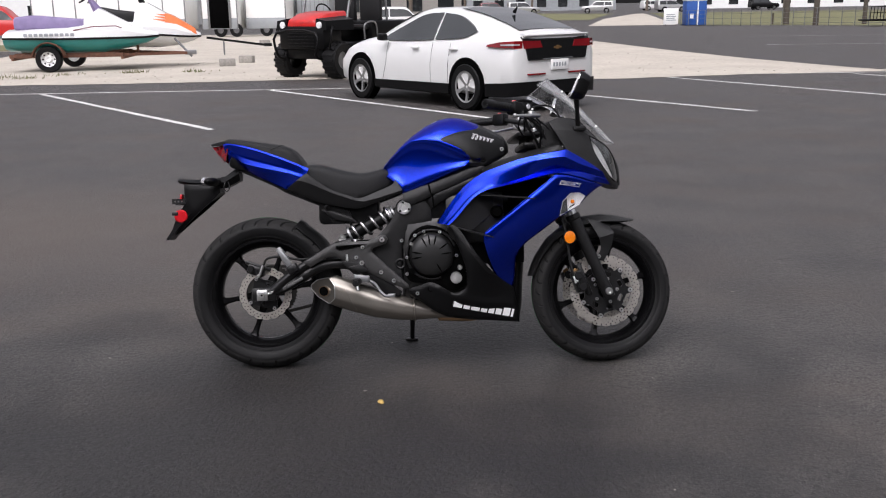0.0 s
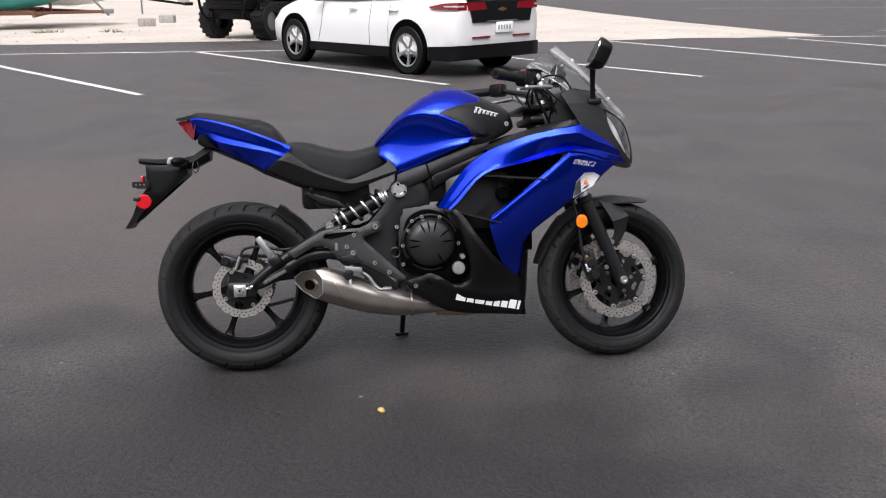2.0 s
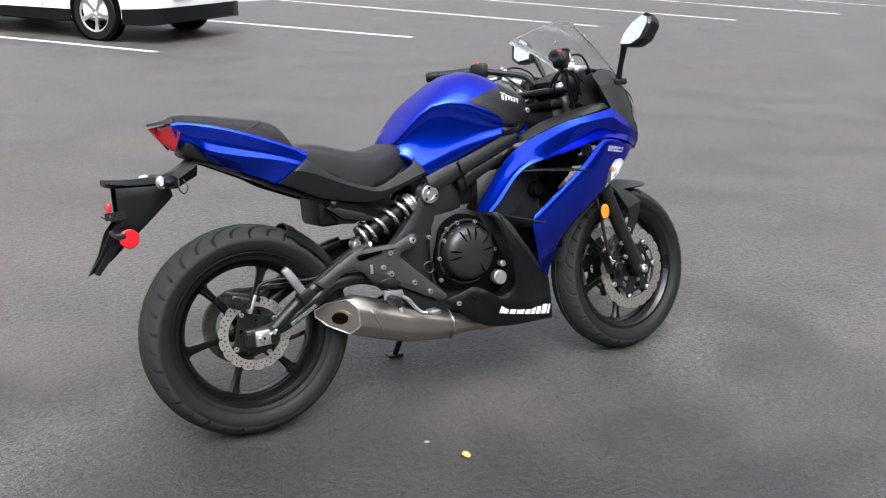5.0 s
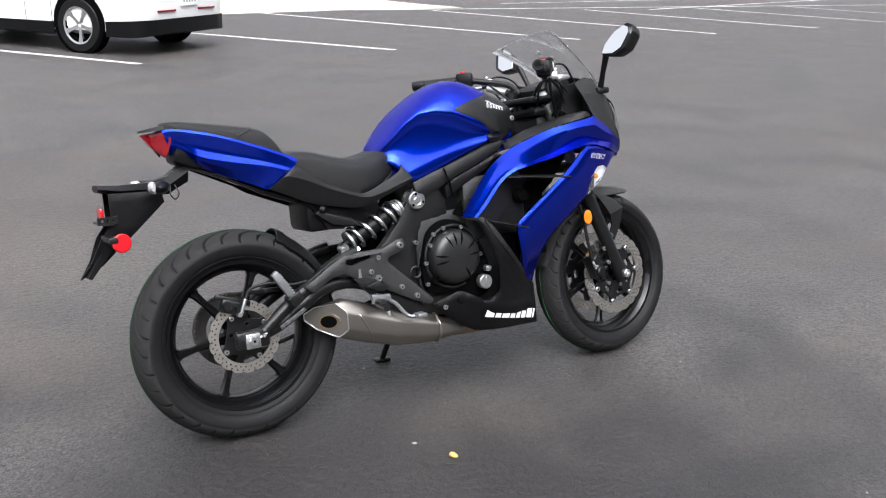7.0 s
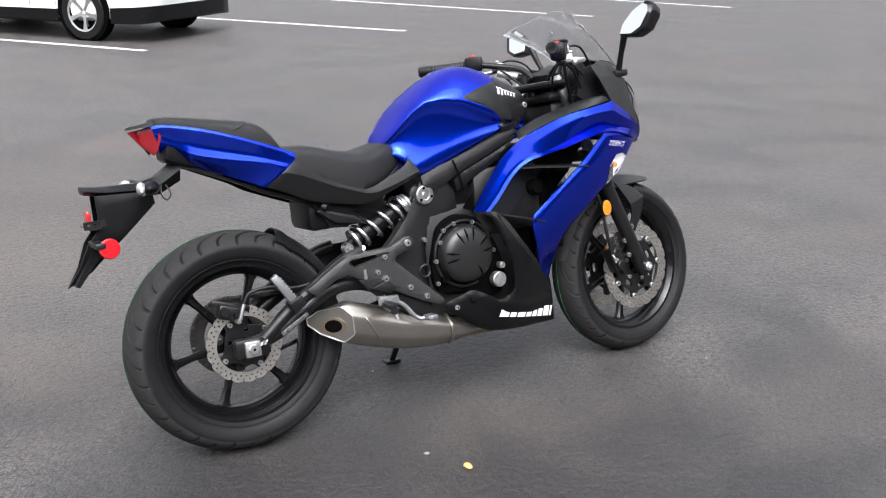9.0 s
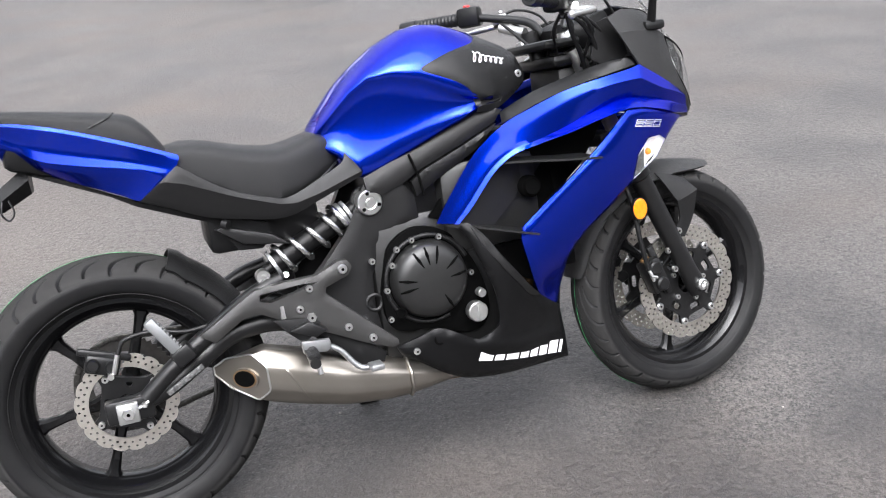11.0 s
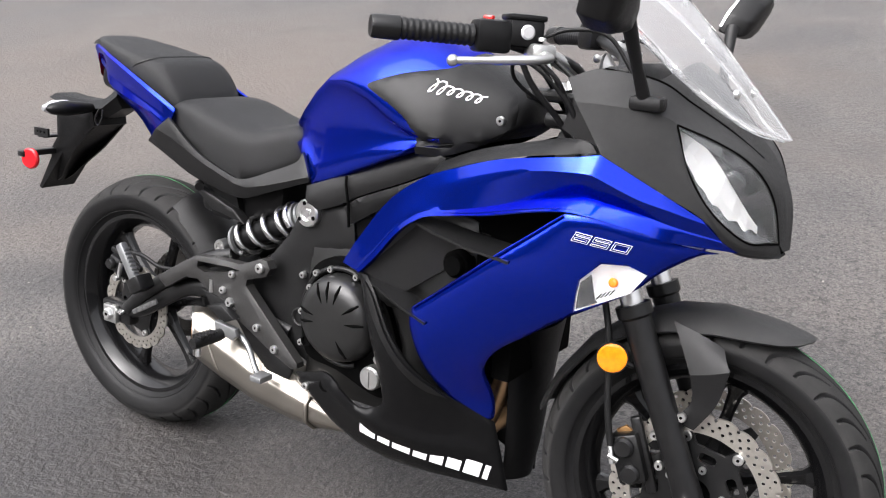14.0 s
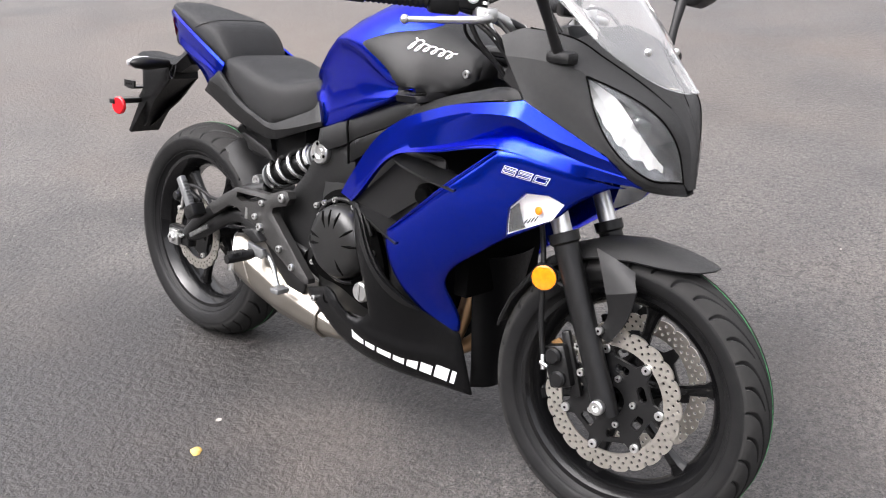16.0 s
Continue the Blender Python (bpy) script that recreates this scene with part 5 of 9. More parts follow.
def wheel(name, cx, cz, r, half, rim, steer, spoke_turn, stripe):
    """A cast six-spoke wheel with its tyre, at the axle (cx, cz)."""
    place = Matrix.Translation((cx, 0, cz))
    bm = carved_tyre(r, half, rim, 17 if half > 0.07 else 18, 0.50 if half > 0.07 else 0.70)
    bm.transform(place)
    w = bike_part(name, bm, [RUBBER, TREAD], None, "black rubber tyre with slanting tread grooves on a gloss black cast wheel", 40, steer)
    if stripe:
        st = lathe([(r + 0.0007, -0.0007 + stripe), (r + 0.0007, 0.0007 + stripe), (r - 0.002, 0.0007 + stripe), (r - 0.002, -0.0007 + stripe)], 96)
        st.transform(place)
        bike_part("tread_stripe", st, GREEN, w, "thin green paint stripe round the tread", 0, steer)
    # moulded rings on the sidewall
    for s in (-1, 1):
        ring = lathe([(rim + 0.012, s * half * 0.815), (rim + 0.0145, s * half * 0.855), (rim + 0.017, s * half * 0.845)], 96)
        ring.transform(place)
        bike_part("sidewall_ring", ring, RUBBER, w, "", 35, steer)
    hw = half * 0.72
    rp = [(rim + 0.004, -hw), (rim + 0.004, -hw + 0.006), (rim - 0.006, -hw + 0.01), (rim - 0.014, -hw + 0.03), (rim - 0.016, 0), (rim - 0.014, hw - 0.03), (rim - 0.006, hw - 0.01), (rim + 0.004, hw - 0.006), (rim + 0.004, hw),
          (rim - 0.006, hw), (rim - 0.018, hw - 0.012), (rim - 0.030, hw - 0.03), (rim - 0.034, 0), (rim - 0.030, -hw + 0.03), (rim - 0.018, -hw + 0.012), (rim - 0.006, -hw)]
    bm = lathe(rp, 96)
    bm.transform(place)
    bike_part("rim", bm, GLOSSB, w, "gloss black cast rim", 30, steer)
    hub = lathe([(0.012, -0.055), (0.040, -0.055), (0.046, -0.03), (0.046, 0.03), (0.040, 0.055), (0.012, 0.055)], 32)
    hub.transform(place)
    bike_part("hub", hub, GLOSSB, w, "", 35, steer)
    for k in range(6):
        a = radians(spoke_turn + 60 * k)
        sp = bmesh.new()
        rows = []
        for q, wd, th in ((0.035, 0.022, 0.020), (0.08, 0.013, 0.013), (0.14, 0.010, 0.011), (rim - 0.045, 0.013, 0.013), (rim - 0.026, 0.024, 0.018)):
            ring = [(q, wd * u, th * v) for u, v in ((-1, -0.5), (-0.55, -1), (0.55, -1), (1, -0.5), (1, 0.5), (0.55, 1), (-0.55, 1), (-1, 0.5))]
            rows.append([(x * math.cos(a) - u * math.sin(a), v, x * math.sin(a) + u * math.cos(a)) for x, u, v in ring])
        loft(rows, sp)
        sp.transform(place)
        bike_part("spoke", sp, GLOSSB, w, "", 40, steer)
    return w


def petal_disc(name, r_out, r_in, petals, rows, cx, cz, y, material, steer, thick=0.0045, parent=None, slots=0):
    """A wavy drilled brake disc standing across y."""
    n = petals * 8
    outer = []
    for k in range(n):
        a = 2 * math.pi * k / n
        ph = (k % 8) / 8
        outer.append(((r_out - 0.0055 * (1 - abs(math.sin(math.pi * ph)) ** 0.55)) * math.cos(a), (r_out - 0.0055 * (1 - abs(math.sin(math.pi * ph)) ** 0.55)) * math.sin(a)))
    holes = [[(r_in * math.cos(2 * math.pi * k / 72), r_in * math.sin(2 * math.pi * k / 72)) for k in range(72)]]
    for rad, count, hr, off in rows:
        for k in range(count):
            a = 2 * math.pi * (k + off) / count
            holes.append([(rad * math.cos(a) + hr * math.cos(2 * math.pi * j / 6), rad * math.sin(a) + hr * math.sin(2 * math.pi * j / 6)) for j in range(6)])
    bm = plate(outer, y - thick / 2, y + thick / 2, None, 0, holes, 0.5)
    bm.transform(Matrix.Translation((cx, 0, cz)))
    return bike_part(name, bm, material, parent, "drilled wavy-edged steel brake disc", 30, steer)


wheel("rear_wheel", RX, RR, REAR_R, 0.082, 0.224, False, 10, 0.004)
wheel("front_wheel", FX, FR, FRONT_R, 0.062, 0.222, True, 18, 0.004)

# brakes
petal_disc("brake_disc", 0.150, 0.112, 22, ((0.142, 44, 0.0036, 0), (0.132, 44, 0.0036, 0.5), (0.122, 44, 0.0036, 0)), FX, FR, -0.068, DISC, True)
petal_disc("brake_disc", 0.150, 0.112, 22, ((0.142, 44, 0.0036, 0), (0.132, 44, 0.0036, 0.5), (0.122, 44, 0.0036, 0)), FX, FR, 0.068, DISC, True)
rd = petal_disc("brake_disc", 0.110, 0.080, 18, ((0.101, 36, 0.0032, 0), (0.091, 36, 0.0032, 0.5)), RX, RR, -0.075, DISC, False)
for side in (-1, 1):
    car = bmesh.new()
    holes = [[(0.030 * math.cos(2 * math.pi * j / 20), 0.030 * math.sin(2 * math.pi * j / 20)) for j in range(20)]]
    for k in range(7):
        a = 2 * math.pi * (k + 0.5) / 7
        holes.append([(rad * math.cos(a + radians(q)), rad * math.sin(a + radians(q))) for q, rad in ((-13, 0.066), (-9, 0.062), (9, 0.062), (13, 0.066), (12, 0.076), (8, 0.080), (-8, 0.080), (-12, 0.076))])
    star = []
    for k in range(7):
        for q, rad in ((-10, 0.092), (-7.5, 0.101), (-5, 0.114), (5, 0.114), (7.5, 0.101), (10, 0.092), (18, 0.089), (25.7, 0.088), (33.4, 0.089)):
            a = 2 * math.pi * k / 7 + radians(q)
            star.append((rad * math.cos(a), rad * math.sin(a)))
    plate(star, side * 0.068 - 0.004, side * 0.068 + 0.004, car, 0, holes, 0.5)
    car.transform(Matrix.Translation((FX, 0, FR)))
    bike_part("disc_carrier", car, FRAMEB, None, "black disc carrier", 30, True)
    for k in range(7):
        a = 2 * math.pi * k / 7
        b = disc_bolt(0.0095, 0.006, 14, None, Matrix.Translation((FX + 0.106 * math.cos(a), side * 0.072, FR + 0.106 * math.sin(a))) @ (Matrix.Rotation(math.pi, 4, 'Z') if side > 0 else Matrix()))
        bike_part("disc_rivet", b, BOLT, None, "bright disc rivet", 30, True)
    for k in range(5):
        a = radians(72 * k + 5)
        b = disc_bolt(0.007, 0.006, 12, None, Matrix.Translation((FX + 0.05 * math.cos(a), side * 0.073, FR + 0.05 * math.sin(a))) @ (Matrix.Rotation(math.pi, 4, 'Z') if side > 0 else Matrix()))
        bike_part("hub_bolt", b, BOLT, None, "", 30, True)
for k in range(4):
    a = radians(90 * k + 30)
    bike_part("disc_bolt", disc_bolt(0.0075, 0.007, 12, None, Matrix.Translation((RX + 0.071 * math.cos(a), -0.078, RR + 0.071 * math.sin(a)))), BOLT, rd, "bright disc bolt", 30)
star = []
holes = [[(0.020 * math.cos(2 * math.pi * j / 16), 0.020 * math.sin(2 * math.pi * j / 16)) for j in range(16)]]
for k in range(4):
    for q, rad in ((-14, 0.066), (-9, 0.080), (9, 0.080), (14, 0.066), (28, 0.058), (45, 0.056), (62, 0.058)):
        a = radians(90 * k + 30 + q)
        star.append((rad * math.cos(a), rad * math.sin(a)))
    a = radians(90 * k + 75)
    holes.append([(0.042 * math.cos(a) + 0.007 * math.cos(2 * math.pi * j / 10), 0.042 * math.sin(a) + 0.007 * math.sin(2 * math.pi * j / 10)) for j in range(10)])
carr = plate(star, -0.077, -0.068, None, 0, holes, 0.5)
carr.transform(Matrix.Translation((RX, 0, RR)))
bike_part("disc_carrier", carr, FRAMEB, None, "black disc carrier", 30)


def caliper(name, x, z, y, turn, s, steer):
    """A two-pot sliding brake caliper."""
    bm = bmesh.new()
    box(-0.045 * s, 0.045 * s, -0.03, 0.012, -0.026 * s, 0.026 * s, 0.008, bm)
    for dx in (-0.024, 0.024):
        c = lathe([(0, -0.042), (0.014 * s, -0.042), (0.018 * s, -0.037), (0.018 * s, -0.02), (0, -0.02)], 20, 'Y', None, False)
        c.transform(Matrix.Translation((dx * s, 0, 0)))
        merge(bm, c)
    box(-0.07 * s, 0.07 * s, -0.012, 0.002, 0.014 * s, 0.034 * s, 0.005, bm)
    bm.transform(Matrix.Translation((x, y, z)) @ Matrix.Rotation(radians(turn), 4, 'Y'))
    return bike_part(name, bm, FRAMEB, None, "black brake caliper", 35, steer)


for side in (-1, 1):
    cal = caliper("brake_caliper", 0.597, 0.330, side * 0.075 if side < 0 else 0.105, 70, 1.0, True)
    for dx, dz in ((0.026, 0.052), (0.040, 0.0)):
        b = disc_bolt(0.0085, 0.008, 12, None, Matrix.Translation((0.612 + dx, side * 0.10, 0.335 + dz)) @ (Matrix.Rotation(math.pi, 4, 'Z') if side > 0 else Matrix()))
        bike_part("caliper_bolt", b, BOLT, cal, "bright bolt", 30, True)
for side in (-1, 1):
    bm = plate([(0.566, 0.372), (0.582, 0.384), (0.596, 0.376), (0.590, 0.360), (0.572, 0.358)], side * 0.078 - 0.004, side * 0.078 + 0.004, None, 0.002)
    bike_part("pad_retainer", bm, GOLD, None, "gold-tinted brake pad retainer", 30, True)
# banjo union and hose on the right caliper
bm = tube([(0.566, -0.112, 0.352), (0.570, -0.116, 0.338), (0.574, -0.118, 0.322)], 0.0045, 10)
tube([(0.566, -0.118, 0.336), (0.584, -0.118, 0.330)], 0.0045, 10, bm)
bike_part("hose_union", bm, CHROME, None, "bright brake hose union", 40, True)
bm = tube(catmull([(0.566, -0.112, 0.352), (0.553, -0.112, 0.42), (0.545, -0.110, 0.50), (0.535, -0.105, 0.56), (0.51, -0.09, 0.64)], 6), 0.006, 10)
bike_part("brake_hose", bm, BLACKM, None, "", 60, True)
# rear caliper, its union and hose
caliper("brake_caliper", -0.735, 0.418, -0.075, 20, 0.8, False)
bm = tube([(-0.715, -0.118, 0.400), (-0.706, -0.12, 0.425), (-0.700, -0.12, 0.440)], 0.0055, 10)
tube([(-0.722, -0.10, 0.396), (-0.722, -0.125, 0.396)], 0.007, 10, bm)
bike_part("hose_union", bm, CHROME, None, "bright brake hose union", 40)
bm = tube(catmull([(-0.700, -0.12, 0.440), (-0.68, -0.12, 0.468), (-0.62, -0.125, 0.474), (-0.55, -0.13, 0.46), (-0.46, -0.13, 0.47)], 6), 0.005, 8)
bike_part("brake_hose", bm, BLACKM, None, "", 60)
# chain and sprocket on the far side
bm = bmesh.new()
teeth = []
for k in range(46 * 2):
    teeth.append(((0.112 if k % 2 else 0.105) * math.cos(2 * math.pi * k / 92), (0.112 if k % 2 else 0.105) * math.sin(2 * math.pi * k / 92)))
plate(teeth, 0.078, 0.084, bm, 0, [[(0.075 * math.cos(2 * math.pi * j / 30), 0.075 * math.sin(2 * math.pi * j / 30)) for j in range(30)]])
bm.transform(Matrix.Translation((RX, 0, RR)))
bike_part("sprocket", bm, CHAINM, None, "grey steel chain sprocket", 30)
bm = bmesh.new()
loop = arc(RX, RR, 0.11, 75, 285, 26) + [(-0.18 + (RX + 0.18) * (1 - k / 16), 0.36 - 0.03 + (RR - 0.106 - 0.33) * (1 - k / 16)) for k in range(17)] + arc(-0.18, 0.365, 0.035, -80, 80, 5) + [(-0.18 + (RX + 0.03 + 0.18) * k / 16, 0.40 + (RR + 0.106 - 0.40) * k / 16) for k in range(17)]
for k, (x, z) in enumerate(loop):
    x2, z2 = loop[(k + 1) % len(loop)]
    ln = math.hypot(x2 - x, z2 - z)
    if ln < 0.004:
        continue
    c = box(-ln * 0.1, ln * 1.1, 0.074 + 0.002 * (k % 2), 0.088 - 0.002 * (k % 2), -0.007, 0.007, 0.002)
    c.transform(Matrix.Translation((x, 0, z)) @ Matrix.Rotation(-math.atan2(z2 - z, x2 - x), 4, 'Y'))
    merge(bm, c)
bike_part("chain", bm, CHAINM, None, "grey drive chain", 30)

# swingarm: a curved tube arm and a braced upper arm on each side
for side in (-1, 1):
    s = side
    y = 0.128
    line = catmull([(RX - 0.005, s * 0.128, 0.322), (-0.62, s * 0.132, 0.345), (-0.528, s * 0.130, 0.396), (-0.466, s * 0.124, 0.428), (-0.402, s * 0.120, 0.438), (-0.347, s * 0.116, 0.432), (-0.27, s * 0.11, 0.405), (-0.16, s * 0.11, 0.385)], 6)
    bm = tube(line, 0.021, 14)
    for q in bm.verts:
        q.co.y += (s * 0.125 - q.co.y) * 0.25
    box(RX - 0.045, RX + 0.055, s * 0.128 - 0.016, s * 0.128 + 0.016, 0.294, 0.347, 0.008, bm)
    arm = bike_part("swingarm", bm, FRAMEB, None, "black tubular steel swingarm", 40)
    bm = tube(catmull([(-0.66, s * 0.132, 0.335), (-0.60, s * 0.136, 0.385), (-0.53, s * 0.134, 0.432), (-0.45, s * 0.126, 0.480), (-0.39, s * 0.12, 0.510), (-0.335, s * 0.11, 0.525)], 6), [0.019] * 31, 14)
    bike_part("swingarm_brace", bm, FRAMEB, arm, "", 40)
# bright wear plate on the arm, axle block and nut
bm = box(-0.046, 0.046, -0.0035, 0.003, -0.006, 0.006, 0.001)
bm.transform(Matrix.Translation((-0.575, -0.157, 0.364)) @ Matrix.Rotation(radians(-28), 4, 'Y'))
bike_part("label_strip", bm, LABELM, None, "worn silver label on the swingarm", 30)
bm = box(RX - 0.022, RX + 0.022, -0.158, -0.144, 0.297, 0.341, 0.003)
blk = bike_part("axle_block", bm, ALU, None, "cast aluminium chain adjuster block", 30)
bike_part("axle_nut", disc_bolt(0.014, 0.012, 6, None, Matrix.Translation((RX, -0.156, RR))), BOLT, blk, "bright axle nut", 20)
bm = tube([(RX + 0.022, -0.148, 0.324), (RX + 0.045, -0.148, 0.334)], 0.004, 8)
disc_bolt(0.007, 0.006, 6, bm, Matrix.Translation((RX + 0.035, -0.150, 0.329)))
bike_part("adjuster_bolt", bm, CHROME, blk, "", 30)

# pressed bracket plate that joins the pivot to the swingarm, with its bolts
outl = [(-0.53, 0.450), (-0.496, 0.468), (-0.448, 0.497), (-0.401, 0.522), (-0.339, 0.527), (-0.264, 0.528), (-0.211, 0.550), (-0.192, 0.549), (-0.183, 0.533), (-0.194, 0.515), (-0.247, 0.498), (-0.250, 0.484), (-0.179, 0.416), (-0.104, 0.345), (-0.103, 0.334), (-0.119, 0.329), (-0.176, 0.353), (-0.236, 0.385), (-0.295, 0.414), (-0.353, 0.445), (-0.397, 0.470), (-0.434, 0.467), (-0.50, 0.428)]
pocket = [(-0.392, 0.512), (-0.300, 0.517), (-0.262, 0.515), (-0.318, 0.500), (-0.372, 0.490), (-0.394, 0.498)]
bm = shell(outl, lambda x, z: 0.166 + 0.01 * max(-0.25, min(0.0, x + 0.30)), 0.022, 0.012, -1, [pocket], 0.004, 0.006)
brk = bike_part("bracket_plate", bm, CASTB, None, "black cast frame bracket plate with silver bolts", 30)
bm = shell(outl, lambda x, z: 0.155, 0.03, 0.02, 1, (), 0.010, 0.012)
bike_part("bracket_plate", bm, FRAMEB, None, "", 50)
for x, z, r in ((-0.206, 0.532, 0.0135), (-0.285, 0.504, 0.0105), (-0.312, 0.463, 0.0105), (-0.213, 0.400, 0.0110), (-0.162, 0.364, 0.0115)):
    bike_part("bolt", disc_bolt(r * 0.80, 0.009, 14, None, Matrix.Translation((x, -0.164, z))), BOLT, brk, "bright bolt", 30)
# rider peg, its hanger and the brake pedal
bm = plate([(-0.345, 0.425), (-0.30, 0.428), (-0.268, 0.400), (-0.20, 0.372), (-0.13, 0.318), (-0.14, 0.296), (-0.20, 0.300), (-0.25, 0.345), (-0.29, 0.392)], -0.148, -0.138, None, 0.003)
bike_part("peg_hanger", bm, FRAMEB, None, "", 40)
bm = tube([(-0.300, -0.160, 0.372), (-0.306, -0.19, 0.366), (-0.312, -0.255, 0.362)], [0.010, 0.014, 0.012], 12)
bike_part("foot_peg", bm, BLACKM, None, "black rubber rider foot peg", 40)
for k in range(6):
    bike_part("peg_rib", box(-0.323, -0.297, -0.20 - k * 0.009, -0.1955 - k * 0.009, 0.370, 0.3795, 0.001), BLACKM, None, "", 30)
bm = tube([(-0.305, -0.245, 0.352), (-0.303, -0.248, 0.335)], 0.006, 10)
bike_part("pivot_bolt", disc_bolt(0.011, 0.010, 6, None, Matrix.Translation((-0.290, -0.165, 0.440))), BOLT, None, "bright bolt", 30)
bike_part("peg_feeler", bm, CHROME, None, "bright peg feeler bolt", 30)
bm = tube(catmull([(-0.272, -0.160, 0.372), (-0.24, -0.165, 0.352), (-0.215, -0.172, 0.318), (-0.196, -0.180, 0.304), (-0.170, -0.19, 0.308)], 5), 0.0065, 10)
box(-0.188, -0.156, -0.215, -0.175, 0.300, 0.314, 0.004, bm)
bike_part("brake_pedal", bm, GALV, None, "silver rear brake pedal", 40)
bm = plate([(-0.345, 0.424), (-0.30, 0.436), (-0.262, 0.410), (-0.29, 0.398)], -0.186, -0.160, None, 0.003)
bike_part("heel_guard", bm, BLACKM, None, "", 40)
# passenger peg folded up, with its bracket
bm = box(-0.016, 0.016, -0.012, 0.012, -0.062, 0.05, 0.006)
for k in range(8):
    box(0.012, 0.020, -0.010, 0.010, -0.05 + k * 0.011, -0.045 + k * 0.011, 0.001, bm)
bm.transform(Matrix.Translation((-0.604, -0.180, 0.474)) @ Matrix.Rotation(radians(-32), 4, 'Y') @ Matrix.Diagonal((0.72, 0.8, 0.88, 1)))
pp = bike_part("passenger_peg", bm, GALV, None, "folded silver passenger foot peg with rubber ribs", 35)
bm = box(-0.022, 0.022, -0.03, 0.014, -0.018, 0.018, 0.006)
bm.transform(Matrix.Translation((-0.570, -0.165, 0.425)) @ Matrix.Rotation(radians(-30), 4, 'Y'))
bike_part("peg_bracket", bm, FRAMEB, pp, "", 35)

# shock absorber with its coil spring
A, B = Vector((-0.372, -0.085, 0.540)), Vector((-0.113, -0.085, 0.660))
d = (B - A).normalized()
bm = tube([A, A + d * 0.03, A + d * 0.036, A + d * 0.225, A + d * 0.232, B], [0.013, 0.013, 0.0275, 0.0265, 0.019, 0.019], 20)
sh = bike_part("shock_absorber", bm, BLACKP, None, "exposed rear shock with a silver coil spring", 40)
coil = []
up = Vector((0, -1, 0))
sd = d.cross(up)
pitch = (0, 0.13, 0.38, 0.63, 0.87, 1.0)  # closed end coils, open ones between
turns, n0 = 4.9, 180
for k in range(n0 + 1):
    t = k / n0
    a = 2 * math.pi * turns * t + 1.0
    g = t * 5 if t < 1 else 4.999
    k0 = int(g)
    g = pitch[k0] + (pitch[k0 + 1] - pitch[k0]) * (g - k0)
    coil.append(A + d * (0.043 + 0.174 * g) + (up * math.cos(a) + sd * math.sin(a)) * 0.0345)
bike_part("coil_spring", tube(coil, 0.0068, 10), SPRING, sh, "silver coil spring", 60)
bm = bmesh.new()
for o, rr in ((0.036, 0.036), (0.224, 0.034), (0.236, 0.031)):
    bike_part("spring_collar", tube([A + d * (o - 0.004), A + d * (o + 0.004)], rr, 24), GALV, sh, "silver spring preload collar", 30)
bm.free()
for c, r, h, lab in ((A, 0.016, 0.020, "bright lower shock bolt"), (B, 0.029, 0.034, "large bright upper shock mount boss")):
    bm = lathe([(0, 0), (r, 0), (r, -h), (r * 0.9, -h - 0.004), (r * 0.55, -h - 0.004), (r * 0.5, -h + 0.001), (r * 0.3, -h + 0.001), (r * 0.28, -h - 0.003), (0, -h - 0.003)], 28, 'Y', None, False)
    bm.transform(Matrix.Translation(c + Vector((0, -0.012, 0))))
    bike_part("shock_bolt", bm, CHROME, sh, lab, 30)
# dark discs laid on the boss stand for the shade in its holes
for k in range(3):
    a = radians(100 + 120 * k)
    bike_part("boss_hole_shade", disc_bolt(0.0045, 0.002, 8, None, Matrix.Translation((B.x + 0.021 * math.cos(a), -0.1345, B.z + 0.021 * math.sin(a)))), DARK, sh, "", 0)
bm = lathe([(0, 0), (0.036, 0), (0.036, -0.012), (0, -0.012)], 28, 'Y', None, False)
bm.transform(Matrix.Translation((B.x, -0.088, B.z)))
bike_part("shock_mount", bm, BLACKM, None, "", 30)

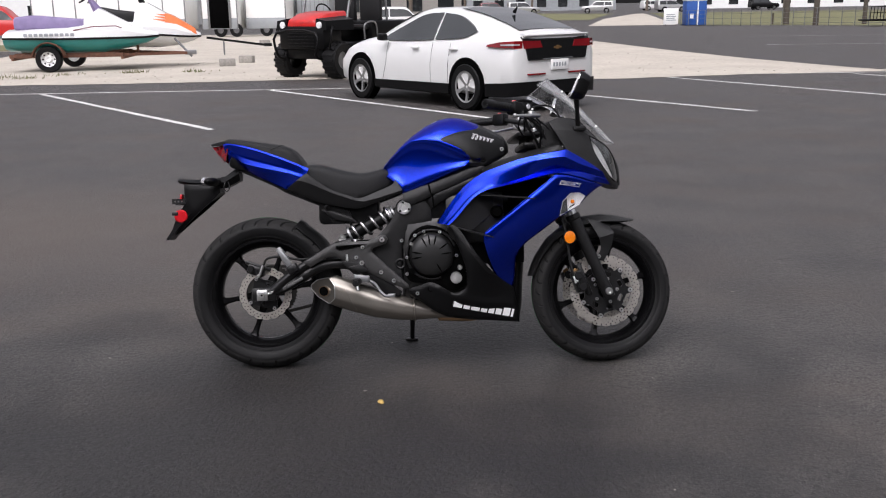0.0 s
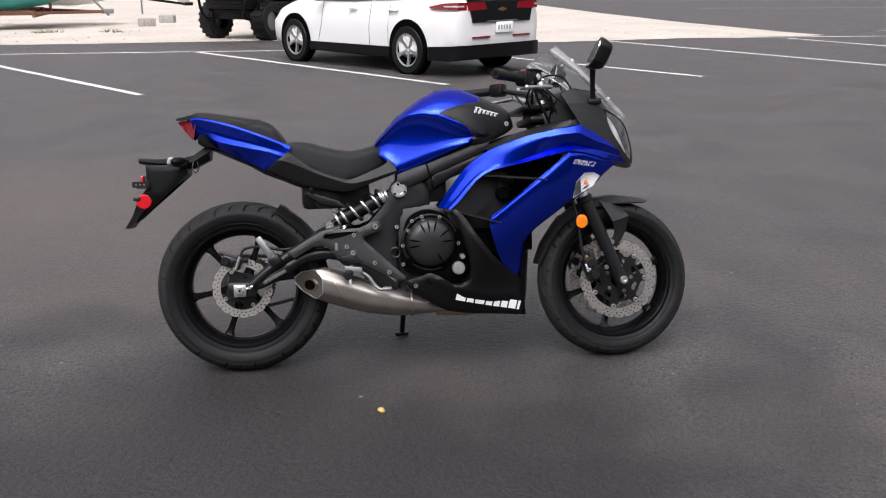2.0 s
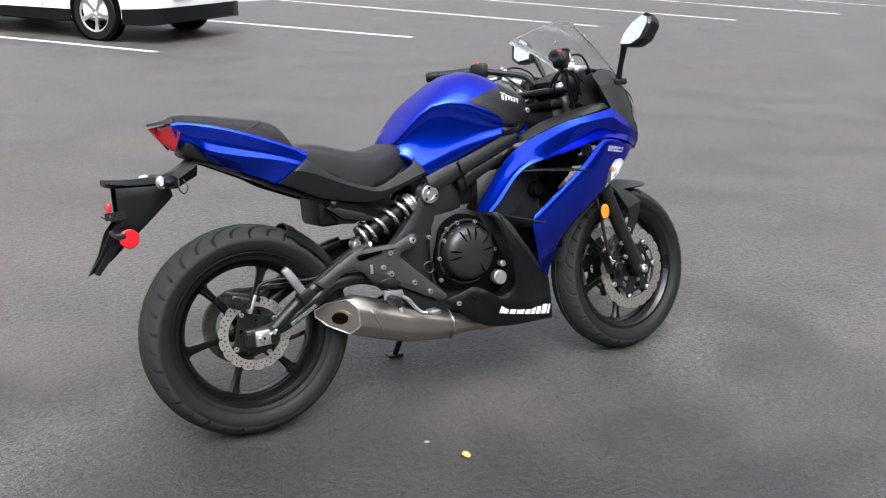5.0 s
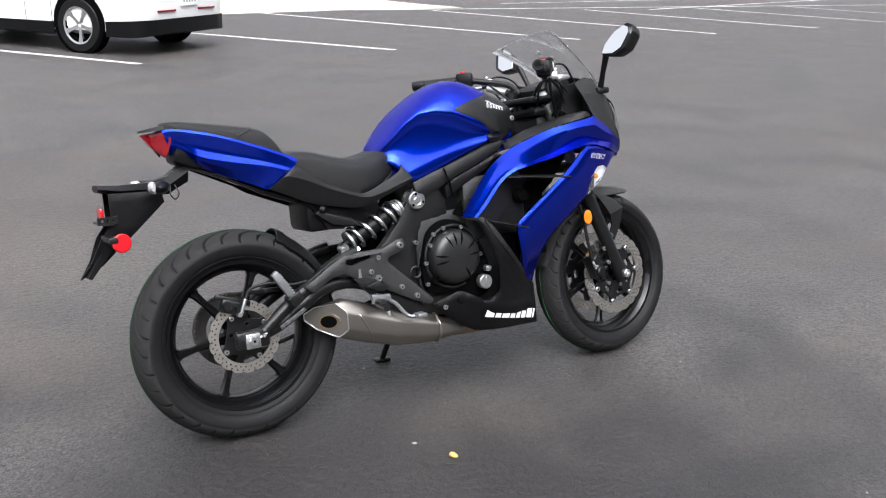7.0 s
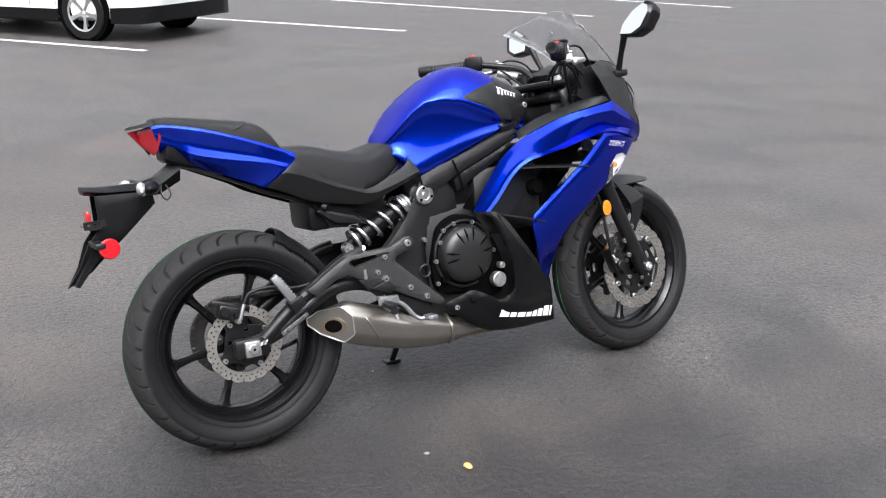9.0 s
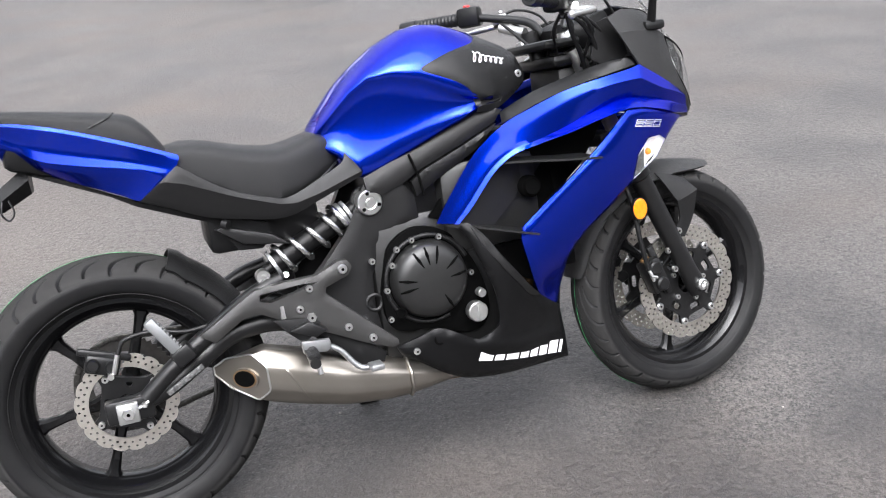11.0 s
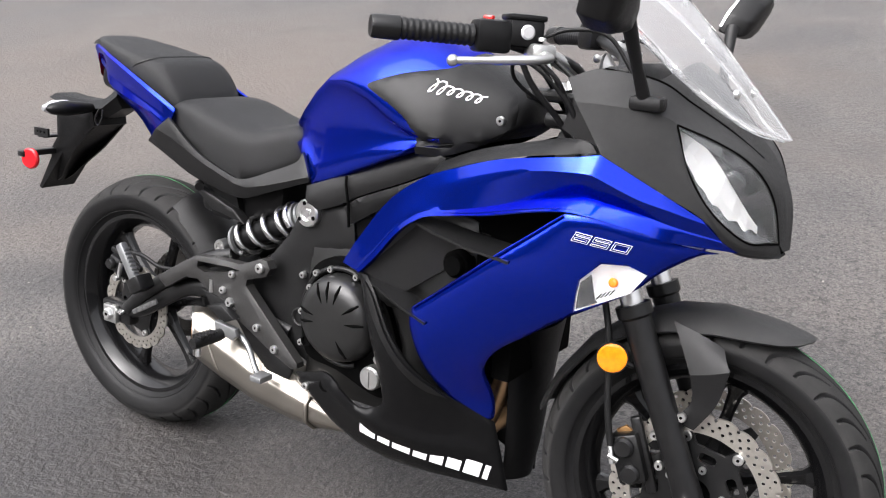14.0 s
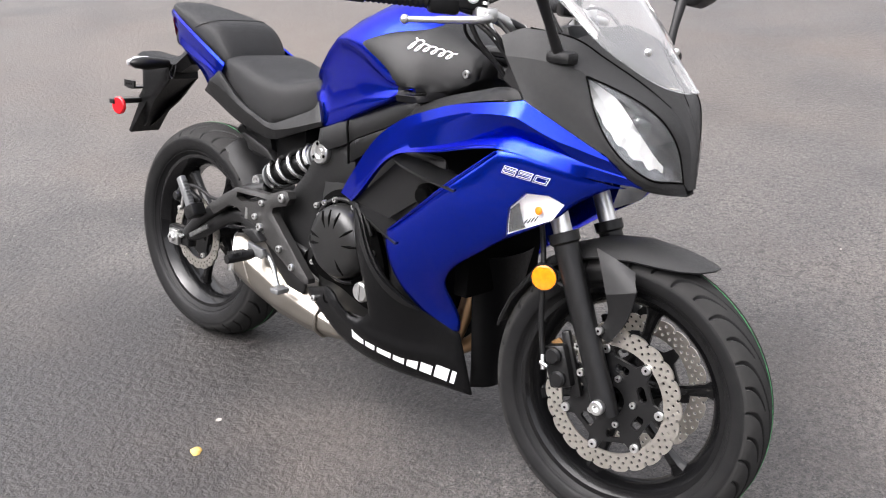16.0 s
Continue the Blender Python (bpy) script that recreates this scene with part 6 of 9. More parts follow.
# frame side: main spars and the big plain side plate beside the engine
for s in (-1, 1):
    spar = [(-0.118, 0.716), (-0.02, 0.752), (0.10, 0.799), (0.178, 0.830), (0.222, 0.818), (0.203, 0.793), (0.12, 0.756), (0.02, 0.716), (-0.03, 0.69), (-0.08, 0.672), (-0.115, 0.68)]
    bm = shell(spar, lambda x, z: 0.137 + 0.06 * max(0, x) - 0.25 * max(0.0, z - (0.735 + 0.40 * x)), 0.05, 0.011, s, (), 0.003, 0.005)
    bike_part("frame_cover", bm, BLACKM, None, "matt black frame cover", 25)
    low = [(0.203, 0.789), (0.12, 0.752), (0.02, 0.712), (-0.012, 0.690), (-0.002, 0.655), (0.06, 0.690), (0.145, 0.735)]
    bm = shell(low, lambda x, z: 0.144 + 0.05 * max(0, x) - 0.2 * max(0.0, (0.70 + 0.37 * x) - z), 0.05, 0.011, s, (), 0.003, 0.005)
    bike_part("frame_cover", bm, BLACKM, None, "", 25)
    gap = [(0.010, s * 0.150, 0.655), (0.004, s * 0.147, 0.70), (-0.006, s * 0.143, 0.735), (-0.010, s * 0.138, 0.752)]
    bike_part("cover_gap", tube(gap, 0.003, 6), DARK, None, "", 60)
    pl = [(-0.118, 0.70), (-0.03, 0.69), (-0.004, 0.655), (0.0, 0.60), (-0.05, 0.585), (-0.10, 0.56), (-0.128, 0.49), (-0.132, 0.42), (-0.125, 0.36), (-0.10, 0.325), (-0.19, 0.36), (-0.27, 0.44), (-0.275, 0.50), (-0.235, 0.535), (-0.175, 0.60)]
    bm = shell(pl, lambda x, z: 0.118 + 0.02 * max(0, (z - 0.5)), 0.03, 0.018, s, (), 0.006, 0.012)
    fp = bike_part("frame_plate", bm, BLACKM, None, "large plain black frame side plate", 50)
    if s < 0:
        bike_part("bolt", disc_bolt(0.0075, 0.009, 14, None, Matrix.Translation((-0.127, -0.118, 0.525))), BOLT, fp, "bright bolt", 30)
        bm = lathe([(0.022, -0.121), (0.018, -0.123), (0.014, -0.121)], 24)
        bm.transform(Matrix.Translation((-0.135, 0, 0.43)))
        bike_part("moulded_ring", bm, BLACKM, fp, "", 30)

bike_part("frame_core", box(-0.10, 0.26, -0.108, 0.108, 0.58, 0.775, 0.02), BLACKP, None, "", 40)
# engine: cases, clutch cover with ribs, oil cap and bolts
bm = box(-0.13, 0.22, -0.12, 0.15, 0.27, 0.62, 0.03)
box(0.05, 0.30, -0.14, 0.14, 0.50, 0.72, 0.03, bm)
eng = bike_part("engine", bm, ENGINEB, None, "black parallel twin engine", 35)
fin = bike_part("cooling_fin", box(0.19, 0.315, -0.12, 0.12, 0.50, 0.508, 0.003), ENGINEB, eng, "", 35)
for k in range(1, 7):
    again(fin, Matrix.Translation((0, 0, k * 0.028)))
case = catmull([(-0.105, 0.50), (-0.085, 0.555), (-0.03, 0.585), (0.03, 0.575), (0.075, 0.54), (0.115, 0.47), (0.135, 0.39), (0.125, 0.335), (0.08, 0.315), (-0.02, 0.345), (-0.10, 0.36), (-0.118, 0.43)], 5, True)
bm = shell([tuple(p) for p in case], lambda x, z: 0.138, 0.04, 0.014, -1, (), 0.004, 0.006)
# recess black on the case paints the shaded gap round the clutch cover
ec = bike_part("engine_case", bm, DARK, None, "black engine side case, darkened as if shaded, with bright bolts", 50)
cx, cz = -0.006, 0.464
bm = lathe([(0.0, -0.186), (0.03, -0.1855), (0.06, -0.1825), (0.078, -0.176), (0.086, -0.166), (0.090, -0.150), (0.092, -0.136), (0.0, -0.136)], 64, 'Y', None, False)
bm.transform(Matrix.Translation((cx, 0, cz)))
cc = bike_part("clutch_cover", bm, ENGINEB, ec, "round black clutch cover with radial grooves", 50)
rim_ = [(cx + 0.101 * math.cos(radians(a)), -0.140, cz + 0.101 * math.sin(radians(a))) for a in range(20, 300, 8)]
bike_part("case_rib", tube(rim_, 0.0055, 8), BLACKM, ec, "", 60)
# near-black strips laid on the cover paint the shade of its radial grooves
for k, a in enumerate((75, 97, 118, 35, 5, 170, 190, 300)):
    a = radians(a)
    b = tube([(0.040, 0, -0.1838), (0.062, 0, -0.1822), (0.080, 0, -0.1745)], [0.0012, 0.0036, 0.0022], 8)
    b.transform(Matrix.Translation((cx, 0, cz)) @ Matrix.Rotation(-a, 4, 'Y') @ Matrix(((1, 0, 0, 0), (0, 0, 1, 0), (0, 1, 0, 0), (0, 0, 0, 1))))
    bike_part("groove", b, DARK, cc, "", 40)
for x, z in ((-0.088, 0.511), (-0.108, 0.456), (-0.109, 0.388), (-0.035, 0.560), (0.096, 0.458), (-0.072, 0.545), (0.030, 0.556)):
    bike_part("bolt", disc_bolt(0.0072, 0.010, 12, None, Matrix.Translation((x, -0.140, z))), BOLT, ec, "bright bolt", 30)
bm = lathe([(0, -0.15), (0.024, -0.15), (0.024, -0.172), (0.021, -0.176), (0, -0.176)], 32, 'Y', None, False)
bm.transform(Matrix.Translation((0.092, 0, 0.368)))
box(0.0905, 0.0935, -0.1785, -0.175, 0.350, 0.386, 0.001, bm)
bike_part("oil_filler_cap", bm, ALU, ec, "round silver oil filler cap", 30)
bm = lathe([(0, -0.15), (0.0105, -0.15), (0.0105, -0.170), (0.008, -0.174), (0, -0.174)], 20, 'Y', None, False)
bm.transform(Matrix.Translation((0.108, 0, 0.410)))
bike_part("plug", bm, ALU, ec, "small silver plug", 30)
bm = lathe([(0, -0.15), (0.013, -0.15), (0.013, -0.158), (0.009, -0.158), (0.009, -0.154), (0, -0.154)], 20, 'Y', None, False)
bm.transform(Matrix.Translation((-0.085, 0, 0.40)))
bike_part("sight_glass", bm, DARK, ec, "dark oil sight glass", 30)
# exhaust headers and their heat-tinted front pipes
for s in (-1, 1):
    bm = tube(catmull([(0.30, s * 0.06, 0.60), (0.345, s * 0.062, 0.54), (0.335, s * 0.06, 0.42), (0.28, s * 0.06, 0.27), (0.18, s * 0.05, 0.20), (0.02, s * 0.0 - 0.05, 0.20)], 6), 0.019, 14)
    bike_part("header_pipe", bm, BRONZE, None, "heat-tinted exhaust header pipe", 60)
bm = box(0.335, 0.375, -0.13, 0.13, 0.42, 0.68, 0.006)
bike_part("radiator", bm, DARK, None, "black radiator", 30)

# muffler under the engine
secs = []
for x, z0, z1, y0, y1 in ((-0.40, 0.262, 0.388, -0.165, -0.07), (-0.34, 0.241, 0.368, -0.166, -0.06), (-0.24, 0.212, 0.330, -0.165, -0.05), (-0.14, 0.198, 0.302, -0.160, -0.045), (-0.085, 0.196, 0.282, -0.153, -0.045), (-0.04, 0.198, 0.262, -0.140, -0.055), (0.03, 0.20, 0.240, -0.115, -0.06), (0.09, 0.195, 0.235, -0.10, -0.06)):
    cy, cz2, hy, hz = (y0 + y1) / 2, (z0 + z1) / 2, (y1 - y0) / 2, (z1 - z0) / 2
    cor = [(1, 0.42), (0.5, 1), (-0.5, 1), (-1, 0.42), (-1, -0.42), (-0.5, -1), (0.5, -1), (1, -0.42)]
    ring = []
    for (u0, v0), (u1, v1) in zip(cor, cor[1:] + cor[:1]):
        for f in (0.08, 0.35, 0.65, 0.92):
            ring.append((x, cy + hy * (u0 + (u1 - u0) * f), cz2 + hz * (v0 + (v1 - v0) * f)))
    secs.append(ring)
# slanted tail end
tail = []
for p in secs[0]:
    f = (p[1] + 0.165) / 0.095
    tail.append((-0.405 - 0.105 * f, p[1], p[2] + (0.352 - p[2]) * 0.62 * f))
bm = loft([tail] + secs)
muf = bike_part("muffler", bm, STEEL, None, "short brushed steel muffler slung under the engine", 30)
# bright tube added to draw the light caught along the cap's edge
bike_part("cap_glint", tube(tail, 0.0022, 6, None, False, True), CHROME, muf, "bright tube painting the glint on the cap's edge", 60)
c, nn = Vector((-0.450, -0.124, 0.326)), Vector((-0.67, -0.74, 0.0))
along = Vector((0.74, -0.67, 0.0))
# the last disc is near-black and paints the shade inside the outlet
for name, a, b, r, m2, lab in (("outlet_rim", 0.004, -0.01, 0.0245, STEEL, ""), ("outlet", 0.0048, 0.0, 0.0215, BRONZE, "brown heat-stained muffler outlet"), ("bore_shade", 0.0056, 0.0, 0.0185, DARK, "")):
    bm = tube([c + nn * a, c + nn * b], r, 28)
    for q in bm.verts:
        q.co += along * ((q.co - c).dot(along) * 0.45)
    bike_part(name, bm, m2, muf, lab, 40)
ring = [(p[0] + 0.002, p[1] + (p[1] + 0.08) * 0.025, p[2] + (p[2] - 0.24) * 0.03) for p in secs[4]]
bike_part("muffler_clamp", tube(ring, 0.005, 8, None, False, True), STEEL, muf, "steel muffler clamp band", 60)
ring = [(p[0] - 0.02 + 0.5 * (0.33 - p[2]), p[1] + (p[1] + 0.1) * 0.012, p[2] + (p[2] - 0.29) * 0.015) for p in secs[1]]
bike_part("weld_seam", tube(ring, 0.003, 6, None, False, True), STEEL, muf, "", 60)

bm = plate([(-0.375, 0.452), (-0.285, 0.438), (-0.272, 0.425), (-0.300, 0.395), (-0.318, 0.388), (-0.345, 0.415)], -0.168, -0.160, None, 0.002)
bike_part("hanger_plate", bm, BLACKM, None, "black exhaust hanger plate", 30)
bike_part("hanger_bolt", tube([(-0.350, -0.164, 0.450), (-0.350, -0.164, 0.478)], [0.006, 0.0045], 10), CHROME, None, "bright hanger bolt", 30)
bm = plate([(-0.325, 0.395), (-0.262, 0.388), (-0.258, 0.372), (-0.270, 0.360), (-0.322, 0.366)], -0.182, -0.166, None, 0.004)
bike_part("peg_mount", bm, GALV, None, "cast peg mount", 30)

# side stand on the far side
bm = tube([(-0.08, 0.10, 0.27), (-0.10, 0.19, 0.17), (-0.106, 0.272, 0.068)], [0.012, 0.011, 0.010], 12)
box(-0.135, -0.08, 0.255, 0.30, 0.058, 0.07, 0.004, bm)
bike_part("side_stand", bm, FRAMEB, None, "black side stand", 40)

# ---- bodywork: the fuel tank ----
# x, top, crease height, crease half width, bottom, bottom half width
TANK = [(-0.206, 0.815, 0.806, 0.045, 0.797, 0.045), (-0.190, 0.845, 0.828, 0.075, 0.788, 0.075), (-0.160, 0.877, 0.858, 0.092, 0.770, 0.095), (-0.118, 0.923, 0.898, 0.106, 0.716, 0.112), (-0.075, 0.959, 0.925, 0.122, 0.727, 0.120), (-0.02, 0.998, 0.926, 0.140, 0.750, 0.130),
        (0.04, 1.026, 0.912, 0.155, 0.776, 0.142), (0.09, 1.034, 0.886, 0.163, 0.797, 0.150), (0.13, 1.030, 0.866, 0.166, 0.812, 0.155), (0.165, 1.018, 0.853, 0.163, 0.826, 0.156), (0.205, 1.002, 0.846, 0.150, 0.830, 0.146)]


def tank_profile(x, shrink=0.0):
    """Half profile of the tank at x, from the bottom edge up to the middle of its top."""
    t, zc, wc, zb, wb = [interp(x, TANK, k) for k in range(1, 6)]
    t, wc, wb = t - shrink, wc - shrink, wb - shrink
    pts = [(wb, zb), (wb + 0.006, zb + 0.008)]
    for k in range(1, 5):
        u = k / 5
        pts.append((wb + 0.004 + (wc - 0.012 - wb) * u - 0.008 * math.sin(math.pi * u), zb + 0.008 + (zc - zb - 0.008) * u))
    pts.append((wc - 0.006, zc - 0.004))
    pts.append((wc, zc + 0.004))
    for k in range(1, 9):
        a = radians(90 * k / 8)
        pts.append((wc * (1 - (1 - math.cos(a) ** 0.9)), zc + 0.004 + (t - zc - 0.004) * math.sin(a) ** 1.15))
    return pts


def tank_width(x, z):
    p = tank_profile(x)
    for a, b in zip(p, p[1:]):
        if a[1] <= z <= b[1]:
            return a[0] + (b[0] - a[0]) * (z - a[1]) / (b[1] - a[1] + 1e-9)
    return p[0][0] if z < p[0][1] else p[-1][0]


xs = [-0.206, -0.20, -0.19, -0.175, -0.16, -0.14, -0.118, -0.098, -0.075, -0.05, -0.02, 0.01, 0.04, 0.065, 0.09, 0.11, 0.13, 0.15, 0.165, 0.185, 0.205]
secs = []
for x in xs:
    h = tank_profile(x)
    secs.append([(x, -y, z) for y, z in h] + [(x, y, z) for y, z in reversed(h[:-1])])
bm = loft(secs)
tk = bike_part("fuel_tank", bm, BLUE, None, "metallic blue fuel tank", 80)
# black cover over the front of the tank, notched into the blue
COVER = [(0.205, 1.002, 0.846, 0.150, 0.830, 0.146), (0.24, 0.985, 0.848, 0.128, 0.838, 0.126), (0.285, 0.964, 0.858, 0.10, 0.85, 0.098), (0.312, 0.945, 0.872, 0.082, 0.866, 0.08), (0.326, 0.915, 0.88, 0.06, 0.876, 0.058)]


def cover_profile(x):
    global TANK
    keep, TANK = TANK, COVER
    p = tank_profile(x)
    TANK = keep
    return p


secs = []
for x in (0.198, 0.205, 0.222, 0.24, 0.262, 0.285, 0.30, 0.312, 0.320, 0.326):
    h = cover_profile(max(x, 0.205))
    secs.append([(x, -y, z) for y, z in h] + [(x, y, z) for y, z in reversed(h[:-1])])
bm = loft(secs)
tc = bike_part("tank_cover", bm, BLACKM, tk, "matt black tank front cover", 50)


def cover_width(x, z):
    if x < 0.205:
        return tank_width(x, z)
    p = cover_profile(min(x, 0.326))
    for a, b in zip(p, p[1:]):
        if a[1] <= z <= b[1]:
            return a[0] + (b[0] - a[0]) * (z - a[1]) / (b[1] - a[1] + 1e-9)
    return p[0][0]


for s in (-1, 1):
    note = catmull([(0.318, 0.884), (0.318, 0.884), (0.315, 0.915), (0.30, 0.940), (0.27, 0.957), (0.235, 0.975), (0.208, 0.984), (0.186, 0.974), (0.12, 0.962), (0.060, 0.943), (0.043, 0.932), (0.066, 0.919), (0.11, 0.899), (0.146, 0.874), (0.158, 0.842), (0.160, 0.820), (0.160, 0.820), (0.208, 0.820), (0.25, 0.834), (0.29, 0.855)], 4, True)
    bm = shell([tuple(p) for p in note], lambda x, z: cover_width(x, z) + 0.003, 0.006, 0.011, s, (), 0.0025, 0.006)
    bike_part("tank_side_cover", bm, BLACKM, tk, "matt black tank side cover with a white script mark", 50)
    bike_part("cover_screw", disc_bolt(0.009, 0.006, 14, None, Matrix.Translation((0.297, s * (cover_width(0.297, 0.890) + 0.002), 0.890)) @ (Matrix.Rotation(math.pi, 4, 'Z') if s > 0 else Matrix())), BOLT, tc, "bright screw", 30)
    # the script mark: a looping white line
    mk = bmesh.new()
    prev = None
    for k in range(121):
        t = k / 120
        big = 1.35 if t < 0.3 else 0.8
        c = Vector((0.094 * t + 0.0065 * math.sin(2 * math.pi * 6 * t), 0.0075 + 0.0085 * big * math.cos(2 * math.pi * 6 * t)))
        d2 = Vector((0.094 + 0.0065 * 37.7 * math.cos(2 * math.pi * 6 * t), -0.0085 * big * 37.7 * math.sin(2 * math.pi * 6 * t))).normalized()
        n2 = Vector((-d2.y, d2.x)) * 0.0012
        pr = [mk.verts.new((c.x + e * n2.x + 0.3 * (c.y + e * n2.y), c.y + e * n2.y, 0.0001 * (k % 7))) for e in (-1, 1)]
        if prev:
            mk.faces.new((prev[0], pr[0], pr[1], prev[1]))
        prev = pr
    lay_on(mk, (0.168, 0.938), (0.97, -0.23), (0.23, 0.97), lambda x, z: cover_width(x, z) + 0.0035, s, 0.001)
    bike_part("script_mark", mk, DECAL, tk, "white script mark", 0)

# ---- bodywork: side fairings ----
SIDE = spline_field([(.40, .684, .244), (.224, .537, .223), (.507, .813, .233), (.546, .873, .235), (.50, .764, .233), (.56, .694, .205), (.52, .65, .21), (.64, .69, .165), (.61, .838, .210), (.65, .815, .190), (.698, .785, .161), (.745, .731, .093), (.20, .78, .189), (.36, .84, .208), (.03, .59, .18), (.34, .46, .18), (.32, .36, .115),
                     (.36, .2, .07), (.2, .43, .205), (.083, .269, .177), (-.1, .32, .165), (.05, .21, .15), (.2, .25, .15), (.33, .217, .085)])


def line_bump(x, z, pts, height, width, under=0.4):
    """A soft ridge along a line of (x, z) points."""
    best, sgn = 9.0, 1
    for a, b in zip(pts, pts[1:]):
        bx, bz = b[0] - a[0], b[1] - a[1]
        t = max(0.0, min(1.0, ((x - a[0]) * bx + (z - a[1]) * bz) / (bx * bx + bz * bz)))
        dx, dz = x - a[0] - t * bx, z - a[1] - t * bz
        d0 = math.hypot(dx, dz)
        if d0 < best:
            best, sgn = d0, (1 if dz > 0 else -1)
    return height * math.exp(-(best / (width if sgn > 0 else width * under)) ** 2)


def dense_line(table, dz=0.0, x0=-9, x1=9, n=70):
    a, b = max(table[0][0], x0), min(table[-1][0], x1)
    return [(a + (b - a) * k / n, interp(a + (b - a) * k / n, table, 1) + dz) for k in range(n + 1)]


# the upper panel, station by station: (x, z) of its top edge, crease, upper lip and lower lip, and how deep the lip lies
STATIONS = [((0.020, 0.592), (0.036, 0.589), (0.056, 0.586), (0.068, 0.583), 0.0), ((0.055, 0.643), (0.072, 0.634), (0.092, 0.624), (0.104, 0.617), 0.0), ((0.128, 0.732), (0.140, 0.716), (0.155, 0.692), (0.163, 0.683), 0.0),
            ((0.205, 0.786), (0.206, 0.762), (0.210, 0.727), (0.213, 0.716), 0.001), ((0.280, 0.815), (0.275, 0.786), (0.268, 0.739), (0.266, 0.730), 0.006), ((0.360, 0.840), (0.360, 0.816), (0.345, 0.758), (0.345, 0.746), 0.016),
            ((0.450, 0.857), (0.450, 0.836), (0.440, 0.787), (0.430, 0.767), 0.022), ((0.513, 0.866), (0.513, 0.842), (0.509, 0.801), (0.497, 0.778), 0.024), ((0.546, 0.873), (0.540, 0.842), (0.545, 0.799), (0.545, 0.775), 0.022),
            ((0.610, 0.838), (0.606, 0.812), (0.610, 0.785), (0.610, 0.760), 0.015), ((0.650, 0.815), (0.650, 0.798), (0.660, 0.770), (0.660, 0.745), 0.009), ((0.698, 0.785), (0.702, 0.780), (0.722, 0.752), (0.742, 0.731), 0.0)]
TOP_EDGE = [(t[0], t[1], SIDE(*c) - (0.16 if t[0] < 0.3 else 0.28 if t[0] < 0.48 else 0.40) * math.hypot(t[0] - c[0], t[1] - c[1])) for t, c, a, u, d in STATIONS]


def top_width(x):
    return interp(x, TOP_EDGE, 2)


def upper_lines():
    """Lines of (x, half width, z) along the upper panel, from its top edge down."""
    st = STATIONS[:8] + [STATIONS[8], STATIONS[8]] + STATIONS[9:]
    top = [(t[0], top_width(t[0]), t[1]) for t, c, a, u, d in st]
    crease = [(c[0], SIDE(*c), c[1]) for t, c, a, u, d in st]
    groove = [(a[0], SIDE(*a) - d, a[1]) for t, c, a, u, d in st]
    lip = [(a[0] * 0.9 + u[0] * 0.1, SIDE(*a) - d * 0.80, a[1] * 0.86 + u[1] * 0.14) for t, c, a, u, d in st]
    low = [(u[0], SIDE(*u) + 0.001, u[1]) for t, c, a, u, d in st]
    under = [(u[0], SIDE(*u) - 0.010, u[1] - 0.002) for t, c, a, u, d in st]
    return [top, crease, crease, groove, groove, lip, lip, low, low, under]


